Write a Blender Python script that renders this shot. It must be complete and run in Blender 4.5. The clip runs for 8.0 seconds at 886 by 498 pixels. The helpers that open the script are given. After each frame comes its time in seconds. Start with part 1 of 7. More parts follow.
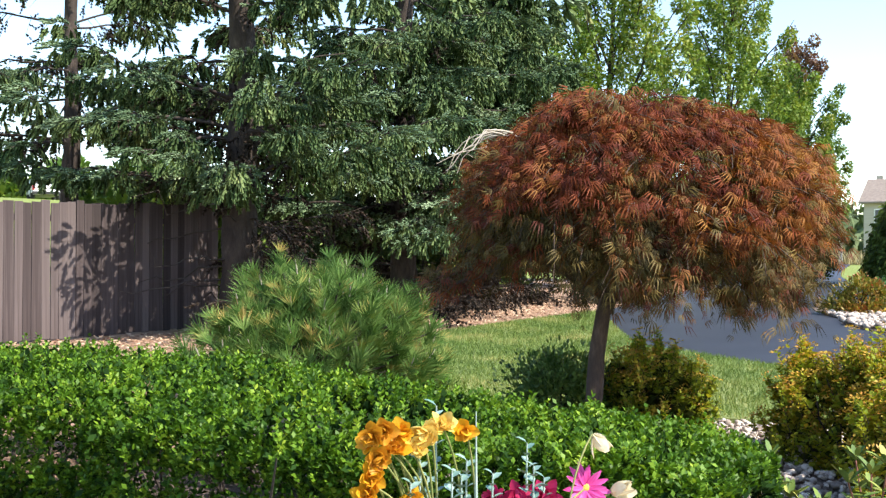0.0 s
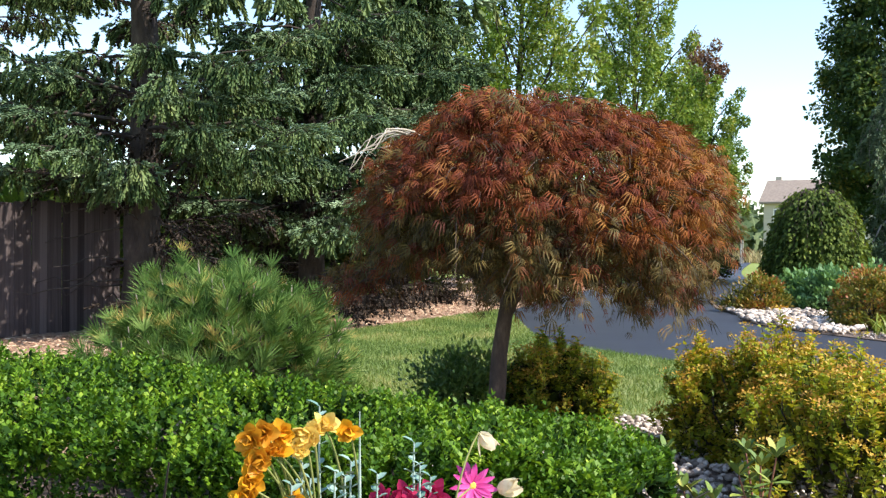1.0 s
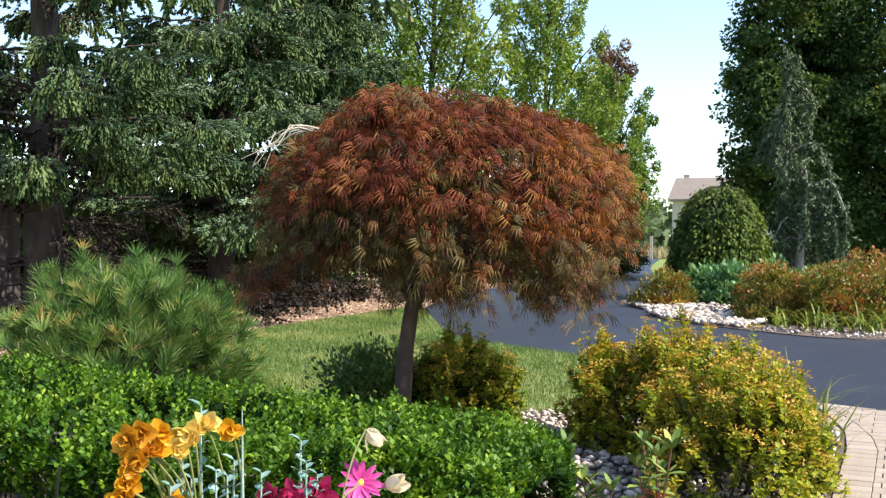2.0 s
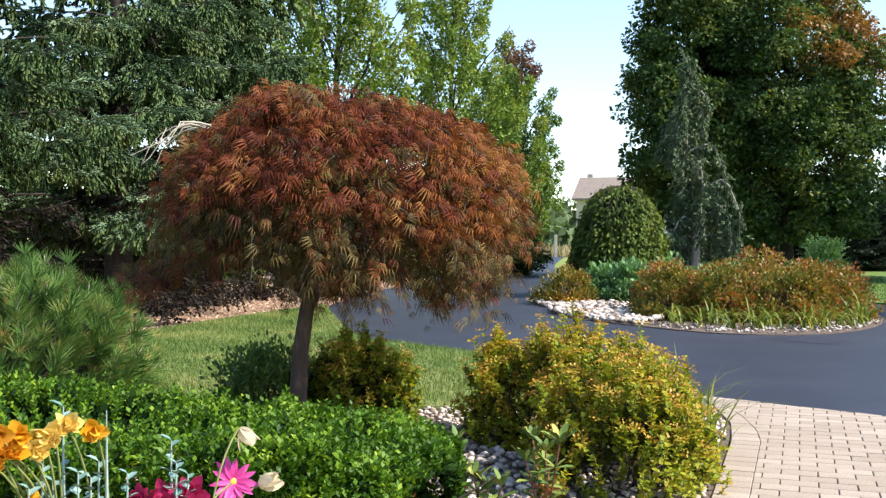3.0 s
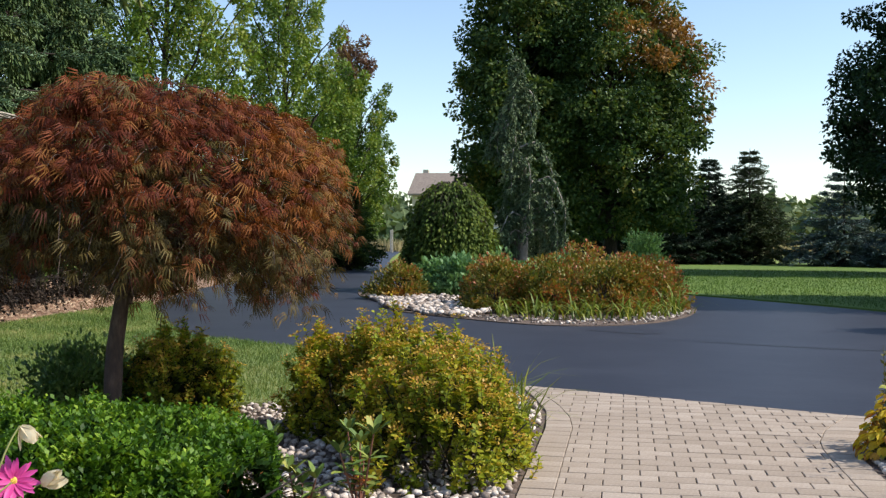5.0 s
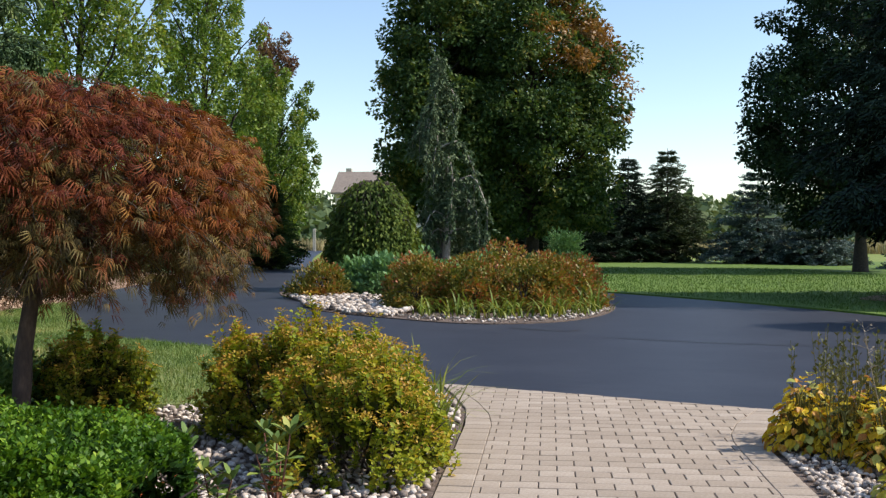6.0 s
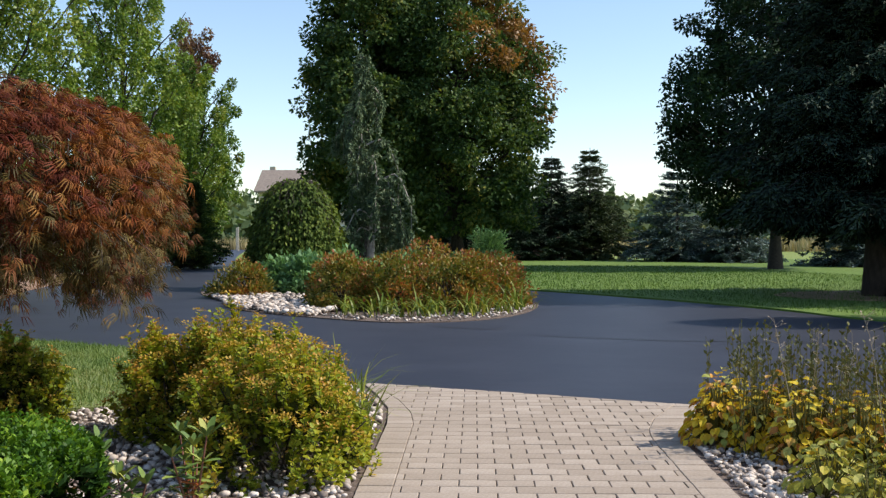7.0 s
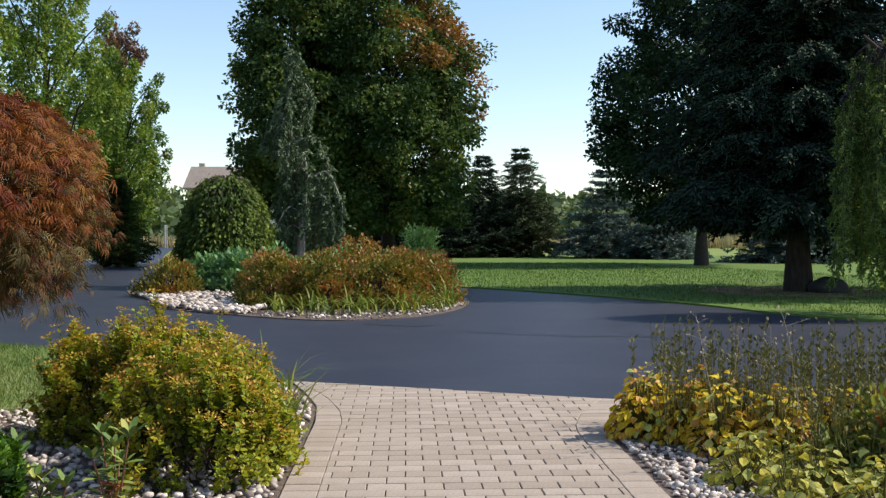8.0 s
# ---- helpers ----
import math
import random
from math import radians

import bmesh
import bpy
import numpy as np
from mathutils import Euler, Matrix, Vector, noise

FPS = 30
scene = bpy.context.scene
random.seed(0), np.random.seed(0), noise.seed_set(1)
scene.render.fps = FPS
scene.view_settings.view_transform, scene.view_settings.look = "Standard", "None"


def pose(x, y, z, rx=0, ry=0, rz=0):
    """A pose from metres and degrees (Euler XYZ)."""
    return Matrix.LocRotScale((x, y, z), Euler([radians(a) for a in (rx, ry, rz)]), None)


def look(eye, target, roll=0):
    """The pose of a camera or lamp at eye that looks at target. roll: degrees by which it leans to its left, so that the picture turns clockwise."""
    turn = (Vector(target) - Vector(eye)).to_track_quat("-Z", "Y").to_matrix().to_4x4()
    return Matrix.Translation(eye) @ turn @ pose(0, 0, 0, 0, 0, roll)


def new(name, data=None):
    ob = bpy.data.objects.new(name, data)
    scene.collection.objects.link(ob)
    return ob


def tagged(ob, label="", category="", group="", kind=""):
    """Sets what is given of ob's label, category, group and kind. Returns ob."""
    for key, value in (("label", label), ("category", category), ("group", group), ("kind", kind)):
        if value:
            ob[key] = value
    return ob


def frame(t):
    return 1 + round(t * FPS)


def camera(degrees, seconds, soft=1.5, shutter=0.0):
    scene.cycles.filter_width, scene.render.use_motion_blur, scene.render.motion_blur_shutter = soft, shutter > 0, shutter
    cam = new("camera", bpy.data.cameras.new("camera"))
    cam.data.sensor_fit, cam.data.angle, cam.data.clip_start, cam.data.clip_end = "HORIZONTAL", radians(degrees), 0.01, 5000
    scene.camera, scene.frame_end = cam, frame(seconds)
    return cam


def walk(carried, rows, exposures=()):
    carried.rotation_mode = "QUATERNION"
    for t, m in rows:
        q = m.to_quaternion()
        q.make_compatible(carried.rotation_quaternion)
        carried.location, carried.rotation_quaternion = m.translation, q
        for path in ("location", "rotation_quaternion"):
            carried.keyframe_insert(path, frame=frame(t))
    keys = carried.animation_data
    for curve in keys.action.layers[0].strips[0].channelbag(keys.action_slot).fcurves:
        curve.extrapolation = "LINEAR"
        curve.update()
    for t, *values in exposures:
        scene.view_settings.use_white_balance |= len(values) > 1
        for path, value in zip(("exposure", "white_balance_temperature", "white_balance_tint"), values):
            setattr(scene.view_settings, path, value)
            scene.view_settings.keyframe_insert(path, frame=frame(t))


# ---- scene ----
from functools import partial

# ------------------------------------------------------------ camera
cam = camera(46.8, 8.0, 1.35)
PATH = [
    (0, pose(-0.342, 0.394, 1.450, 89.79, -0.47, 34.09)),
    (0.5, pose(-0.318, 0.415, 1.450, 89.79, -0.45, 31.77)),
    (1, pose(-0.299, 0.434, 1.450, 89.78, -0.44, 29.16)),
    (1.5, pose(-0.274, 0.446, 1.450, 89.71, -0.30, 26.90)),
    (3, pose(-0.156, 0.468, 1.450, 89.58, -0.28, 19.25)),
    (3.5, pose(-0.126, 0.464, 1.450, 89.52, -0.24, 17.01)),
    (4, pose(-0.084, 0.449, 1.450, 89.42, -0.28, 14.76)),
    (4.5, pose(-0.048, 0.434, 1.450, 89.37, -0.28, 12.39)),
    (6, pose(0.011, 0.427, 1.450, 89.29, -0.12, 5.90)),
    (6.5, pose(0.032, 0.440, 1.450, 89.26, -0.05, 3.69)),
    (7, pose(0.041, 0.442, 1.450, 89.22, -0.03, 1.73)),
    (7.5, pose(0.055, 0.439, 1.450, 89.12, 0.06, -0.09)),
    (8, pose(0.072, 0.436, 1.450, 89.07, 0.02, -2.05)),
]
walk(cam, PATH, [(0, 1.3), (0.6, 1.16), (1.5, 1.12), (3, 1.1), (3.6, 0.92), (4.5, 0.46), (6.5, 0.42), (8, 0.42)])

# ------------------------------------------------------------ sky, sun, exposure
SUN_AZ, SUN_EL = radians(88), radians(45)      # clockwise from +y, above the horizon
world = bpy.data.worlds.new("sky")
scene.world = world
world.use_nodes = True
wn = world.node_tree.nodes
sky = wn.new("ShaderNodeTexSky")
sky.sky_type, sky.sun_disc = "NISHITA", False
sky.sun_elevation, sky.sun_rotation = SUN_EL, SUN_AZ
sky.air_density, sky.dust_density, sky.ozone_density = 1.0, 0.35, 1.2
wn["Background"].inputs["Strength"].default_value = 0.15
world.node_tree.links.new(sky.outputs["Color"], wn["Background"].inputs["Color"])
sun = new("sun", bpy.data.lights.new("sun", "SUN"))
sun.data.energy, sun.data.angle, sun.data.color = 4.1, radians(0.53), (1.0, 0.93, 0.81)
to_sun = Vector((math.sin(SUN_AZ) * math.cos(SUN_EL), math.cos(SUN_AZ) * math.cos(SUN_EL), math.sin(SUN_EL)))
sun.matrix_world = look(to_sun * 50, (0, 0, 0))


# ------------------------------------------------------------ materials
def node_material(name):
    m = bpy.data.materials.new(name)
    m.use_nodes = True
    return m, m.node_tree.nodes, m.node_tree.links, m.node_tree.nodes["Principled BSDF"]


def ramp(nodes, links, source, stops):
    r = nodes.new("ShaderNodeValToRGB")
    while len(r.color_ramp.elements) < len(stops):
        r.color_ramp.elements.new(0.5)
    for e, (p, c) in zip(r.color_ramp.elements, stops):
        e.position, e.color = p, (*c, 1)
    links.new(source, r.inputs["Fac"])
    return r.outputs["Color"]


def texture(nodes, links, scale, detail=4.0, rough=0.6, stretch=None, kind="Noise"):
    co = nodes.new("ShaderNodeTexCoord")
    n = nodes.new("ShaderNodeTex" + kind)
    n.inputs["Scale"].default_value = scale
    if kind == "Noise":
        n.inputs["Detail"].default_value, n.inputs["Roughness"].default_value = detail, rough
    if stretch:
        mp = nodes.new("ShaderNodeMapping")
        mp.inputs["Scale"].default_value = stretch
        links.new(co.outputs["Object"], mp.inputs["Vector"])
        links.new(mp.outputs["Vector"], n.inputs["Vector"])
    else:
        links.new(co.outputs["Object"], n.inputs["Vector"])
    return n.outputs["Fac"] if kind == "Noise" else n.outputs["Distance"]


def blend(nodes, links, fac, a, b, mode="MIX"):
    m = nodes.new("ShaderNodeMix")
    m.data_type, m.blend_type = "RGBA", mode
    for socket, value in ((m.inputs["Factor"], fac), (m.inputs["A"], a), (m.inputs["B"], b)):
        if isinstance(value, (int, float)):
            socket.default_value = value
        elif isinstance(value, tuple):
            socket.default_value = (*value, 1)
        else:
            links.new(value, socket)
    return m.outputs["Result"]


def bump(nodes, links, bsdf, height, strength, distance):
    b = nodes.new("ShaderNodeBump")
    b.inputs["Strength"].default_value, b.inputs["Distance"].default_value = strength, distance
    links.new(height, b.inputs["Height"])
    links.new(b.outputs["Normal"], bsdf.inputs["Normal"])


def leaf_material(name, stops, rough=0.5, see_through=0.3, patch=0.8, gloss=0.4, vary=0.62):
    """Foliage: every leaf takes its own colour, with slow patches over the plant."""
    m, n, l, p = node_material(name)
    geo = n.new("ShaderNodeNewGeometry")
    patches = texture(n, l, patch, 2)
    mix = n.new("ShaderNodeMath")
    mix.operation = "MULTIPLY_ADD"
    mix.inputs[1].default_value = vary
    l.new(geo.outputs["Random Per Island"], mix.inputs[0])
    scaled = n.new("ShaderNodeMath")
    scaled.operation = "MULTIPLY_ADD"
    scaled.inputs[1].default_value, scaled.inputs[2].default_value = 1.6, -0.31 - vary / 2
    l.new(patches, scaled.inputs[0])
    l.new(scaled.outputs[0], mix.inputs[2])
    colour = ramp(n, l, mix.outputs[0], stops)
    l.new(colour, p.inputs["Base Color"])
    p.inputs["Roughness"].default_value = rough
    p.inputs["Specular IOR Level"].default_value = gloss
    tr = n.new("ShaderNodeBsdfTranslucent")
    bright = blend(n, l, 1.0, colour, (1.0, 0.95, 0.5), "MULTIPLY")
    l.new(bright, tr.inputs["Color"])
    mx = n.new("ShaderNodeMixShader")
    mx.inputs[0].default_value = see_through
    l.new(p.outputs[0], mx.inputs[1])
    l.new(tr.outputs[0], mx.inputs[2])
    l.new(mx.outputs[0], n["Material Output"].inputs["Surface"])
    return m


def rough_material(name, stops, scale, rough=0.85, bumps=(), stretch=None, by_object=0.0, big=None, metal=0.0, by_island=0.0, see=0.0):
    """A solid surface: colours by noise, with relief at the given (scale, strength, distance)."""
    m, n, l, p = node_material(name)
    fac = texture(n, l, scale, 6, 0.65, stretch)
    if by_object or by_island:
        src = n.new("ShaderNodeObjectInfo").outputs["Random"] if by_object else n.new("ShaderNodeNewGeometry").outputs["Random Per Island"]
        add = n.new("ShaderNodeMath")
        add.operation = "MULTIPLY_ADD"
        add.inputs[1].default_value, add.inputs[2].default_value = by_object or by_island, -(by_object or by_island) / 2
        l.new(src, add.inputs[0])
        sm = n.new("ShaderNodeMath")
        l.new(fac, sm.inputs[0])
        l.new(add.outputs[0], sm.inputs[1])
        fac = sm.outputs[0]
    colour = ramp(n, l, fac, stops)
    if big:
        big_scale, tint, amount = big
        f2 = texture(n, l, big_scale, 3)
        k = n.new("ShaderNodeMapRange")
        k.inputs["From Min"].default_value, k.inputs["From Max"].default_value = 0.4, 0.65
        k.inputs["To Max"].default_value = amount
        l.new(f2, k.inputs["Value"])
        colour = blend(n, l, k.outputs["Result"], colour, tint)
    l.new(colour, p.inputs["Base Color"])
    p.inputs["Roughness"].default_value, p.inputs["Metallic"].default_value = rough, metal
    for s, strength, distance in bumps:
        bump(n, l, p, texture(n, l, s, 5, 0.7, stretch), strength, distance)
    if see:
        tr = n.new("ShaderNodeBsdfTranslucent")
        l.new(colour, tr.inputs["Color"])
        mx = n.new("ShaderNodeMixShader")
        mx.inputs[0].default_value = see
        l.new(p.outputs[0], mx.inputs[1])
        l.new(tr.outputs[0], mx.inputs[2])
        l.new(mx.outputs[0], n["Material Output"].inputs["Surface"])
    return m


M_BARK = rough_material("spruce_bark", [(0.3, (0.02, 0.014, 0.012)), (0.6, (0.06, 0.044, 0.036)), (0.8, (0.12, 0.095, 0.08))], 9, 0.95, [(14, 0.9, 0.03)], (1, 1, 0.35))
M_TWIG = rough_material("bare_twig", [(0.3, (0.025, 0.018, 0.015)), (0.7, (0.07, 0.054, 0.046))], 14, 0.95)
M_GREYTWIG = rough_material("pale_twig", [(0.3, (0.30, 0.25, 0.2)), (0.7, (0.48, 0.42, 0.35))], 14, 0.9)
M_MAPLEBARK = rough_material("maple_bark", [(0.3, (0.03, 0.019, 0.014)), (0.55, (0.075, 0.047, 0.034)), (0.75, (0.14, 0.095, 0.07))], 22, 0.9, [(40, 0.8, 0.01)], (1, 1, 0.3))
M_SPRUCE = leaf_material("spruce_needles", [(0.0, (0.055, 0.095, 0.055)), (0.35, (0.125, 0.195, 0.105)), (0.7, (0.25, 0.345, 0.205)), (1.0, (0.39, 0.48, 0.30))], 0.7, 0.12, 0.9, 0.12, 0.32)
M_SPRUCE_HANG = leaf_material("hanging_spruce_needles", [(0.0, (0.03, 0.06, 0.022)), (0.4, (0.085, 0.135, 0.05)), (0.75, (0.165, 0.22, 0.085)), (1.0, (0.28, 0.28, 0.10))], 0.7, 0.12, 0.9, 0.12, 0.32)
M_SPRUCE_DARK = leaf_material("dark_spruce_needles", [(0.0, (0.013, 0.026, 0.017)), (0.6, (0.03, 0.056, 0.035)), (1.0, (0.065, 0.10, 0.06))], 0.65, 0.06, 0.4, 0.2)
M_SPRUCE_MID = leaf_material("green_brown_spruce_needles", [(0.0, (0.03, 0.05, 0.022)), (0.6, (0.065, 0.095, 0.042)), (1.0, (0.12, 0.13, 0.06))], 0.65, 0.1, 0.4, 0.2)
M_BLUE = leaf_material("blue_spruce_needles", [(0.0, (0.05, 0.09, 0.085)), (0.6, (0.15, 0.22, 0.21)), (1.0, (0.30, 0.37, 0.36))], 0.6, 0.08, 0.4)
M_DEADNEEDLE = leaf_material("dead_spruce_twigs", [(0.0, (0.022, 0.017, 0.014)), (0.6, (0.05, 0.038, 0.031)), (1.0, (0.10, 0.075, 0.06))], 0.9, 0.08, 0.7, 0.05)
M_PINE = leaf_material("pine_needles", [(0.0, (0.04, 0.085, 0.016)), (0.4, (0.09, 0.18, 0.04)), (0.78, (0.19, 0.28, 0.075)), (1.0, (0.44, 0.31, 0.10))], 0.6, 0.22, 4.0, 0.2)
M_BOX = leaf_material("boxwood_leaves", [(0.0, (0.024, 0.07, 0.005)), (0.4, (0.065, 0.15, 0.010)), (0.75, (0.15, 0.275, 0.018)), (1.0, (0.34, 0.46, 0.05))], 0.5, 0.34, 5.0, 0.25, 0.6)
# Near-black green: the shade inside the hedge, put into the leaf colour.
M_BOX_SHADE = leaf_material("boxwood_shaded_leaves", [(0.0, (0.012, 0.03, 0.010)), (1.0, (0.03, 0.07, 0.012))], 0.9, 0.1, 1.0, 0.05)
M_MAPLE_RED = leaf_material("maple_red_leaves", [(0.0, (0.05, 0.014, 0.010)), (0.3, (0.13, 0.028, 0.015)), (0.6, (0.205, 0.054, 0.02)), (0.85, (0.26, 0.125, 0.036)), (1.0, (0.33, 0.05, 0.03))], 0.6, 0.28, 1.8, 0.15)
M_MAPLE_ORANGE = leaf_material("maple_orange_leaves", [(0.0, (0.085, 0.026, 0.009)), (0.3, (0.175, 0.052, 0.014)), (0.6, (0.265, 0.09, 0.021)), (0.85, (0.31, 0.155, 0.04)), (1.0, (0.25, 0.055, 0.022))], 0.6, 0.32, 1.8, 0.15)
M_MAPLE_OLIVE = leaf_material("maple_olive_leaves", [(0.0, (0.03, 0.024, 0.008)), (0.35, (0.075, 0.055, 0.016)), (0.6, (0.15, 0.105, 0.03)), (0.8, (0.16, 0.045, 0.02)), (1.0, (0.27, 0.18, 0.05))], 0.6, 0.2, 1.8, 0.2)
M_SPIREA = leaf_material("spirea_leaves", [(0.0, (0.11, 0.165, 0.014)), (0.35, (0.245, 0.305, 0.022)), (0.7, (0.42, 0.41, 0.035)), (1.0, (0.54, 0.37, 0.045))], 0.55, 0.4, 3.5, 0.25)
# Darker copy of the spirea greens: shade within the mounds, as colour.
M_SPIREA_SHADE = leaf_material("spirea_shaded_leaves", [(0.0, (0.03, 0.045, 0.008)), (1.0, (0.08, 0.09, 0.015))], 0.8, 0.15, 2.5, 0.1)
M_SPIREA_TOP = leaf_material("spirea_tip_leaves", [(0.0, (0.42, 0.33, 0.04)), (0.5, (0.54, 0.33, 0.045)), (1.0, (0.50, 0.22, 0.045))], 0.5, 0.32, 3.0)
M_DARKLEAF = leaf_material("dark_shrub_leaves", [(0.0, (0.045, 0.10, 0.025)), (0.6, (0.12, 0.20, 0.045)), (1.0, (0.24, 0.28, 0.06))], 0.45, 0.25, 1.5)
M_BARBERRY = leaf_material("shrub_autumn_leaves", [(0.0, (0.06, 0.09, 0.015)), (0.35, (0.18, 0.20, 0.03)), (0.65, (0.30, 0.215, 0.038)), (1.0, (0.38, 0.11, 0.04))], 0.5, 0.32, 0.9)
M_RUSTTIP = leaf_material("rusty_shrub_tips", [(0.0, (0.16, 0.15, 0.025)), (0.35, (0.31, 0.17, 0.038)), (0.7, (0.38, 0.105, 0.038)), (1.0, (0.34, 0.06, 0.03))], 0.5, 0.3, 0.8)
M_JUNIPER = leaf_material("juniper_foliage", [(0.0, (0.08, 0.19, 0.075)), (0.6, (0.19, 0.35, 0.14)), (1.0, (0.32, 0.46, 0.2))], 0.6, 0.3, 0.8)
M_GREENTREE = leaf_material("bright_tree_leaves", [(0.0, (0.055, 0.12, 0.02)), (0.45, (0.155, 0.25, 0.036)), (0.8, (0.27, 0.34, 0.055)), (1.0, (0.42, 0.38, 0.075))], 0.45, 0.38, 0.3)
M_OLIVETREE = leaf_material("green_tree_leaves", [(0.0, (0.04, 0.10, 0.02)), (0.5, (0.11, 0.20, 0.03)), (0.85, (0.2, 0.27, 0.045)), (1.0, (0.30, 0.25, 0.05))], 0.5, 0.35, 0.25)
M_REDTREE = leaf_material("reddening_tree_leaves", [(0.0, (0.10, 0.055, 0.04)), (0.5, (0.19, 0.09, 0.065)), (1.0, (0.24, 0.19, 0.06))], 0.5, 0.3, 0.5)
M_BIGTREE = leaf_material("dark_tree_leaves", [(0.0, (0.022, 0.052, 0.018)), (0.45, (0.06, 0.112, 0.03)), (0.8, (0.14, 0.19, 0.045)), (1.0, (0.29, 0.26, 0.055))], 0.6, 0.34, 0.5, 0.25)
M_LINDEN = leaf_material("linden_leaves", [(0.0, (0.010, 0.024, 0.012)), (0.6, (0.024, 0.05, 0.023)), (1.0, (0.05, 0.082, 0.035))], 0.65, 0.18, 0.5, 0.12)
M_ORANGE = leaf_material("orange_tree_leaves", [(0.0, (0.17, 0.10, 0.03)), (0.5, (0.32, 0.15, 0.035)), (1.0, (0.26, 0.22, 0.05))], 0.5, 0.3, 0.5)
M_WEEP = leaf_material("mulberry_leaves", [(0.0, (0.035, 0.06, 0.015)), (0.45, (0.095, 0.145, 0.028)), (0.85, (0.19, 0.235, 0.045)), (1.0, (0.32, 0.35, 0.06))], 0.6, 0.3, 0.6, 0.12)
M_WEEPSPRUCE = leaf_material("weeping_spruce_needles", [(0.0, (0.05, 0.085, 0.04)), (0.6, (0.13, 0.19, 0.09)), (1.0, (0.28, 0.34, 0.17))], 0.6, 0.1, 0.7)
M_LARCH = leaf_material("larch_needles", [(0.0, (0.09, 0.15, 0.035)), (0.6, (0.20, 0.29, 0.065)), (1.0, (0.38, 0.45, 0.12))], 0.55, 0.4, 1.0)
M_LILY = leaf_material("lily_blades", [(0.0, (0.07, 0.12, 0.016)), (0.5, (0.17, 0.23, 0.03)), (1.0, (0.40, 0.36, 0.06))], 0.45, 0.3, 1.0)
M_STALK = leaf_material("seed_stalks", [(0.0, (0.06, 0.07, 0.02)), (0.6, (0.16, 0.15, 0.035)), (1.0, (0.32, 0.23, 0.07))], 0.7, 0.15, 2.0)
M_GRASS = leaf_material("grass_blades", [(0.0, (0.07, 0.125, 0.026)), (0.5, (0.145, 0.215, 0.045)), (0.8, (0.25, 0.29, 0.085)), (1.0, (0.42, 0.36, 0.15))], 0.5, 0.3, 0.7)
M_GRASS_FAR = leaf_material("far_grass_blades", [(0.0, (0.03, 0.08, 0.009)), (0.5, (0.064, 0.14, 0.014)), (0.8, (0.11, 0.19, 0.022)), (1.0, (0.18, 0.225, 0.045))], 0.5, 0.35, 0.3)
M_WOODS = leaf_material("far_woods", [(0.0, (0.07, 0.11, 0.05)), (0.6, (0.13, 0.18, 0.08)), (1.0, (0.20, 0.22, 0.10))], 0.8, 0.2, 0.05)

M_LAWN = rough_material("lawn_soil", [(0.25, (0.08, 0.14, 0.03)), (0.5, (0.14, 0.22, 0.05)), (0.75, (0.22, 0.27, 0.08))], 18, 0.95, [(60, 0.7, 0.02)], big=(0.35, (0.30, 0.27, 0.11), 0.55))
M_LAWN_FAR = rough_material("far_lawn_soil", [(0.25, (0.05, 0.105, 0.012)), (0.5, (0.10, 0.175, 0.02)), (0.75, (0.16, 0.23, 0.034))], 12, 0.95, [(50, 0.7, 0.02)], big=(0.12, (0.13, 0.19, 0.032), 0.6))
M_FIELD = rough_material("field_grass", [(0.3, (0.13, 0.18, 0.025)), (0.7, (0.21, 0.25, 0.04))], 3, 0.95, [(20, 0.5, 0.03)], big=(0.03, (0.22, 0.26, 0.07), 0.5))
M_ASPHALT = rough_material("asphalt", [(0.3, (0.014, 0.016, 0.027)), (0.62, (0.023, 0.026, 0.041)), (0.8, (0.054, 0.057, 0.074))], 70, 0.56, [(160, 0.35, 0.006), (2.2, 0.25, 0.02)], big=(0.8, (0.033, 0.036, 0.052), 0.6))
M_PAVER = rough_material("concrete_paver", [(0.3, (0.30, 0.237, 0.182)), (0.55, (0.40, 0.322, 0.258)), (0.75, (0.485, 0.405, 0.337))], 45, 0.9, [(120, 0.4, 0.003)], by_object=0.26, big=(1.3, (0.28, 0.22, 0.17), 0.45))
M_JOINT = rough_material("joint_sand", [(0.3, (0.05, 0.04, 0.03)), (0.7, (0.12, 0.095, 0.07))], 60, 0.95)
M_STONE = rough_material("river_stone", [(0.1, (0.15, 0.115, 0.095)), (0.35, (0.36, 0.295, 0.25)), (0.6, (0.57, 0.48, 0.415)), (0.9, (0.78, 0.68, 0.60))], 9, 0.85, [(60, 0.3, 0.004)], by_object=0.85)
M_STONES = rough_material("river_stones", [(0.1, (0.15, 0.115, 0.095)), (0.35, (0.36, 0.295, 0.25)), (0.6, (0.57, 0.48, 0.415)), (0.9, (0.78, 0.68, 0.60))], 9, 0.85, [(60, 0.3, 0.004)], by_island=0.85)
M_BED = rough_material("stone_bed_soil", [(0.3, (0.07, 0.05, 0.04)), (0.7, (0.22, 0.16, 0.13))], 25, 0.95, [(30, 0.8, 0.03)])
M_MULCH = rough_material("mulch", [(0.25, (0.16, 0.085, 0.055)), (0.5, (0.33, 0.20, 0.13)), (0.8, (0.52, 0.38, 0.26))], 30, 0.95, [(45, 1.0, 0.03)])
M_CHIP = rough_material("mulch_chips", [(0.25, (0.20, 0.10, 0.065)), (0.5, (0.38, 0.24, 0.155)), (0.8, (0.60, 0.46, 0.33))], 20, 0.95, by_island=0.6)
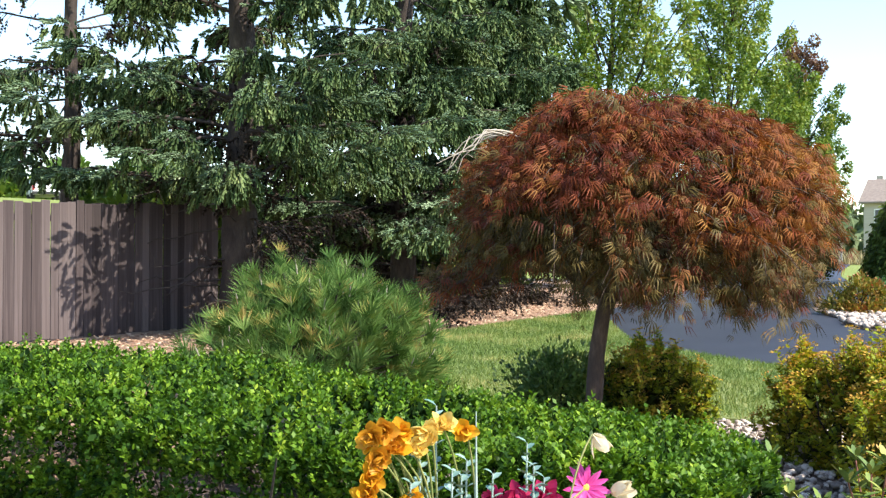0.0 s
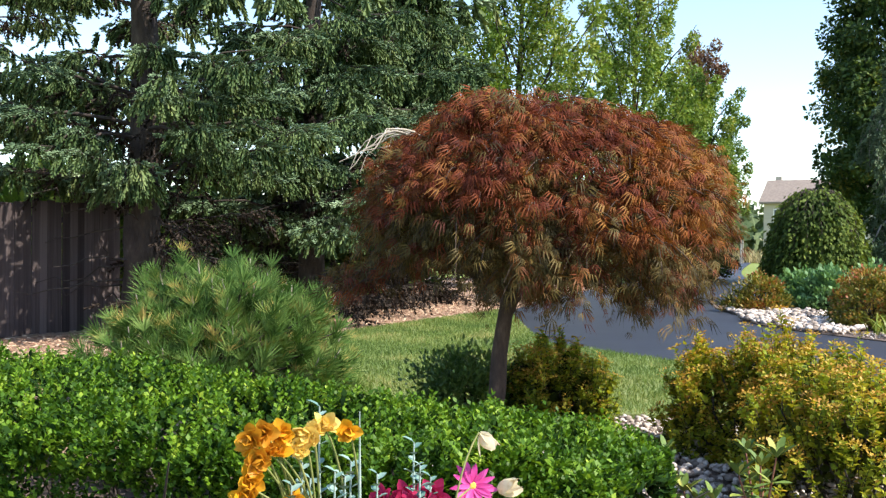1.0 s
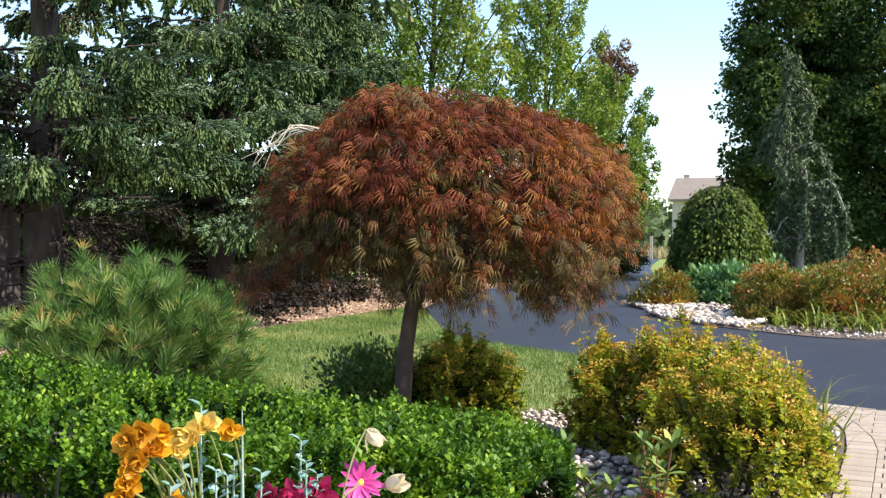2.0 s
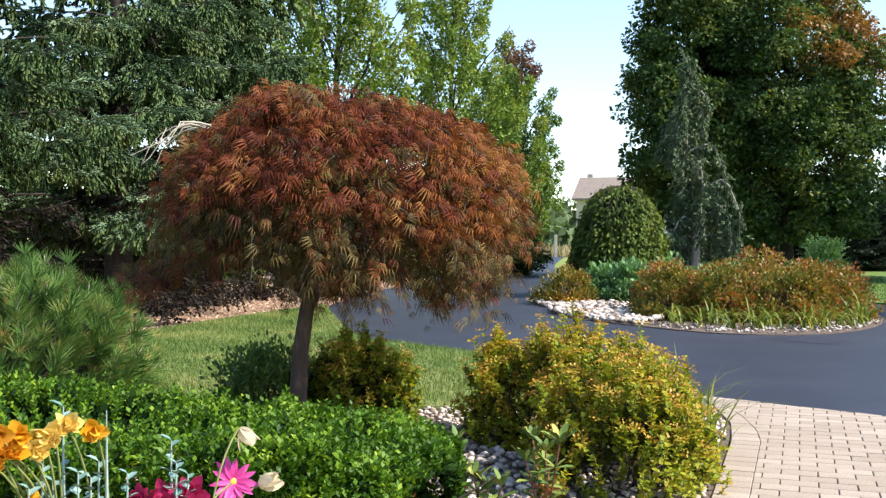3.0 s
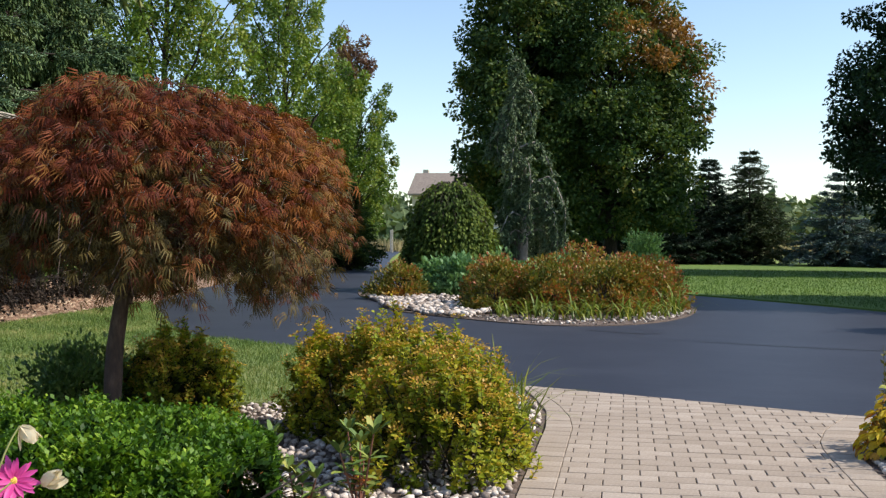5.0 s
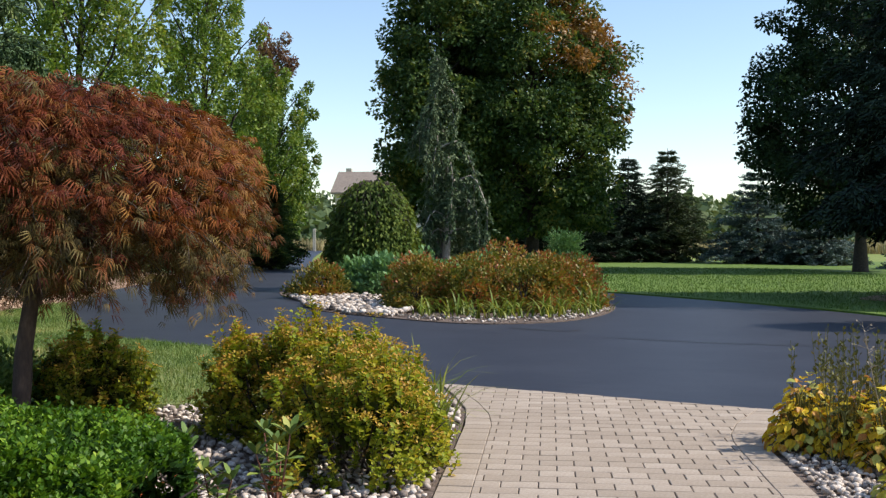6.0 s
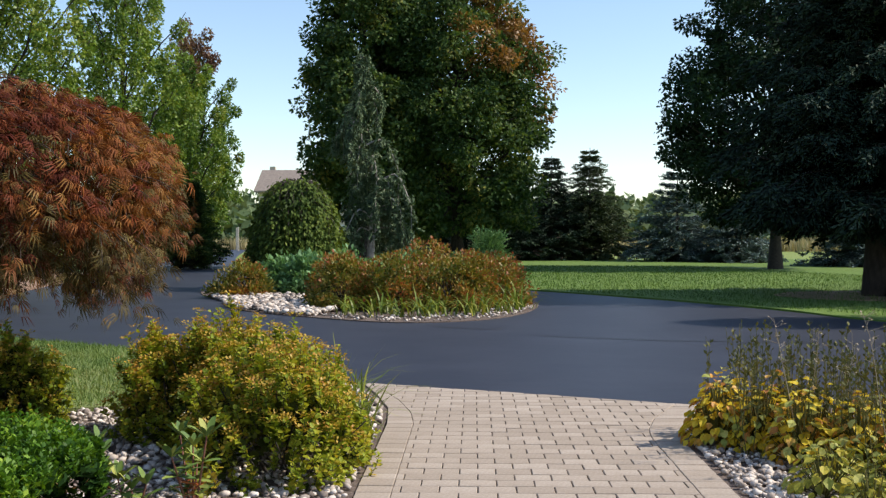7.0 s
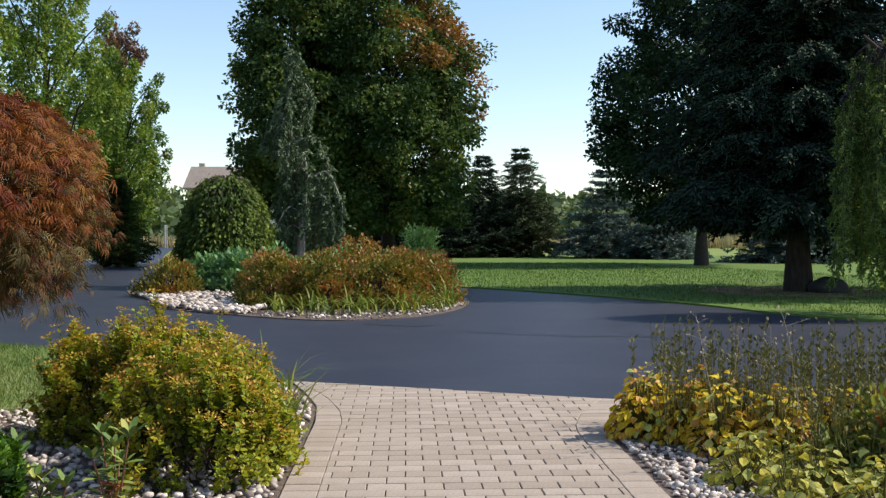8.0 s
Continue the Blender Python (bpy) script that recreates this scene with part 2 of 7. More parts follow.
M_FENCE = rough_material("weathered_cedar", [(0.2, (0.026, 0.018, 0.018)), (0.5, (0.056, 0.041, 0.041)), (0.8, (0.115, 0.09, 0.088))], 7, 0.92, [(26, 0.5, 0.006)], (3.0, 3.0, 0.16), by_object=0.6)


# ------------------------------------------------------------ mesh helpers
def mesh_object(name, verts, faces, material, parent=None, label="", smooth=False):
    """One mesh object from arrays: verts (n, 3) and a list of index arrays, each (m, 3) or (m, 4)."""
    me = bpy.data.meshes.new(name)
    verts = np.asarray(verts, np.float32)
    faces = [np.asarray(f, np.int32) for f in faces if len(f)]
    me.vertices.add(len(verts))
    me.vertices.foreach_set("co", verts.ravel())
    counts = np.concatenate([np.full(len(f), f.shape[1], np.int32) for f in faces])
    flat = np.concatenate([f.ravel() for f in faces])
    me.loops.add(len(flat))
    me.loops.foreach_set("vertex_index", flat)
    me.polygons.add(len(counts))
    me.polygons.foreach_set("loop_start", np.r_[0, np.cumsum(counts)[:-1]].astype(np.int32))
    me.polygons.foreach_set("loop_total", counts)
    if smooth:
        me.polygons.foreach_set("use_smooth", np.ones(len(counts), bool))
    me.update(calc_edges=True)
    me.validate()
    me.materials.append(material)
    ob = new(name, me)
    if parent:
        ob.parent = parent
    if label:
        tagged(ob, label)
    return ob


class Soup:
    """Gathers many pieces into one mesh."""

    def __init__(self):
        self.verts, self.faces, self.count = [], [], 0

    def add(self, verts, faces):
        self.verts.append(np.asarray(verts, float))
        self.faces += [np.asarray(f) + self.count for f in faces if len(f)]
        self.count += len(verts)

    def make(self, name, material, parent=None, label="", smooth=False, kind=""):
        return tagged(mesh_object(name, np.concatenate(self.verts), self.faces, material, parent, label, smooth), kind=kind)


def foliage(name, verts, faces, material, parent, label=""):
    """Leaves or needles too many to count, as one part."""
    return tagged(mesh_object(name, verts, faces, material, parent, label), kind="stuff")


def part(name, bm, material, parent, label="", smooth=False):
    """A bmesh as one mesh object under a thing or a part."""
    me = bpy.data.meshes.new(name)
    bm.to_mesh(me)
    bm.free()
    me.materials.append(material)
    if smooth:
        me.polygons.foreach_set("use_smooth", np.ones(len(me.polygons), bool))
    ob = new(name, me)
    ob.parent = parent
    if label:
        tagged(ob, label)
    return ob


def thing(name, x, y, z, label, category, group="", kind=""):
    ob = new(name)
    ob.empty_display_size = 0.1
    ob.location = (x, y, z)
    return tagged(ob, label, category, group, kind)


def unit(v):
    return v / np.maximum(np.linalg.norm(v, axis=-1, keepdims=True), 1e-9)


def frames(along, roll, up=(0, 0, 1)):
    """Turns (n, 3, 3) whose columns are side, along, normal: y runs along, rolled about it."""
    along = unit(np.asarray(along, float))
    ref = np.where(np.abs(along @ np.array(up, float))[:, None] > 0.97, np.array([1.0, 0, 0]), np.array(up, float))
    side = unit(np.cross(along, ref))
    nor = np.cross(side, along)
    c, s = np.cos(roll)[:, None], np.sin(roll)[:, None]
    return np.stack([c * side + s * nor, along, c * nor - s * side], -1)


def scatter(template, places, turns, scales):
    """Copies of a template (verts, faces) at places; scales (n,) or (n, 3)."""
    tv, tf = template
    n, k = len(places), len(tv)
    scales = np.asarray(scales, float)
    if scales.ndim == 1:
        scales = np.repeat(scales[:, None], 3, 1)
    v = np.einsum("nij,nkj->nki", turns, tv[None] * scales[:, None, :]) + places[:, None, :]
    base = (np.arange(n) * k)[:, None, None]
    return v.reshape(-1, 3), [(f[None] + base).reshape(-1, f.shape[1]) for f in tf]


def sphere_points(n, rng):
    return unit(rng.normal(size=(n, 3)))


def tube(points, radii, sides=7, wobble=0.0, rng=None):
    """A tapered tube along a line of points."""
    p = np.asarray(points, float)
    d = unit(np.gradient(p, axis=0))
    m = frames(d, np.zeros(len(p)), (0.13, 0.21, 0.97) if abs(d[0][2]) < 0.9 else (1, 0, 0))
    a = np.arange(sides) / sides * 2 * np.pi
    r = np.asarray(radii, float)[:, None] * (1 + (rng.normal(size=(len(p), sides)) * wobble if wobble else 0))
    v = p[:, None] + r[..., None] * (np.cos(a)[None, :, None] * m[:, None, :, 0] + np.sin(a)[None, :, None] * m[:, None, :, 2])
    i, j = np.meshgrid(np.arange(len(p) - 1), np.arange(sides), indexing="ij")
    q = np.stack([i * sides + j, i * sides + (j + 1) % sides, (i + 1) * sides + (j + 1) % sides, (i + 1) * sides + j], -1).reshape(-1, 4)
    return v.reshape(-1, 3), [q]


def bend(start, way, length, droop, n=6, rng=None, jitter=0.0):
    """Points of a limb that leaves along way and sinks by droop (negative: rises) at its end."""
    t = np.linspace(0, 1, n)[:, None]
    p = np.asarray(start) + unit(np.asarray(way, float)) * length * t - np.array([0, 0, 1.0]) * droop * t**2
    if jitter:
        p[1:] += rng.normal(size=(n - 1, 3)) * jitter * t[1:]
    return p


# Leaf shapes: y runs from stalk to tip, z is the upper side.
OVAL = (np.array([(0, 0, 0), (0.24, 0.35, 0.07), (0.2, 0.72, 0.05), (0, 1, -0.05), (-0.2, 0.72, 0.05), (-0.24, 0.35, 0.07)]), [np.array([(0, 1, 2, 3), (0, 3, 4, 5)])])
BROAD = (np.array([(0, 0, 0), (0.38, 0.3, 0.08), (0.3, 0.72, 0.04), (0, 1, -0.1), (-0.3, 0.72, 0.04), (-0.38, 0.3, 0.08)]), [np.array([(0, 1, 2, 3), (0, 3, 4, 5)])])
DIAMOND = (np.array([(0, 0, 0), (0.3, 0.5, 0.07), (0, 1, -0.04), (-0.3, 0.5, 0.07)]), [np.array([(0, 1, 2, 3)])])
SLIM = (np.array([(0, 0, 0), (0.1, 0.4, 0.03), (0, 1, -0.06), (-0.1, 0.4, 0.03)]), [np.array([(0, 1, 2, 3)])])


def fingered(lobes=5, spread=44, droop=0.34, width=0.036):
    """A dissected leaf: narrow lobes that fan out from one stalk, arch and hang."""
    v, f = [(0, 0, 0)], []
    for k in range(lobes):
        a = radians(-spread + 2 * spread * k / (lobes - 1))
        length = 1.0 - 0.34 * abs(a) / radians(spread)
        d, s = np.array([math.sin(a), math.cos(a), 0]), np.array([math.cos(a), -math.sin(a), 0])
        tip = np.array([math.sin(a * 0.6), math.cos(a * 0.6), 0])
        b = len(v)
        v += [d * length * 0.45 + s * width + (0, 0, 0.06), d * length * 0.42 + tip * length * 0.52 - np.array([0, 0, droop]), d * length * 0.45 - s * width + (0, 0, 0.06)]
        f += [(0, b, b + 2), (b, b + 1, b + 2)]
    return np.array([np.array(x, float) for x in v]), [np.array(f)]


def bottlebrush(segments=6, tips=3, reach=0.2, forward=0.14, seed=1):
    """A conifer twig one unit long: needle tufts that share one axis, so that a twig is one piece."""
    rng = np.random.default_rng(seed)
    v = [(0, k / segments * 0.97, 0) for k in range(segments + 1)]
    f = []
    for k in range(segments):
        for j in range(tips):
            a = j / tips * 6.283 + k * 1.1
            t = (k + 0.5) / segments
            r = reach * (1.05 - 0.5 * t**2.5) * rng.uniform(0.8, 1.2)
            v.append((math.cos(a) * r, (k + 0.6) / segments * 0.97 + forward * rng.uniform(0.7, 1.2), math.sin(a) * r))
            f.append((k, k + 1, len(v) - 1))
    return np.array(v, float), [np.array(f)]


def plume(segments=5, tips=4, reach=0.22, forward=0.16, seed=5):
    """A plump conifer twig one unit long, closely set with broad overlapping sprays of needles."""
    rng = np.random.default_rng(seed)
    v = [(0, k / segments * 0.95, 0) for k in range(segments + 1)]
    f = []
    for k in range(segments):
        for j in range(tips):
            a = (j + 0.5 * (k % 2)) / tips * 6.283
            r = reach * (1.0 - 0.55 * ((k + 0.5) / segments) ** 3) * rng.uniform(0.8, 1.2) * (0.7 if k == 0 else 1.0)
            v.append((math.cos(a) * r, (k + 0.5) / segments * 0.95 + forward * rng.uniform(0.8, 1.2), math.sin(a) * r))
            f.append((max(k - 1, 0), k + 1, len(v) - 1))
    return np.array(v, float), [np.array(f)]


def tuft(needles=18, spread=0.68, width=0.026, seed=2):
    """A pine tuft: long needles that leave one point in a wide cone about y."""
    rng = np.random.default_rng(seed)
    v, f = [(0, 0, 0)], []
    for k in range(needles):
        a, s = k * 2.4, spread * math.sqrt((k + 0.5) / needles)
        d = np.array([math.cos(a) * math.sin(s * 1.3), math.cos(s * 1.3), math.sin(a) * math.sin(s * 1.3)])
        side = unit(np.cross(d, (0.3, 0.4, 0.9)))
        b, r = len(v), rng.uniform(0.75, 1.05)
        v += [d * 0.35 * r + side * width, d * r, d * 0.35 * r - side * width]
        f.append((0, b, b + 1, b + 2))
    return np.array([np.array(q, float) for q in v]), [np.array(f)]


MAPLE_LEAF = fingered()
TWIG = bottlebrush(4, 3, 0.15, 0.13)
TWIG_FAR = bottlebrush(3, 3, 0.24, 0.2, 3)
PINE_TUFT = tuft()
BRUSH = plume(5, 4, 0.18, 0.15, 5)
BRUSH_FAR = plume(4, 3, 0.2, 0.17, 6)


def poly_inside(poly, x, y):
    """Which points lie inside a closed outline."""
    px, py = np.array(poly, float).T
    inside = np.zeros(len(x), bool)
    for a in range(len(px)):
        b = a - 1
        cross = (py[a] > y) != (py[b] > y)
        with np.errstate(divide="ignore", invalid="ignore"):
            inside ^= cross & (x < (px[b] - px[a]) * (y - py[a]) / (py[b] - py[a]) + px[a])
    return inside


def points_in(poly, n, rng):
    p = np.array(poly, float)
    lo, hi = p.min(0), p.max(0)
    out = np.zeros((0, 2))
    while len(out) < n:
        q = rng.uniform(lo, hi, (n * 2, 2))
        out = np.concatenate([out, q[poly_inside(poly, q[:, 0], q[:, 1])]])
    return out[:n]


def smooth_line(points, step=6, closed=False):
    """A smooth outline through a few plan points (Catmull-Rom)."""
    p = [np.array(q, float) for q in points]
    n, out = len(p), []
    for k in range(n if closed else n - 1):
        a, b, c, d = (p[(k + j) % n] if closed else p[min(max(k + j, 0), n - 1)] for j in (-1, 0, 1, 2))
        for t in np.arange(step) / step:
            out.append(0.5 * (2 * b + (c - a) * t + (2 * a - 5 * b + 4 * c - d) * t * t + (3 * b - a - 3 * c + d) * t**3))
    if not closed:
        out.append(p[-1])
    return [tuple(q) for q in out]


def slab(name, outline, z0, z1, material, parent=None):
    """A flat piece of ground with a real edge."""
    bm = bmesh.new()
    top = [bm.verts.new((x, y, z1)) for x, y in outline]
    low = [bm.verts.new((x, y, z0)) for x, y in outline]
    face = bm.faces.new(top)
    face.normal_update()
    if face.normal.z < 0:
        face.normal_flip()
    for a in range(len(top)):
        b = (a + 1) % len(top)
        bm.faces.new((top[a], top[b], low[b], low[a]))
    bmesh.ops.triangulate(bm, faces=[f for f in bm.faces if len(f.verts) > 4])
    me = bpy.data.meshes.new(name)
    bm.to_mesh(me)
    bm.free()
    me.materials.append(material)
    ob = new(name, me)
    if parent:
        ob.parent = parent
    return ob


# ------------------------------------------------------------ ground
def ground_grid(name, half, cells, z, material):
    """The land as one sheet that reaches the horizon, finer near the middle."""
    s = np.linspace(-1, 1, cells)
    s = np.sign(s) * np.abs(s) ** 3 * half
    x, y = np.meshgrid(s, s, indexing="ij")
    v = np.stack([x, y, np.full_like(x, z)], -1).reshape(-1, 3)
    i, j = np.meshgrid(np.arange(cells - 1), np.arange(cells - 1), indexing="ij")
    q = np.stack([i * cells + j, (i + 1) * cells + j, (i + 1) * cells + j + 1, i * cells + j + 1], -1).reshape(-1, 4)
    return mesh_object(name, v, [q], material)


tagged(ground_grid("ground", 2600, 61, -0.06, M_FIELD), "mown grass land reaching the horizon", "ground", kind="structure")

# The paved drive: a loop round the island, with an arm that leaves to the far left.
DRIVE = smooth_line([(-1.05, 10.36), (0.4, 9.77), (1.95, 9.13), (4.5, 9.0), (8.5, 8.6), (12, 9.0)], 5)
DRIVE += smooth_line([(12, 14.2), (7.5, 16.9), (5.85, 20.4), (4.19, 23.4), (1.7, 26.9), (-1.5, 30.5), (-6.2, 36), (-10.5, 47), (-15.3, 66), (-22.4, 101)], 5)
DRIVE += smooth_line([(-26, 101), (-18.6, 66), (-16.2, 52), (-13.4, 37), (-11.6, 27), (-10.2, 21.5), (-6.6, 14.9), (-5.4, 13.9), (-4.3, 13.2), (-2.6, 12.2), (-1.4, 10.9)], 5)
tagged(slab("road", DRIVE, -0.06, 0.0, M_ASPHALT), "dark smooth asphalt drive looping round a planted island", "driveway", kind="structure")

LAWN = smooth_line([(-10.2, 21.2), (-6.62, 14.85), (-5.42, 13.85), (-4.32, 13.15), (-2.62, 12.1), (-1.6, 11.0)], 6)
LAWN += smooth_line([(-2.0, 9.3), (-3.2, 8.75), (-4.0, 8.5), (-5.0, 8.0), (-7.0, 8.6), (-9.2, 9.0), (-9.72, 13.3), (-9.98, 16.2), (-10.12, 18.8), (-10.24, 20.9)], 6)
tagged(slab("lawn", LAWN, -0.06, 0.03, M_LAWN), "short green lawn with straw patches beside the drive", "lawn", kind="structure")

LAWN_FAR = smooth_line([(14, 14.0), (7.55, 17.05), (5.92, 20.5), (4.25, 23.5), (1.75, 27.0), (-1.4, 30.7), (-6.0, 36.2), (-9.0, 43)], 5) + [(-9, 62), (34, 62), (34, 14.0)]
tagged(slab("lawn_far", LAWN_FAR, -0.06, 0.03, M_LAWN_FAR), "wide green lawn beyond the drive under tall trees", "lawn", kind="structure")

MULCH = smooth_line([(-5.0, 7.9), (-7.0, 8.5), (-9.1, 8.9), (-9.68, 13.3), (-9.94, 16.2), (-10.08, 18.8), (-10.24, 21.6), (-11.7, 27.1), (-13.5, 37.1)], 6) + [(-16, 40), (-24, 40), (-24, 2.0), (-9.0, 2.0), (-6.0, 3.5)]
tagged(slab("mulch_bed", MULCH, -0.06, 0.015, M_MULCH), "reddish brown bark mulch under the spruces and fence", "mulch bed", kind="structure")

FRONT_BED = [(-6.2, 2.0), (-6.2, 3.5), (-5.1, 7.85), (-4.0, 8.4), (-3.2, 8.65), (-2.0, 9.2), (-1.35, 9.9)] + smooth_line([(-1.06, 10.36), (-0.84, 9.6), (-0.68, 8.9), (-0.64, 8.2), (-0.63, 7.0), (-0.63, 2.0)], 5)
tagged(slab("stone_bed", FRONT_BED, -0.06, 0.005, M_BED), "planting bed soil covered in pale river stones", "stone bed", kind="structure")
SIDE_BED = smooth_line([(1.51, 2.0), (1.51, 6.5), (1.53, 7.75), (1.72, 8.4), (1.98, 9.1)], 5) + [(4.5, 8.97), (8.4, 8.55), (8.4, 2.0)]
tagged(slab("side_bed", SIDE_BED, -0.06, 0.005, M_BED), "planting bed soil with grey river stones", "stone bed", kind="structure")
ISLAND = smooth_line([(-5.35, 22.3), (-4.4, 19.9), (-2.85, 18.3), (-1.2, 17.25), (0.3, 18.0), (1.2, 20.3), (1.25, 23.2), (-0.3, 26.6), (-3.2, 29.8), (-6.0, 31.0), (-7.2, 28.5), (-6.6, 25.2)], 6, True)
tagged(slab("island_bed", ISLAND, -0.06, 0.018, M_BED), "planted island with stones in the drive", "planting island", kind="structure")


# ------------------------------------------------------------ fence
def build_fence():
    """Board fence along x = -13.35, from behind the spruce to beyond the left of the view."""
    fence = thing("fence", -13.35, 6.0, 0.0, "weathered grey brown vertical cedar board fence on mulch", "fence")
    rng = np.random.default_rng(5)
    y, k = 12.75 - 6.0, 0
    shapes = []
    for w in (0.13, 0.14, 0.145, 0.16):
        bm = bmesh.new()
        bmesh.ops.create_cube(bm, size=1, matrix=Matrix.Translation((0, 0, 0.5)) @ Matrix.Diagonal((0.019, w, 1, 1)))
        bmesh.ops.bevel(bm, geom=[e for e in bm.edges], offset=0.003, segments=1, affect="EDGES")
        me = bpy.data.meshes.new("board")
        bm.to_mesh(me)
        bm.free()
        me.materials.append(M_FENCE)
        shapes.append((w, me))
    while y > -8.0:
        w, me = shapes[rng.integers(4)]
        b = new("board", me)
        b.parent = fence
        b.location = (rng.normal() * 0.004, y - w / 2, 0.04 + rng.uniform(-0.015, 0.015))
        b.scale = (1, 1, 2.08 - 0.028 * min(4.5, 6.75 - y) + rng.normal() * 0.012)
        b.rotation_euler = (rng.normal() * 0.004, 0, rng.normal() * 0.02)
        y -= w + rng.uniform(0.002, 0.008)
    for z in (0.35, 1.05, 1.8):
        bm = bmesh.new()
        bmesh.ops.create_cube(bm, size=1, matrix=Matrix.Translation((-0.035, -0.6, z)) @ Matrix.Diagonal((0.04, 14.6, 0.09, 1)))
        part("rail", bm, M_FENCE, fence)
    for py in np.arange(-7.6, 6.8, 2.4):
        bm = bmesh.new()
        bmesh.ops.create_cube(bm, size=1, matrix=Matrix.Translation((-0.105, py, 1.0)) @ Matrix.Diagonal((0.09, 0.09, 2.1, 1)))
        part("post", bm, M_FENCE, fence)


build_fence()


# ------------------------------------------------------------ plants: builders
def leaf_cloud(template, centres, radii, per, size, rng, out=0.6, hang=0.25, flat=0.0):
    """Leaves on the outsides of many small clumps; returns verts and faces."""
    n = len(centres) * per
    d = sphere_points(n, rng)
    c = np.repeat(centres, per, 0)
    r = np.repeat(np.asarray(radii), per, 0)
    p = c + d * r * rng.uniform(0.55, 1.08, (n, 1))
    way = d * out + rng.normal(size=(n, 3)) * 0.5 + np.array([0, 0, -hang])
    return scatter(template, p, frames(way, rng.normal(size=n) * (0.9 - flat)), size * rng.uniform(0.7, 1.25, n))


def clumps_in(profile, z0, z1, n, rng, inner=0.45):
    """Clump centres in a round crown: profile(s) gives the radius at height share s."""
    s = rng.uniform(0, 1, n * 3)
    rad = np.array([profile(v) for v in s])
    keep = rng.uniform(0, rad.max(), len(s)) < rad
    s, rad = s[keep][:n], rad[keep][:n]
    a = rng.uniform(0, 2 * np.pi, len(s))
    r = rad * np.sqrt(rng.uniform(inner**2, 1, len(s))) * rng.uniform(0.86, 1.1, len(s))
    return np.stack([np.cos(a) * r, np.sin(a) * r, z0 + s * (z1 - z0)], -1)


def trunk_and_limbs(height, radius, limbs, rng, spread, lean=(0, 0), fork=0.3, sides=9, base=0.0):
    """Tapered trunk with limbs to given points."""
    soup = Soup()
    z = np.linspace(-0.1, height, 9)
    zz = np.clip(z / height, 0, 1) ** 1.5
    line = np.stack([lean[0] * zz, lean[1] * zz, z], -1)
    line[1:-1, :2] += rng.normal(size=(7, 2)) * radius * 0.25
    flare = 1 + 0.55 * np.exp(-np.maximum(z, 0) / (radius * 2.5))
    soup.add(*tube(line, radius * (1 - 0.85 * np.clip(z / height, 0, 1)) * flare, sides, 0.05, rng))
    for end in limbs:
        zb = np.clip(end[2] - spread * np.hypot(end[0], end[1]), height * fork * 0.6, height * 0.92)
        start = np.array([np.interp(zb, z, line[:, 0]), np.interp(zb, z, line[:, 1]), zb])
        t = np.linspace(0, 1, 6)[:, None]
        p = start + (end - start) * t + np.array([0, 0, 1.0]) * np.sin(t * np.pi) * 0.06 * np.linalg.norm(end - start)
        p[1:-1] += rng.normal(size=(4, 3)) * 0.02 * np.linalg.norm(end - start)
        r0 = radius * (1 - 0.85 * zb / height) * 0.5
        soup.add(*tube(p, np.linspace(r0, 0.012, 6), 5))
    return soup


def leafy_tree(name, x, y, height, profile, z0, label, leaf_mat, trunk_r, clumps, per, size, clump_r, seed, top_mat=None, top_from=2.0, group="", bark=M_TWIG, top_side=None, template=DIAMOND):
    rng = np.random.default_rng(seed)
    tree = thing(name, x, y, 0.03, label, "tree", group)
    c = clumps_in(profile, z0, height, clumps, rng)
    trunk_and_limbs(height * 0.93, trunk_r, c[rng.permutation(len(c))[:max(14, clumps // 4)]], rng, 0.8).make("trunk", bark, tree, "grey brown bark", True)
    rad = np.stack([clump_r * rng.uniform(0.75, 1.3, len(c))] * 3, -1) * (1, 1, 0.7)
    chosen = np.zeros(len(c), bool)
    if top_mat:
        chosen = top_side(c) & (rng.uniform(size=len(c)) < 0.8)
    for part_name, mask, mat in (("crown", ~chosen, leaf_mat), ("turned_crown", chosen, top_mat)):
        if mask.any():
            foliage(part_name, *leaf_cloud(template, c[mask], rad[mask], per, size, rng), mat, tree)
    return tree


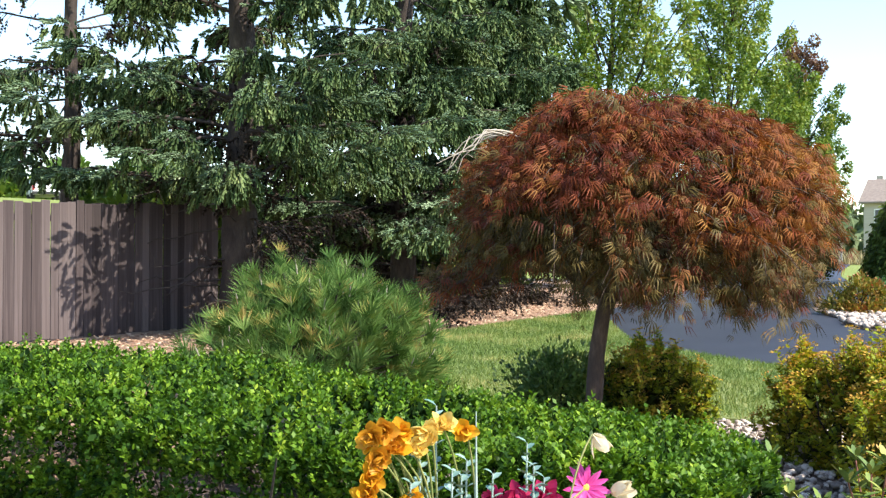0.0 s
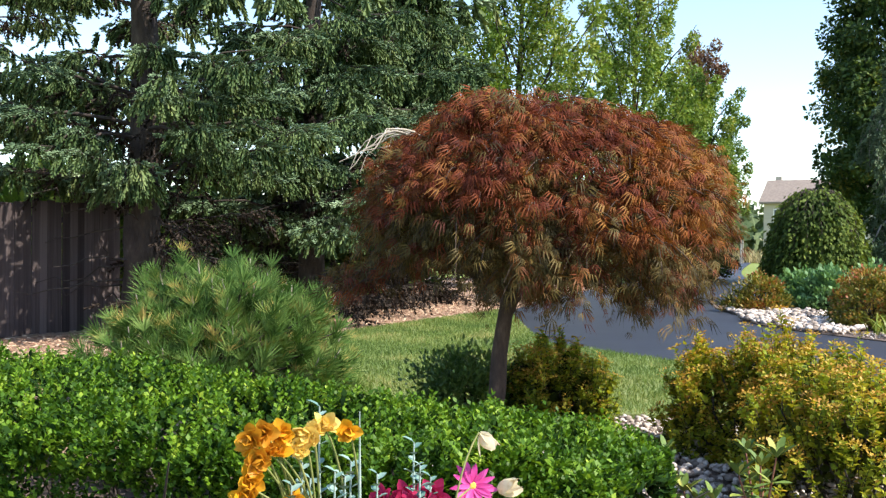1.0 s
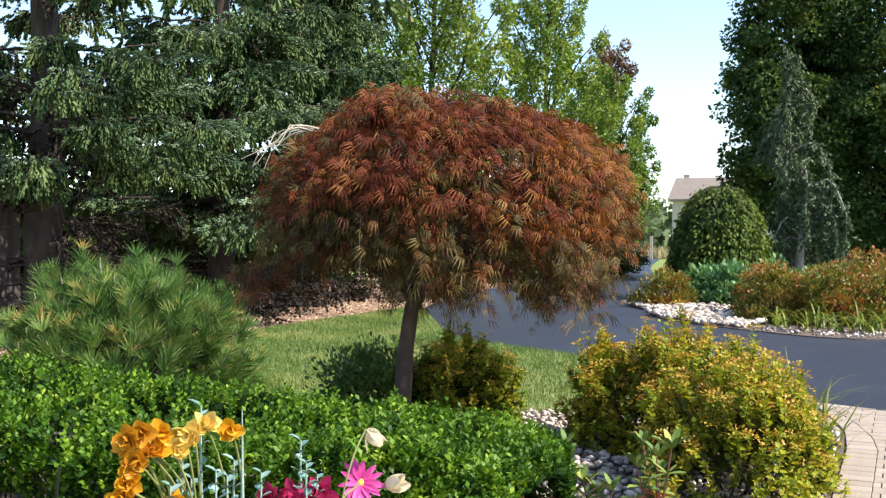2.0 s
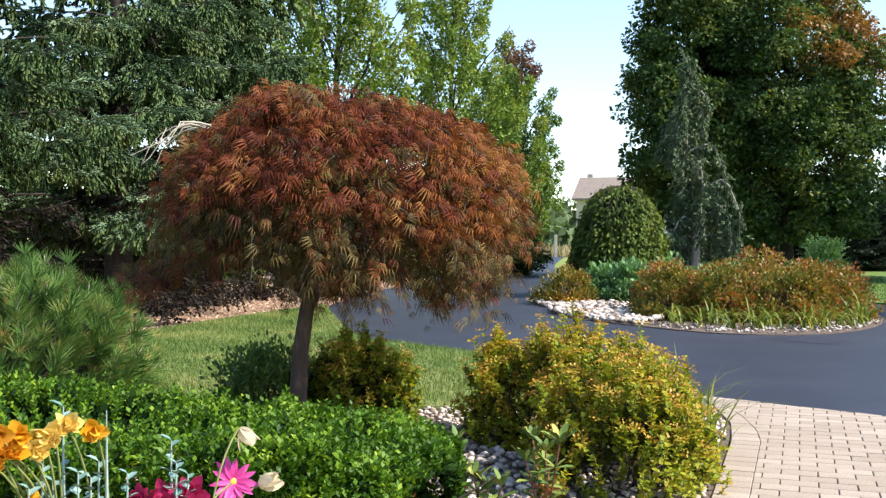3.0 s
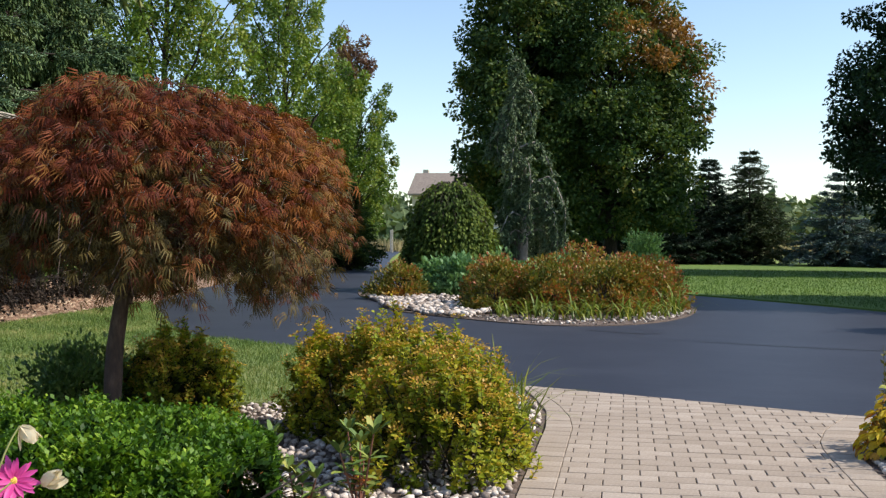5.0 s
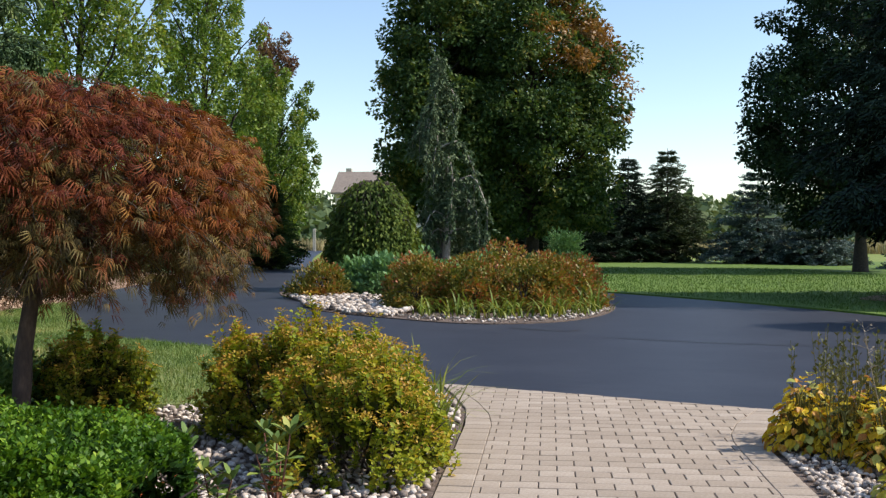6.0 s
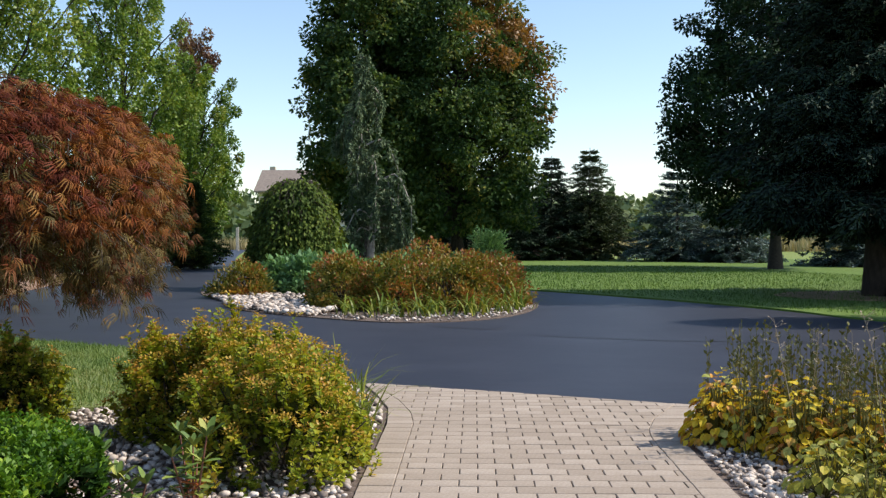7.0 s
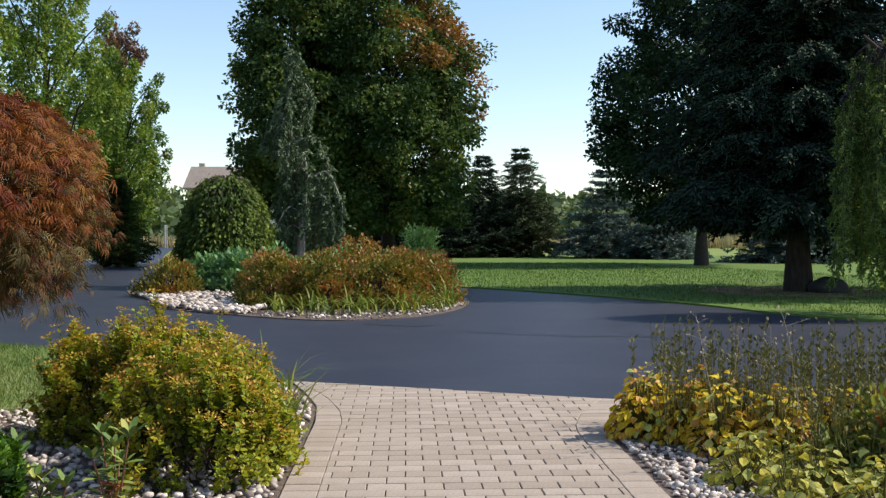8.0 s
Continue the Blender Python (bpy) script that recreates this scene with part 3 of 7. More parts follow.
def conifer(name, x, y, height, radius, z0, label, mat, trunk_r, whorls, branches, twig, seed, droop=0.25, template=TWIG, hang=0.6, up=0.0, bare=0.0, power=0.8, group="", dead_below=0.0, thick_to=99.0, fan=0.24, spacing=0.13, fine=False):
    """A conifer with whorls of limbs, side twigs and hanging twigs. bare: share of a limb without needles."""
    rng = np.random.default_rng(seed)
    tree = thing(name, x, y, 0.02, label, "conifer tree", group)
    wood = Soup()
    z = np.linspace(-0.1, height, 10)
    flare = 1 + 0.5 * np.exp(-np.maximum(z, 0) / (trunk_r * 3))
    line = np.stack([np.zeros(10), np.zeros(10), z], -1)
    wood.add(*tube(line, np.maximum(trunk_r * (1 - z / height) * flare, 0.012), 11, 0.07, rng))
    limbs = Soup()
    places, ways, sizes, dead = [], [], [], []
    for k in range(whorls):
        s = (k + rng.uniform(-0.3, 0.3)) / whorls
        zb = z0 + (height - z0) * np.clip(s, 0, 0.985)
        reach = radius * (1 - np.clip(s, 0, 1)) ** power + 0.12
        if dead_below:
            reach *= 0.62 + 0.38 * min(1.0, zb / 3.0)
        for b in range(branches):
            a = (b + k * 0.37 + rng.uniform(-0.3, 0.3)) / branches * 2 * np.pi
            length = reach * rng.uniform(0.72, 1.12)
            d = np.array([math.cos(a), math.sin(a), up + 0.35 * s + rng.normal() * 0.06])
            p = bend((0, 0, zb), d, length, droop * length, 7, rng, 0.05 * length)
            limbs.add(*tube(p, np.linspace(max(0.012, trunk_r * 0.16 * (1 - s) + 0.008), 0.005, 7), 4))
            thick = 1.0 if zb < thick_to else 0.22
            side = np.array([-math.sin(a), math.cos(a), 0])
            reach_t = np.linspace(0, 1, 7)
            k_side = max(4, int(length / spacing * thick))
            for j in range(k_side):
                t = np.clip(bare + (1 - bare) * (j + rng.uniform(0.2, 0.8)) / k_side, 0, 1)
                root = np.array([np.interp(t, reach_t, p[:, i]) for i in range(3)])
                lr = 1 if j % 2 else -1
                own = max(twig * 1.2 * (1 - 0.7 * np.clip(s, 0, 1)), fan * length * (1.15 - t) * rng.uniform(0.6, 1.2))
                w0 = unit(d * (1, 1, 0.4) * rng.uniform(0.5, 1.1) + side * lr * rng.uniform(0.5, 1.0))
                n = max(4, int(own / (twig * 0.2)))
                u = (np.arange(n) + rng.uniform(0.3, 1.0, n)) / n
                q = root + w0 * (own * u)[:, None]
                q[:, 2] -= 0.45 * own * u**1.7 + rng.uniform(0, 0.04, n)
                flip = np.where(np.arange(n) % 2, 1.0, -1.0)[:, None]
                cross = np.cross(w0, (0, 0, 1.0))
                w = w0 * 0.75 + cross * flip * rng.uniform(0.25, 0.6, (n, 1)) + rng.normal(size=(n, 3)) * 0.12
                w[:, 2] -= hang * (0.25 + 0.75 * u) * rng.uniform(0.7, 1.2)
                places.append(q)
                ways.append(w)
                sizes.append(twig * (1 - 0.45 * np.clip(s, 0, 1)) * rng.uniform(0.7, 1.25, n) / thick**0.5)
                dead.append(np.full(n, zb < dead_below + rng.normal() * 0.2 or (dead_below > 0 and t < bare + 0.1)))
                if fine:
                    limbs.add(*tube(np.stack([root, root + w0 * own * 0.5 - (0, 0, 0.11 * own), q[-1]]), (0.006, 0.005, 0.003), 3))
    wood.make("trunk", M_BARK, tree, "dark scaly bark", True)
    limbs.make("branchwork", M_TWIG, tree, kind="stuff")
    p, w, s, dd = np.concatenate(places), np.concatenate(ways), np.concatenate(sizes), np.concatenate(dead)
    for part_name, mask, m in (("needle_cover", ~dd, mat), ("dead_growth", dd, M_DEADNEEDLE)):
        if mask.any():
            foliage(part_name, *scatter(template, p[mask], frames(w[mask], rng.uniform(0, 6.28, mask.sum())), s[mask]), m, tree)
    return tree


def hanging_spruce(x, y, height, radius, z0, label, trunk_r, seed, group, step=0.5, branches=6, bare=0.36, dead_below=0.0, thick_to=6.5, twig=0.19, reach_dead=0.42, open_from=99.0):
    """A spruce whose limbs end in separate plump sprays with hanging twigs; the inner limbs are bare."""
    rng = np.random.default_rng(seed)
    tree = thing("spruce_tree", x, y, 0.02, label, "conifer tree", group)
    wood, limbs = Soup(), Soup()
    z = np.linspace(-0.1, height, 40)
    wood.add(*tube(np.stack([0.02 * np.sin(z * 2.1), 0.02 * np.cos(z * 1.7), z], -1), np.maximum(trunk_r * (1 - z / height) * (1 + 0.4 * np.exp(-np.maximum(z, 0) / (trunk_r * 3))), 0.012), 16, 0.06, rng))
    upper, lower, dead = [], [], []
    shape = BRUSH if twig < 0.24 else BRUSH_FAR
    tt = np.linspace(0, 1, 8)
    zb, k = z0, 0
    while zb < height - 0.5:
        fine = zb < thick_to
        s = (zb - z0) / (height - z0)
        is_dead = zb < dead_below
        reach = radius * (1 - s) ** 0.7 * (reach_dead if is_dead else 1.0) + 0.15
        count = branches if zb < open_from else branches // 2
        for b in range(count):
            a = (b + k * 0.41 + rng.uniform(-0.4, 0.4)) / count * 2 * np.pi
            length = reach * rng.uniform(0.5, 1.14)
            d = np.array([math.cos(a), math.sin(a), 0.12 + 0.3 * s + rng.normal() * 0.12])
            start = (0, 0, zb + rng.uniform(-0.16, 0.16))
            p = bend(start, d, length, (rng.uniform(0.1, 0.36) if not is_dead else 0.24) * length, 8, rng, 0.05 * length)
            p[:, 2] += 0.13 * length * tt**5
            limbs.add(*tube(p, np.linspace(max(0.016, trunk_r * (0.07 if is_dead else 0.15) * (1 - s)), 0.005, 8), 5))
            side = np.array([-math.sin(a), math.cos(a), 0])
            if is_dead and math.cos(a) + math.sin(a) < -0.2:
                continue
            inner = 1.0 if is_dead else bare * 1.3
            if fine:
                for _ in range(int(length * inner / (0.07 if is_dead else 0.12))):
                    t = rng.uniform(0.12, 1) * inner
                    root = np.array([np.interp(t, tt, p[:, i]) for i in range(3)])
                    w = unit(d * 0.5 + side * rng.normal() * 0.8 + np.array([0, 0, rng.uniform(-1.0, 0.1)]))
                    ln = rng.uniform(0.25, 0.75)
                    limbs.add(*tube(np.stack([root, root + w * ln * 0.5, root + w * ln - (0, 0, 0.1)]), (0.006, 0.004, 0.002), 3))
                    u = rng.uniform(0.2, 1, 2)
                    dead.append((root + w * (ln * u)[:, None], w + rng.normal(size=(2, 3)) * 0.4 - (0, 0, 0.4), np.full(2, twig * 1.25)))
            if is_dead:
                continue
            clusters = max(2, int(length * (1 - bare) / (0.34 if fine else 0.8)))
            for j in range(clusters):
                v = (j + rng.uniform(0.1, 0.9)) / clusters
                t = bare + (1 - bare) * v
                root = np.array([np.interp(t, tt, p[:, i]) for i in range(3)]) + side * rng.normal() * 0.11 * length * (1.15 - v)
                rc = (0.20 + 0.055 * length * (1.1 - 0.7 * v)) * rng.uniform(0.7, 1.35)
                n = int(rc * (135 if fine else 26))
                e = rng.uniform(0, 6.283, n)
                f = np.sqrt(rng.uniform(0, 1, n)) * rc
                off = (d * (1, 1, 0))[None] * (np.cos(e) * f * 1.25)[:, None] + side[None] * (np.sin(e) * f)[:, None]
                q = root + off
                q[:, 2] += -0.42 * f**2 / rc + rng.normal(size=n) * 0.018
                limbs.add(*tube(np.stack([np.array([np.interp(max(0.0, t - 0.12), tt, p[:, i]) for i in range(3)]), root, root + d * rc * 0.8 - (0, 0, 0.2 * rc)]), (0.009, 0.007, 0.003), 3))
                size = twig * (1.0 if fine else 2.1)
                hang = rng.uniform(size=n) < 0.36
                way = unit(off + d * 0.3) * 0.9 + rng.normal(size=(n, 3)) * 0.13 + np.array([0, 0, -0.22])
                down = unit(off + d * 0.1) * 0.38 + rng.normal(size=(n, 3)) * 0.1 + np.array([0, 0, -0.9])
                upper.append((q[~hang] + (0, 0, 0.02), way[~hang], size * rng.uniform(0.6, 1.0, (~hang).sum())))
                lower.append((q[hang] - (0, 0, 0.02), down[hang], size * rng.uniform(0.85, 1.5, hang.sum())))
        zb += step * rng.uniform(0.75, 1.25) * (1 if fine else 1.35)
        k += 1
    wood.make("trunk", M_BARK, tree, "dark scaly bark", True)
    limbs.make("branchwork", M_TWIG, tree, kind="stuff")
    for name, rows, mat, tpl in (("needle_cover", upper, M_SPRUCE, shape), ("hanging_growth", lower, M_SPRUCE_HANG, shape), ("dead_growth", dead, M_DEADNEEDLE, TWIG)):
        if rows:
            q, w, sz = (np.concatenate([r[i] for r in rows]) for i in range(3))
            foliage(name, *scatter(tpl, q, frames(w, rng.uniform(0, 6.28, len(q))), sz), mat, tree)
    return tree


def plume_tree(name, x, y, height, width, z0, label, mat, trunk_r, limbs, seed, leaf=0.145, per=150, top_mat=None, top_z=99.0, group="trees by the drive"):
    """A tree of steep rising limbs, each a leafy plume with sky between the tips."""
    rng = np.random.default_rng(seed)
    tree = thing(name, x, y, 0.03, label, "tree", group)
    c, rad, ends = [], [], []
    for k in range(limbs):
        s = 0.16 + 0.84 * (k + rng.uniform(0, 1)) / limbs
        a = k * 2.399 + rng.normal() * 0.2
        r = width * (min(1.0, 0.35 + 2.2 * s) * max(0.0, 1 - max(0.0, (s - 0.36) / 0.64) ** 1.9) ** 0.6 + 0.06) * rng.uniform(0.8, 1.05)
        tip = np.array([math.cos(a) * r, math.sin(a) * r, z0 + s * (height - z0)])
        zb = max(z0 * 0.7, tip[2] - 2.2 - r * rng.uniform(1.0, 1.8))
        ends.append(tip)
        m = max(4, int((tip[2] - zb) / 0.5))
        for t in (np.arange(m) + rng.uniform(0.2, 0.8, m)) / m:
            if t < 0.25:
                continue
            p = np.array([0, 0, zb]) * (1 - t) + tip * t - np.array([0, 0, 0.25]) * math.sin(t * 3.14)
            c.append(p + rng.normal(size=3) * 0.12)
            rad.append(np.array([0.46, 0.46, 0.62]) * (1.22 - 0.75 * t) * rng.uniform(0.75, 1.2) * (width / 2.6) ** 0.5)
    c, rad = np.array(c), np.array(rad)
    trunk_and_limbs(height * 0.9, trunk_r, np.array(ends), rng, 1.6, fork=0.2).make("trunk", M_TWIG, tree, "grey brown bark", True)
    turned = c[:, 2] + rng.normal(size=len(c)) * 0.5 > top_z
    for part_name, mask, m in (("crown", ~turned, mat), ("turned_crown", turned, top_mat)):
        if mask.any() and m:
            foliage(part_name, *leaf_cloud(DIAMOND, c[mask], rad[mask], per, leaf, rng, 0.7, 0.3), m, tree)
    return tree


def shrub(name, x, y, radii, label, mats, leaves, size, seed, template=OVAL, clump=0.16, category="shrub", group="", z=0.02, up=0.5, clumps=90, stems=26, top=0.75):
    """A mounded shrub: stems from one base, leaves in clumps, tips in a second colour."""
    rng = np.random.default_rng(seed)
    plant = thing(name, x, y, z, label, category, group)
    rx, ry, rz = radii
    d = sphere_points(clumps * 2, rng)
    d = d[d[:, 2] > -0.25][:clumps]
    c = d * (rx - clump * 0.6, ry - clump * 0.6, rz - clump * 0.7) * rng.uniform(0.62, 1.03, (len(d), 1))
    c[:, 2] = np.maximum(c[:, 2], 0.05 * rz) if rz < 0.35 else np.maximum(c[:, 2], clump * 0.6)
    stalks = Soup()
    for k in range(stems):
        end = c[k % len(c)]
        t = np.linspace(0, 1, 5)[:, None]
        p = np.array([rng.normal() * rx * 0.15, rng.normal() * ry * 0.15, -0.03]) * (1 - t) + end * t + np.array([0, 0, 1]) * np.sin(t * 3.14) * 0.12 * rz
        stalks.add(*tube(p, np.linspace(0.012, 0.004, 5), 5))
    stalks.make("branchwork", M_TWIG, plant, kind="stuff")
    per = leaves // len(c)
    rad = np.full((len(c), 3), clump) * rng.uniform(0.7, 1.35, (len(c), 1)) * (1, 1, 0.8)
    n = len(c) * per
    dd = sphere_points(n, rng)
    cc, rr = np.repeat(c, per, 0), np.repeat(rad, per, 0)
    p = cc + dd * rr * rng.uniform(0.3, 1.1, (n, 1))
    p[:, 2] = np.maximum(p[:, 2], 0.01)
    w = dd * 0.7 + rng.normal(size=(n, 3)) * 0.45 + np.array([0, 0, up]) + unit(p / (rx, ry, rz)) * 0.35
    m = frames(w, rng.normal(size=n) * 0.8)
    s = size * rng.uniform(0.65, 1.25, n)
    level = (p / (rx, ry, rz))
    tip = (np.linalg.norm(level, axis=1) + rng.normal(size=n) * 0.08 > 0.93) & (level[:, 2] > top * rng.uniform(0.4, 1.2, n))
    for part_name, mask, mat in (("leafage", ~tip, mats[0]), ("tip_growth", tip, mats[-1])):
        if mask.any() :
            foliage(part_name, *scatter(template, p[mask], m[mask], s[mask]), mat, plant)
    return plant


def blades(n, centre, spread, length, width, rng, lean=0.6, segments=4, stiff=1.0):
    """Arching strap leaves from a tuft."""
    soup = Soup()
    for _ in range(n):
        a = rng.uniform(0, 6.28)
        d = np.array([math.cos(a), math.sin(a), 0])
        base = np.array(centre) + np.array([rng.normal() * spread, rng.normal() * spread, 0])
        ln, le = length * rng.uniform(0.6, 1.15), lean * rng.uniform(0.3, 1.3)
        t = np.linspace(0, 1, segments + 1)[:, None]
        p = base + d * le * ln * t**1.6 * 0.8 + np.array([0, 0, 1]) * ln * (t - 0.5 * le * t**2.6 / stiff)
        side = np.array([-d[1], d[0], 0.0])
        w = width * np.array([0.7, 1.0, 0.9, 0.6, 0.05])[:, None] if segments == 4 else width * (1.02 - t)
        v = np.concatenate([p - side * w, p + side * w])
        k = segments + 1
        q = np.array([(i, i + k, i + k + 1, i + 1) for i in range(segments)])
        soup.add(v, [q])
    return soup


# ------------------------------------------------------------ the red weeping maple
def build_maple():
    rng = np.random.default_rng(11)
    tree = thing("japanese_maple", -3.37, 6.70, 0.0, "small weeping cutleaf maple with red and orange leaves", "tree")
    wood = Soup()
    along, across = np.array([0.83, 0.56, 0.0]), np.array([-0.56, 0.83, 0.0])     # the crown's long axis, and across it
    z = np.linspace(-0.05, 1.3, 10)
    line = along * (0.115 * (z - 0.45) + 0.012 * np.sin(z * 6))[:, None] + np.stack([0 * z, 0 * z, z], -1)
    wood.add(*tube(line, 0.063 - 0.016 * z / 1.3 + 0.035 * np.exp(-np.maximum(z, 0) * 9), 12, 0.05, rng))
    centre = along * 0.27 + across * 0.08

    def edge(a):
        return 1.27 + 0.05 * math.sin(3 * a + 1.0) + 0.045 * math.sin(5 * a + 0.4) + 0.06 * math.cos(a)

    def top(r, a):
        """Height of the crown's upper face at a share r of its radius."""
        u = r * edge(a) * math.cos(a)
        lump = 0.06 * math.sin(3 * a + 1.0) * r + 0.05 * math.sin(9 * r + 2 * a)
        return 2.38 + 0.10 * min(r, 0.62) - 0.72 * min(r, 1.1) ** 4.0 + lump - 0.07 * math.exp(-((u - 0.35) / 0.14) ** 2)

    def low(r, a):
        """Height of the hanging lower edge."""
        u = r * edge(a) * math.cos(a)
        return 1.17 + 0.12 * (u < -0.5) - 0.27 * math.exp(-(u / 0.17) ** 2) - 0.26 * math.exp(-((u - 0.88) / 0.2) ** 2) + 0.05 * math.sin(7 * a)

    limb_ends, red, orange, olive, twigs = [], [], [], [], Soup()
    for k in range(820):
        a = rng.uniform(0, 6.283)
        pick = rng.uniform()
        if pick < 0.44:
            r, layer = rng.uniform(0, 0.97) ** 0.8, rng.uniform(0, 0.10)
        elif pick < 0.83:
            r, layer = rng.uniform(0.8, 1.0), rng.uniform(0.05, 1.0)
        else:
            r, layer = rng.uniform(0.1, 0.75), rng.uniform(0.35, 1.0)
        if k < 7:
            a, r, layer, pick = math.pi + rng.normal() * 0.13, rng.uniform(1.06, 1.2), rng.uniform(0.2, 0.5), 0.5
        zt, zl = top(r, a), low(r, a)
        out = along * math.cos(a) + across * math.sin(a)
        root = centre + out * (r * edge(a) * (1 - 0.16 * layer**2) - 0.13 * min(1.0, r * 1.6)) + np.array([0, 0, zt - layer * max(0.08, zt - zl - 0.2) - 0.02])
        if len(limb_ends) < 34 and layer < 0.5 and r > 0.3:
            limb_ends.append(root)
        shade = layer + rng.normal() * 0.12 + 0.25 * (r < 0.7 and pick >= 0.83)
        u = r * math.cos(a)
        bag = olive if shade > 0.42 - 0.12 * (u < -0.5) else (orange if u > 0.3 + rng.normal() * 0.25 else red)
        for j in range(5):
            fan = rng.uniform(-3.14, 3.14) if r < 0.4 and layer < 0.2 else (j - 2) / 2 * 0.9 + rng.normal() * 0.4
            way = out * math.cos(fan) + np.array([-out[1], out[0], 0]) * math.sin(fan)
            length = rng.uniform(0.14, 0.42)
            t = np.linspace(0, 1, 5)[:, None]
            p = root + way * length * 0.8 * t + np.array([0, 0, 1.0]) * (0.09 * min(1.0, r * 1.5) * (1 - layer) * t - (0.30 + 0.42 * min(1.0, r * layer + 0.25)) * length * t**2)
            if j % 3 == 0:
                twigs.add(*tube(p, np.linspace(0.005, 0.002, 5), 4))
            n = 7
            tv = (np.arange(n) + rng.uniform(0.3, 1, n)) / n
            q = np.stack([np.interp(tv, t[:, 0], p[:, i]) for i in range(3)], -1) + rng.normal(size=(n, 3)) * 0.03
            flip = np.where(np.arange(n) % 2, 1.0, -1.0)[:, None]
            w = way * rng.uniform(0.5, 1.0, (n, 1)) + np.array([-way[1], way[0], 0]) * flip * rng.uniform(0.1, 0.7, (n, 1)) + np.array([0, 0, -0.25 - 0.55 * min(1.0, layer * r + 0.3 * r)]) + rng.normal(size=(n, 3)) * 0.34
            (bag if rng.uniform() < 0.72 else (olive if rng.uniform() < 0.6 else red)).append((q, w))
    for e in limb_ends:
        start = line[-1] - (0, 0, rng.uniform(0.02, 0.3))
        t = np.linspace(0, 1, 9)[:, None]
        p = start + (e - start) * t + np.array([0, 0, 1]) * np.sin(t * 3.14) * 0.2 + rng.normal(size=(9, 3)) * 0.035 * np.sin(t * 3.14)
        mesh_object("limb", *tube(p, np.linspace(0.026, 0.005, 9), 6), M_MAPLEBARK, tree, "", True)
    wood.make("trunk", M_MAPLEBARK, tree, "smooth dark brown bark", True)
    twigs.make("twig_work", M_MAPLEBARK, tree, kind="stuff")
    for part_name, group, mat in (("red_crown", red, M_MAPLE_RED), ("orange_crown", orange, M_MAPLE_ORANGE), ("olive_crown", olive, M_MAPLE_OLIVE)):
        q, w = np.concatenate([g[0] for g in group]), np.concatenate([g[1] for g in group])
        foliage(part_name, *scatter(MAPLE_LEAF, q, frames(w, rng.normal(size=len(q)) * 0.9), 0.10 * rng.uniform(0.55, 1.4, len(q))), mat, tree)
    for k in range(7):
        a = radians(150 + k * 8)
        out = along * math.cos(a) + across * math.sin(a)
        p = bend(centre + out * 0.92 - across * 0.45 + (0, 0, 2.2 - 0.01 * k), out - across * 0.2 + (0, 0, 0.3), 0.4, 0.25 + 0.06 * (k % 3), 7, rng, 0.035)
        mesh_object("bare_twig", *tube(p, np.linspace(0.008, 0.002, 7), 5), M_GREYTWIG, tree, "bare pale twig", True)


build_maple()


# ------------------------------------------------------------ boxwood hedge
HEDGE = [(-7.6, 3.3, 0.72), (-6.2, 4.15, 0.74), (-4.85, 4.35, 0.72), (-3.75, 4.35, 0.68), (-2.75, 4.5, 0.61), (-2.15, 4.72, 0.56), (-1.7, 4.75, 0.45)]


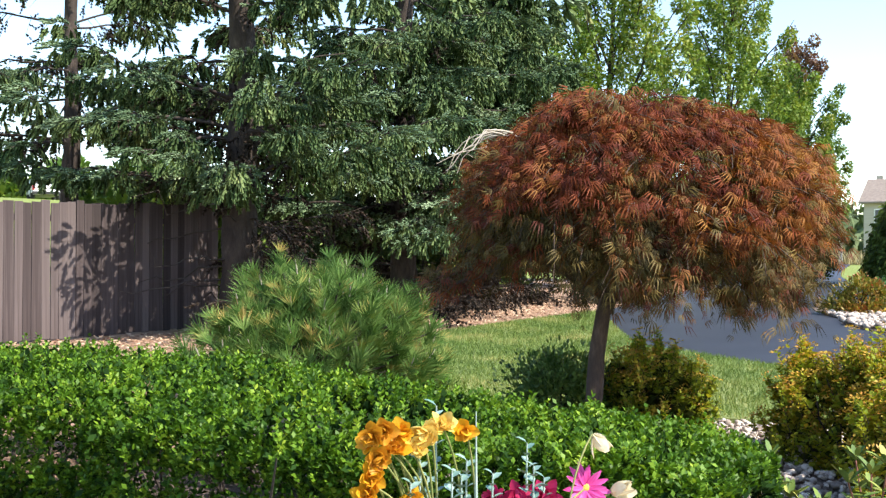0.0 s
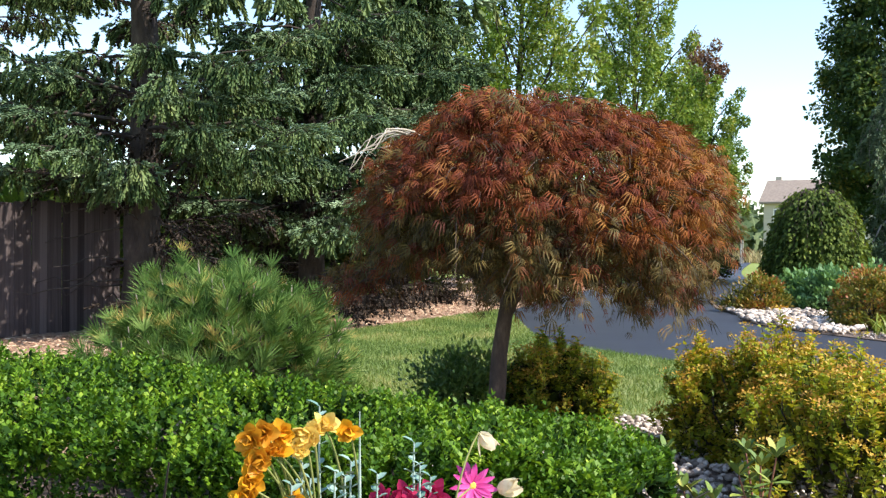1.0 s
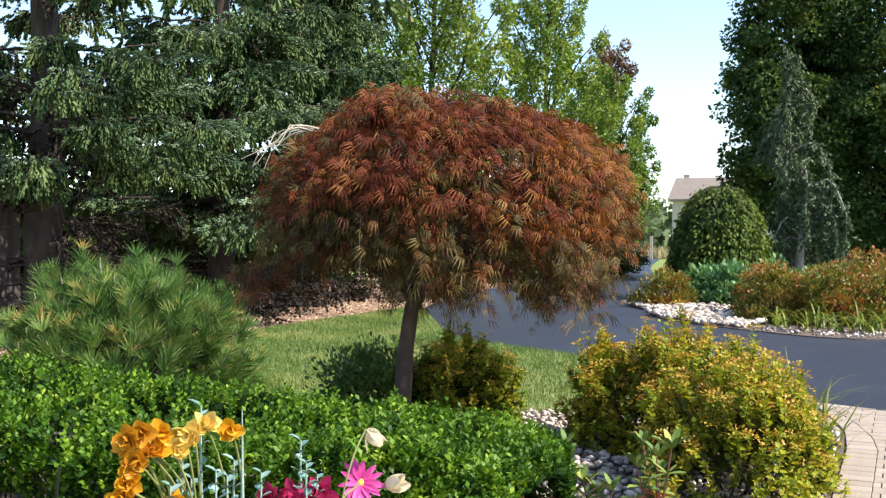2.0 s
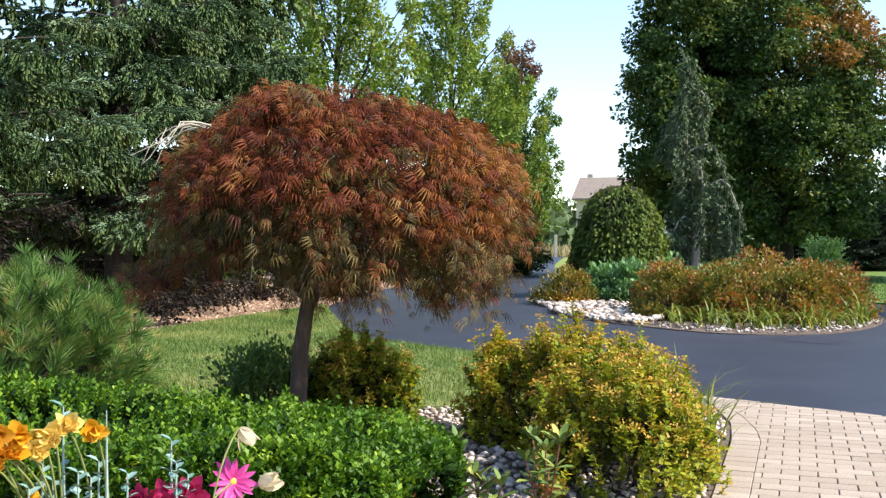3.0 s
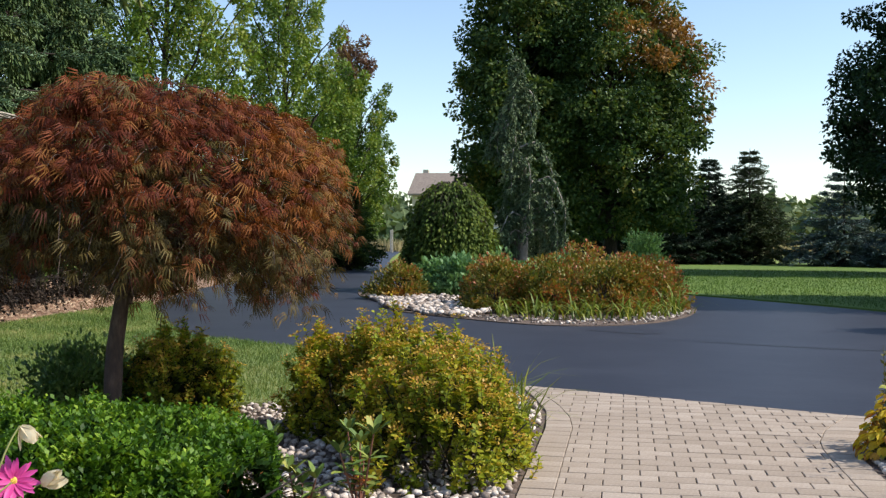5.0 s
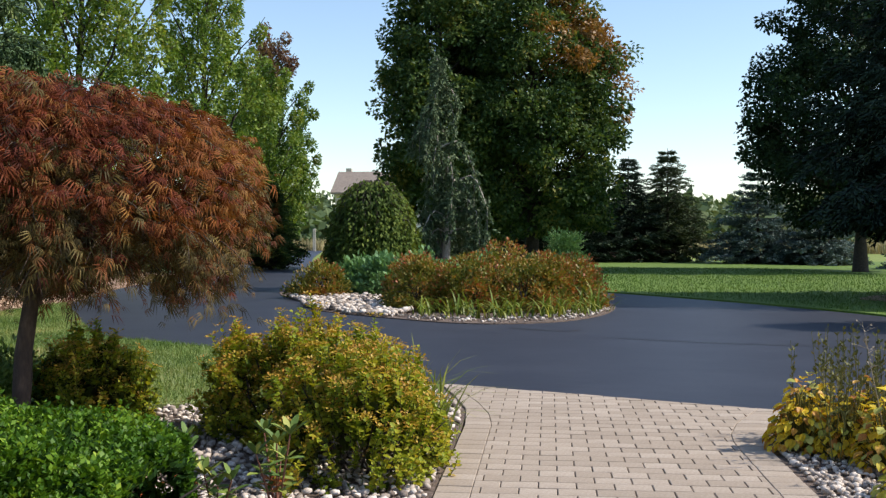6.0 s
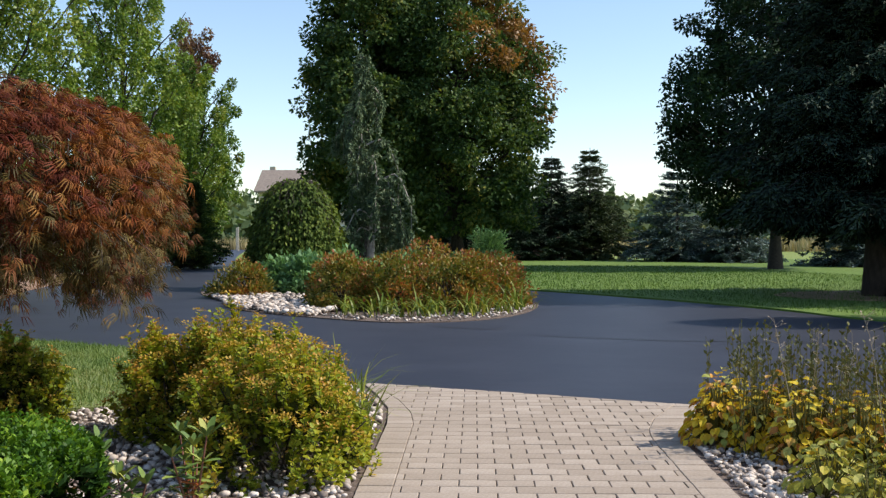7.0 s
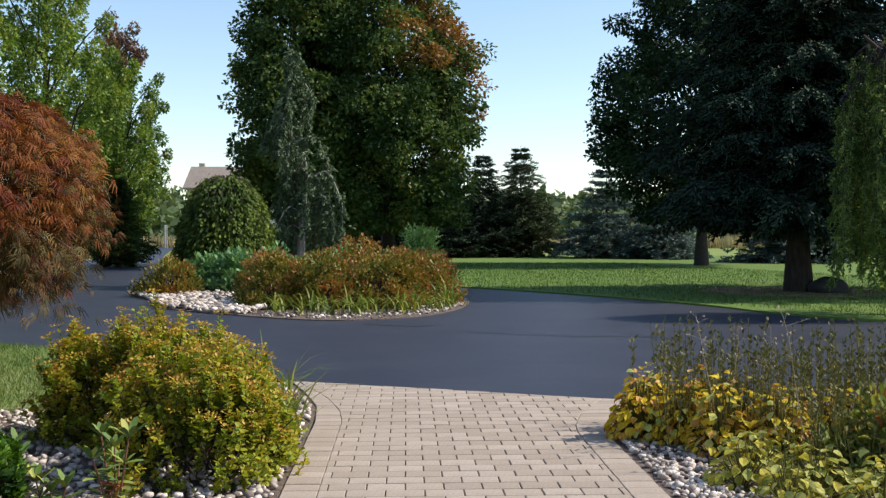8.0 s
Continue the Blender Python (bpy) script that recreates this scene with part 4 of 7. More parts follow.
def build_hedge():
    rng = np.random.default_rng(21)
    hedge = thing("boxwood_hedge", -4.5, 4.3, 0.0, "dense glossy green boxwood hedge, loosely clipped", "hedge")
    line = np.array(smooth_line(HEDGE, 8)) - (-4.5, 4.3, 0)

    def skin(n, low, depth_most, front=False):
        """Places on or below the hedge's rounded skin, with the outward way."""
        k = rng.uniform(0, len(line) - 1.001, n)
        i = k.astype(int)
        c = line[i] + (line[i + 1] - line[i]) * (k - i)[:, None]
        d = unit((line[i + 1] - line[i]) * (1, 1, 0))
        across = np.stack([-d[:, 1], d[:, 0], np.zeros(n)], -1)
        half = 0.85 - 0.35 * (k / len(line)) ** 2
        a = rng.uniform(2.5, 4.2, n) if front else rng.uniform(low, 3.1416 - low, n)
        lump = 1 + 0.06 * np.sin(c[:, 0] * 5.1 + a * 2) + 0.05 * np.sin(c[:, 1] * 9 + a * 5) + 0.045 * np.sin(c[:, 0] * 17 + a * 3) + 0.03 * np.sin(c[:, 0] * 31 + a * 11)
        depth = rng.uniform(0, depth_most, n)
        ca, sa = np.sign(np.cos(a)) * np.abs(np.cos(a)) ** 0.55, np.sign(np.sin(a)) * np.abs(np.sin(a)) ** 0.55
        p = c * (1, 1, 0) + across * (ca * half * (1 - depth) * lump)[:, None]
        p[:, 2] = np.maximum(0.03, 0.34 * c[:, 2] / 0.7 + sa * (c[:, 2] - 0.34 * c[:, 2] / 0.7) * (1 - depth) * lump)
        return p, across * np.cos(a)[:, None] + np.array([0, 0, 1.0]) * np.sin(a)[:, None]

    # upright shoots with small leaves in pairs
    per = 14
    root, out = skin(7800, -0.6, 0.16)
    way = unit(out * 0.34 + np.array([0, 0, 0.95]) + rng.normal(size=out.shape) * 0.17)
    length = rng.uniform(0.07, 0.14, len(root)) + (rng.uniform(size=len(root)) < 0.1) * rng.uniform(0.03, 0.11, len(root))
    t = np.tile((np.arange(per) + 0.5) / per, len(root))
    p = np.repeat(root, per, 0) + np.repeat(way * length[:, None], per, 0) * (t - 0.35)[:, None]
    turn = np.tile(np.arange(per) * 2.2, len(root)) + np.repeat(rng.uniform(0, 6.28, len(root)), per)
    f = frames(np.repeat(way, per, 0), turn)
    w = f[:, :, 0] * 0.8 + f[:, :, 1] * 0.75 + rng.normal(size=p.shape) * 0.15
    foliage("leafage", *scatter(DIAMOND, p, frames(w, rng.normal(size=len(p)) * 0.6), 0.035 * rng.uniform(0.65, 1.3, len(p)) * (1.1 - 0.3 * t)), M_BOX, hedge, "small glossy leaves")
    # Filler leaves below the skin, painted dark as the hedge's inner shade.
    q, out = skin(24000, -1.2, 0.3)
    foliage("shade_leafage", *scatter(DIAMOND, q, frames(out + rng.normal(size=out.shape) * 0.7, rng.normal(size=len(q))), 0.05 * rng.uniform(0.7, 1.3, len(q))), M_BOX_SHADE, hedge)
    q, out = skin(22000, 0, 0.14, True)
    foliage("front_leafage", *scatter(DIAMOND, q, frames(out * 0.6 + np.array([0, 0, 0.6]) + rng.normal(size=out.shape) * 0.5, rng.normal(size=len(q))), 0.032 * rng.uniform(0.7, 1.3, len(q))), M_BOX, hedge)
    stems = Soup()
    for _ in range(120):
        j = rng.integers(len(line) - 1)
        b = line[j] * (1, 1, 0) + np.array([rng.normal() * 0.25, rng.normal() * 0.25, -0.02])
        e = b + np.array([rng.normal() * 0.25, rng.normal() * 0.25, line[j][2] * rng.uniform(0.6, 0.95)])
        stems.add(*tube(np.linspace(b, e, 4), (0.01, 0.008, 0.006, 0.003), 4))
    stems.make("branchwork", M_TWIG, hedge, kind="stuff")


build_hedge()


# ------------------------------------------------------------ mounded pine
def build_pine():
    rng = np.random.default_rng(31)
    x, y, r, h = -6.93, 7.95, 1.2, 1.22
    pine = thing("mugo_pine", x, y, 0.0, "rounded green mugo pine with long needles", "pine shrub")
    limbs, p, w = Soup(), [], []
    for k in range(640):
        d = unit(np.array([rng.normal(), rng.normal(), abs(rng.normal()) * 0.9 + 0.02]))
        lump = 1 + 0.09 * math.sin(7 * d[0] + 3) + 0.09 * math.sin(8 * d[1] + 5 * d[2]) + 0.05 * math.sin(17 * d[0] + 13 * d[1])
        e = d * (r, r, h) * rng.uniform(0.72, 1.04) * lump
        e[2] = max(e[2], 0.06)
        p.append(e)
        w.append(d * 0.7 + np.array([0, 0, 0.75]) + rng.normal(size=3) * 0.2)
        if k % 4 == 0:
            t = np.linspace(0, 1, 5)[:, None]
            q = e * t * (1, 1, 0) + np.array([0, 0, 1]) * e[2] * t**0.8
            limbs.add(*tube(q, np.linspace(0.025, 0.008, 5), 5))
    p, w = np.array(p), np.array(w)
    full_p = np.concatenate([p + unit(w) * s for s in (0.0, -0.07, -0.13)])
    full_w = np.concatenate([w] * 3) + rng.normal(size=(len(p) * 3, 3)) * 0.12
    limbs.make("branchwork", M_TWIG, pine, kind="stuff")
    foliage("needle_cover", *scatter(PINE_TUFT, full_p, frames(full_w, rng.uniform(0, 6, len(full_p))), 0.19 * rng.uniform(0.75, 1.25, len(full_p))), M_PINE, pine)
    candles = Soup()
    for e, d in zip(p[::5], w[::5]):
        candles.add(*tube(np.linspace(e, e + unit(d) * 0.10, 3), (0.007, 0.007, 0.003), 5))
    candles.make("bud_growth", M_GREYTWIG, pine, "pale brown buds", kind="stuff")


build_pine()

# ------------------------------------------------------------ spirea and shrubs of the front bed
def spirea(x, y, domes, label, shoots, seed, leaf=0.041, heads=0.8):
    """A spreading shrub of several mounds: leafy upright shoots, those on top ending in flat faded flower heads."""
    rng = np.random.default_rng(seed)
    plant = thing("spirea_shrub", x, y, 0.0, label, "shrub", "spireas of the front bed")
    size = np.array([d[2] * d[3] + d[4] * (d[2] + d[3]) for d in domes])
    leaves, tips, inner, stalks = [], [], [], Soup()
    for (dx, dy, rx, ry, rz), share in zip(domes, size / size.sum()):
        for _ in range(int(shoots * share)):
            d = unit(np.array([rng.normal(), rng.normal(), rng.uniform(-0.1, 1.6)]))
            lump = 1 + 0.10 * math.sin(6 * d[0] + 4 * d[2] + dx * 9) + 0.09 * math.sin(8 * d[1] - 5 * d[0]) + 0.07 * math.sin(17 * d[0] + 13 * d[1] + 9 * d[2])
            e = np.array([dx, dy, 0.04]) + d * (rx, ry, rz) * lump * (1.0 - 0.34 * rng.uniform() ** 1.6)
            if e[2] < 0.05 or any(((e[0] - o[0]) / o[2]) ** 2 + ((e[1] - o[1]) / o[3]) ** 2 + (e[2] / o[4]) ** 2 < 0.66 for o in domes):
                continue
            w = unit(d * 0.7 + np.array([0, 0, 0.75]) + rng.normal(size=3) * 0.22)
            length = rng.uniform(0.09, 0.17) + 0.09 * (d[2] > 0.6) * (rng.uniform() < 0.12)
            foot = e - w * length
            n = 13
            t = (np.arange(n) + 0.4) / n
            turn = frames(np.repeat(w[None], n, 0), np.arange(n) * 2.4 + rng.uniform(0, 6))
            lw = turn[:, :, 0] * 0.9 + w * 0.55 + rng.normal(size=(n, 3)) * 0.15
            leaves.append((foot + w * (length * t)[:, None], lw, leaf * rng.uniform(0.7, 1.2, n) * (1.15 - 0.4 * t)))
            stalks.add(*tube(np.stack([foot - w * 0.05, e]), (0.0028, 0.0016), 3))
            if d[2] > 0.25 and rng.uniform() < heads * d[2]:
                m = 15
                b = np.arange(m) * 2.4
                r = 0.042 * np.sqrt((np.arange(m) + 0.5) / m)
                f = turn[0]
                c = e + f[:, 0] * (np.cos(b) * r)[:, None] + f[:, 2] * (np.sin(b) * r)[:, None] + w * (0.012 + rng.normal(size=m) * 0.004)[:, None]
                tips.append((c, f[:, 0] * np.cos(b)[:, None] + f[:, 2] * np.sin(b)[:, None] + w * 0.5, 0.023 * rng.uniform(0.7, 1.3, m)))
        # Dark filler leaves that paint the shade deep in each mound.
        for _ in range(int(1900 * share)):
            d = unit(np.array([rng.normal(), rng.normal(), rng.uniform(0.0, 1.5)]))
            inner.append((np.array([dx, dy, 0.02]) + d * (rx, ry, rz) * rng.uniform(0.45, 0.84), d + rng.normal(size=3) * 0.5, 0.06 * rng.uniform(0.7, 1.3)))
        for _ in range(16):
            d = unit(np.array([rng.normal(), rng.normal(), rng.uniform(0.2, 1.6)]))
            e = np.array([dx, dy, 0.0]) + d * (rx, ry, rz) * 0.85
            stalks.add(*tube(bend((dx + rng.normal() * 0.08, dy + rng.normal() * 0.08, -0.03), e - (dx, dy, 0), np.linalg.norm(e - (dx, dy, 0)), -0.05, 5), np.linspace(0.01, 0.004, 5), 5))
    stalks.make("branchwork", M_TWIG, plant, kind="stuff")
    q, w, sz = (np.concatenate([r[i] for r in leaves]) for i in range(3))
    foliage("leafage", *scatter(BROAD, q, frames(w, rng.normal(size=len(q)) * 0.5), sz), M_SPIREA, plant)
    q, w, sz = (np.concatenate([r[i] for r in tips]) for i in range(3))
    foliage("head_growth", *scatter(DIAMOND, q, frames(w, rng.normal(size=len(q)) * 0.4), sz), M_SPIREA_TOP, plant, "faded rusty flower heads")
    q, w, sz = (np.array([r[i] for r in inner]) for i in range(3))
    foliage("shade_leafage", *scatter(BROAD, q, frames(w, rng.normal(size=len(q))), sz), M_SPIREA_SHADE, plant)
    return plant


spirea(-1.52, 7.02, [(0.38, -0.42, 0.60, 0.68, 0.78), (-0.52, 0.66, 0.50, 0.5, 0.78), (-0.02, 0.42, 0.55, 0.5, 0.86)], "golden green spirea shrub with rusty faded heads beside the walk", 2700, 41)
spirea(-3.32, 7.75, [(0.0, 0.0, 0.43, 0.45, 0.70), (-0.3, 0.05, 0.4, 0.4, 0.62)], "green and gold spirea shrub behind the maple trunk", 1100, 42)
shrub("dark_shrub", -4.0, 7.45, (0.62, 0.5, 0.7), "dark green leafy shrub behind the maple trunk", (M_DARKLEAF, M_DARKLEAF), 7500, 0.045, 43, OVAL, 0.15, clumps=80, stems=30)

# ------------------------------------------------------------ spruces on the left
FENCE_SIDE = "spruces by the fence"
hanging_spruce(-11.95, 11.9, 15.0, 3.7, 0.7, "tall green spruce with hanging twigs and dead lower limbs", 0.29, 51, FENCE_SIDE, 0.66, 7, 0.34, 2.0, 5.6, 0.225, 0.5, 4.1)
hanging_spruce(-12.7, 17.2, 15.5, 4.2, 0.3, "tall dense spruce with dead lower limbs over mulch", 0.26, 52, FENCE_SIDE, 0.62, 7, 0.28, 1.5, 6.3, 0.25, 0.72)
hanging_spruce(-13.9, 22.4, 16.0, 4.2, 0.3, "tall dense spruce behind its neighbours", 0.26, 53, FENCE_SIDE, 0.74, 7, 0.26, 1.4, 7.4, 0.32, 0.74)
hanging_spruce(-17.2, 12.6, 14.0, 4.4, 3.5, "spruce behind the fence with open branches", 0.2, 54, FENCE_SIDE, 0.72, 6, 0.42, 0.0, 6.8, 0.21, 0.5, 4.4)

# ------------------------------------------------------------ trees along the far arm of the drive
egg = lambda w, k=0.35: (lambda s: w * (math.sin(math.pi * min(1, max(0, s * 0.93 + 0.07)) ** 0.75) ** 0.8))  # noqa: E731
plume_tree("maple_tree", -15.4, 33.0, 15.5, 3.2, 1.6, "bright green maple turning yellow, upright limbs", M_GREENTREE, 0.17, 44, 61)
plume_tree("maple_tree", -13.6, 40.0, 15.5, 2.7, 1.4, "bright green maple with open upright crown", M_GREENTREE, 0.16, 40, 62)
plume_tree("maple_tree", -13.3, 46.5, 10.2, 2.3, 1.0, "yellow green oval maple beside the drive", M_GREENTREE, 0.14, 34, 63)
plume_tree("ash_tree", -14.5, 53.0, 12.6, 2.6, 0.9, "olive green tree with reddening top", M_OLIVETREE, 0.15, 42, 64, 0.16, 140, M_REDTREE, 9.6)
conifer("arborvitae", -11.9, 43.5, 3.7, 1.35, 0.1, "dark green conical evergreen beside the drive", M_BIGTREE, 0.08, 24, 8, 0.34, 65, 0.1, TWIG_FAR, 0.3, 0.6, spacing=0.22)

# ------------------------------------------------------------ the island
def build_weeper():
    rng = np.random.default_rng(71)
    tree = thing("weeping_mulberry", -4.6, 27.2, 0.018, "dome shaped weeping mulberry with hanging leafy strands", "tree")
    soup, strands, p, w = Soup(), Soup(), [], []
    soup.add(*tube(np.array([(0, 0, -0.1), (0.03, 0, 0.8), (0, 0.03, 1.6), (0, 0, 2.85)]), (0.1, 0.08, 0.08, 0.05), 9))
    for k in range(430):
        a, r = rng.uniform(0, 6.283), 1.22 * rng.uniform(0.0, 1.0) ** 0.5
        z0 = 0.3 + 2.6 * max(0.02, 1 - (r / 1.28) ** 2.8) ** 0.55
        e = np.array([math.cos(a) * r, math.sin(a) * r, z0])
        drop = rng.uniform(0.5, 1.0) * (z0 - rng.uniform(0.05, 0.4))
        t = np.linspace(0, 1, 7)[:, None]
        q = np.array([0, 0, 2.75]) * (1 - t) + e * t + np.array([0, 0, 1]) * np.sin(t * 3.14) * 0.08
        h = e + np.array([math.cos(a) * 0.1, math.sin(a) * 0.1, 0]) * t - np.array([0, 0, 1]) * drop * t
        if k % 3 == 0:
            strands.add(*tube(np.concatenate([q, h[1:]]), np.linspace(0.012, 0.004, 13), 4))
        n = int(18 + 26 * drop)
        tt = rng.uniform(0, 1, n)
        pts = e + np.array([math.cos(a) * 0.1, math.sin(a) * 0.1, 0]) * tt[:, None] - np.array([0, 0, 1]) * (drop * tt)[:, None]
        p.append(pts + rng.normal(size=(n, 3)) * 0.05)
        w.append(np.array([math.cos(a), math.sin(a), -1.3]) + rng.normal(size=(n, 3)) * 0.4)
    soup.make("trunk", M_BARK, tree, "", True)
    strands.make("branchwork", M_TWIG, tree, kind="stuff")
    p, w = np.concatenate(p), np.concatenate(w)
    foliage("leafage", *scatter(DIAMOND, p, frames(w, rng.normal(size=len(p)) * 0.6), 0.115 * rng.uniform(0.7, 1.2, len(p))), M_WEEP, tree)


build_weeper()


M_PALEWOOD = rough_material("grey_wood", [(0.3, (0.22, 0.19, 0.165)), (0.7, (0.40, 0.36, 0.31))], 10, 0.9)


def build_twisted():
    """A weeping conifer with a crooked leader and arms that arch over and hang."""
    rng = np.random.default_rng(72)
    tree = thing("weeping_spruce", -2.85, 28.4, 0.018, "crooked weeping blue green spruce with hanging limbs", "conifer tree")
    right = np.array([0.956, 0.292, 0.0])
    stem = smooth_line([(0.0, -0.1), (0.06, 1.1), (0.16, 2.2), (0.24, 2.9), (-0.05, 3.6), (-0.28, 4.4), (-0.12, 5.3), (-0.22, 6.35)], 4)
    leader = np.array([right * u + np.array([0, 0, z]) for u, z in stem]) + np.stack([np.zeros(len(stem)), 0.08 * np.sin(np.arange(len(stem)) * 0.7), np.zeros(len(stem))], -1)
    wood, arms, p, w = Soup(), Soup(), [], []
    wood.add(*tube(leader, np.linspace(0.12, 0.015, len(leader)), 8, 0.06, rng))
    for k in range(58):
        zt = rng.uniform(1.4, 6.25)
        s = np.array([np.interp(zt, leader[:, 2], leader[:, i]) for i in range(3)])
        a = rng.uniform(0, 6.283)
        reach = np.interp(zt, (1.4, 3.0, 4.2, 5.2, 6.3), (0.95, 0.95, 0.72, 0.42, 0.16)) * rng.uniform(0.35, 1.15)
        drop = min(zt - 0.25, rng.uniform(0.5, 1.7) * (0.35 + reach))
        t = np.linspace(0, 1, 9)[:, None]
        way = np.array([math.cos(a), math.sin(a), 0]) + right * 0.12
        q = s + way * reach * np.minimum(1, t * 1.7) ** 0.8 + np.array([0, 0, 1]) * (0.22 * reach * np.sin(np.minimum(1, t * 2) * 3.14) - drop * np.maximum(0, t - 0.3) ** 1.4 / 0.6)
        q[:, 2] = np.maximum(q[:, 2], 0.1)
        arms.add(*tube(q, np.linspace(0.03, 0.005, 9), 5))
        n = int(16 + 60 * (reach + drop) * 0.6)
        tt = rng.uniform(0.12, 1, n)
        pts = np.stack([np.interp(tt, t[:, 0], q[:, i]) for i in range(3)], -1) + rng.normal(size=(n, 3)) * 0.06
        p.append(pts)
        w.append(rng.normal(size=(n, 3)) * 0.4 + np.array([0, 0, -0.8]))
    n = 90
    zz = rng.uniform(5.0, 6.4, n)
    p.append(np.stack([np.interp(zz, leader[:, 2], leader[:, i]) for i in range(3)], -1) + rng.normal(size=(n, 3)) * 0.07)
    w.append(rng.normal(size=(n, 3)) * 0.6)
    wood.make("trunk", M_PALEWOOD, tree, "grey crooked wood", True)
    arms.make("branchwork", M_PALEWOOD, tree, "grey hanging limbs", True, "stuff")
    p, w = np.concatenate(p), np.concatenate(w)
    foliage("needle_cover", *scatter(BRUSH_FAR, p, frames(w, rng.uniform(0, 6, len(p))), 0.24 * rng.uniform(0.7, 1.2, len(p))), M_WEEPSPRUCE, tree)


build_twisted()
ISLE = "low shrubs on the island"
shrub("barberry_shrub", -5.35, 23.9, (0.72, 0.7, 1.0), "olive and rusty brown low shrub above stones", (M_BARBERRY, M_RUSTTIP), 3600, 0.085, 81, OVAL, 0.2, group=ISLE, clumps=70)
for k, (x, y, r, h) in enumerate([(-2.42, 20.2, 0.82, 1.15), (-1.5, 20.0, 0.85, 1.24), (-0.4, 20.2, 0.9, 1.3), (0.4, 21.0, 0.8, 1.14), (-2.75, 21.6, 0.8, 1.15), (-1.0, 21.6, 1.0, 1.4), (0.5, 22.6, 0.8, 1.15), (0.05, 20.6, 0.6, 1.2)]):
    shrub("spirea_shrub", x, y, (r, r * 0.9, h), "yellow green shrub with rusty red tips on the island", (M_BARBERRY, M_RUSTTIP), 6400, 0.07, 82 + k, DIAMOND, 0.17, group=ISLE, clumps=150, top=0.34)
for k, (x, y, r) in enumerate([(-4.4, 25.4, 1.0), (-2.9, 25.6, 1.3), (-1.3, 25.3, 1.2), (-3.9, 24.9, 1.0), (0.0, 24.6, 1.0)]):
    shrub("juniper", x, y, (r, r * 0.9, 1.05), "spreading green juniper on the island", (M_JUNIPER, M_JUNIPER), 6000, 0.13, 92 + k, DIAMOND, 0.24, group="junipers", clumps=60, up=0.7)


def build_lilies():
    rng = np.random.default_rng(99)
    k = 0
    for x, y in [(-2.2, 18.75), (-1.75, 18.4), (-1.3, 18.25), (-0.9, 18.3), (-0.5, 18.45), (-0.1, 18.6), (0.25, 18.9), (0.55, 19.3), (0.8, 19.8), (0.95, 20.4), (0.1, 19.2), (-0.7, 18.9), (-1.5, 19.0)]:
        clump = thing("day_lily", x, y, 0.018, "tuft of arching yellow green lily blades", "lily", "day lilies on the island")
        blades(int(rng.uniform(12, 24)), (0, 0, 0), 0.1, rng.uniform(0.5, 0.76), 0.017, rng, 1.35).make("leafage", M_LILY, clump, kind="stuff")


build_lilies()

# ------------------------------------------------------------ big trees beyond the drive
def by_height(rows):
    """Crown radius from a few (share of height, radius) pairs."""
    h, r = zip(*rows)
    return lambda s: float(np.interp(s, h, r))


leafy_tree("maple_tree", -0.7, 44.5, 17.0, by_height([(0, 2.6), (0.1, 3.6), (0.34, 4.1), (0.48, 3.6), (0.62, 2.8), (1, 0.3)]), 1.5, "large dark green maple with orange turning top", M_BIGTREE, 0.24, 560, 170, 0.19, 0.62, 101, M_ORANGE, 0.6, top_side=lambda c: (c[:, 0] > 0.2) & (c[:, 2] > 5.6) & (np.sin(c[:, 0] * 2.1 + c[:, 2] * 1.6 + c[:, 1]) + 0.45 * (c[:, 2] - 9.0) + 0.3 * c[:, 0] > 0.75))
leafy_tree("maple_tree", -4.5, 43.0, 16.5, by_height([(0, 1.6), (0.08, 2.7), (0.22, 2.9), (0.45, 2.3), (0.65, 1.9), (1, 0.3)]), 2.4, "dark green maple close beside the larger maple", M_BIGTREE, 0.2, 380, 170, 0.19, 0.6, 102)
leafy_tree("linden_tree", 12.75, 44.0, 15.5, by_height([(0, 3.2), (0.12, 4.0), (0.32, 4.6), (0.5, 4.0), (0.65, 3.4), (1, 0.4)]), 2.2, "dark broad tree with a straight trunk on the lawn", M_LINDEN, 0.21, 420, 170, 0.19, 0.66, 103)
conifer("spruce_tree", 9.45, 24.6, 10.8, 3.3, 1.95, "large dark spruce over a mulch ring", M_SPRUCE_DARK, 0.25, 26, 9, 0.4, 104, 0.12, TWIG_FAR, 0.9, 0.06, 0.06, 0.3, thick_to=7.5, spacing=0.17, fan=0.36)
# Mostly out of view: added to throw shade over the lawn and drive.
conifer("spruce_tree", 14.8, 23.6, 11.0, 4.2, 1.9, "large dark spruce mostly out of view, added to shade lawn and drive", M_SPRUCE_DARK, 0.17, 20, 7, 0.4, 105, 0.18, TWIG_FAR, 0.55, 0.05, 0.08, 0.5, thick_to=6, spacing=0.24)
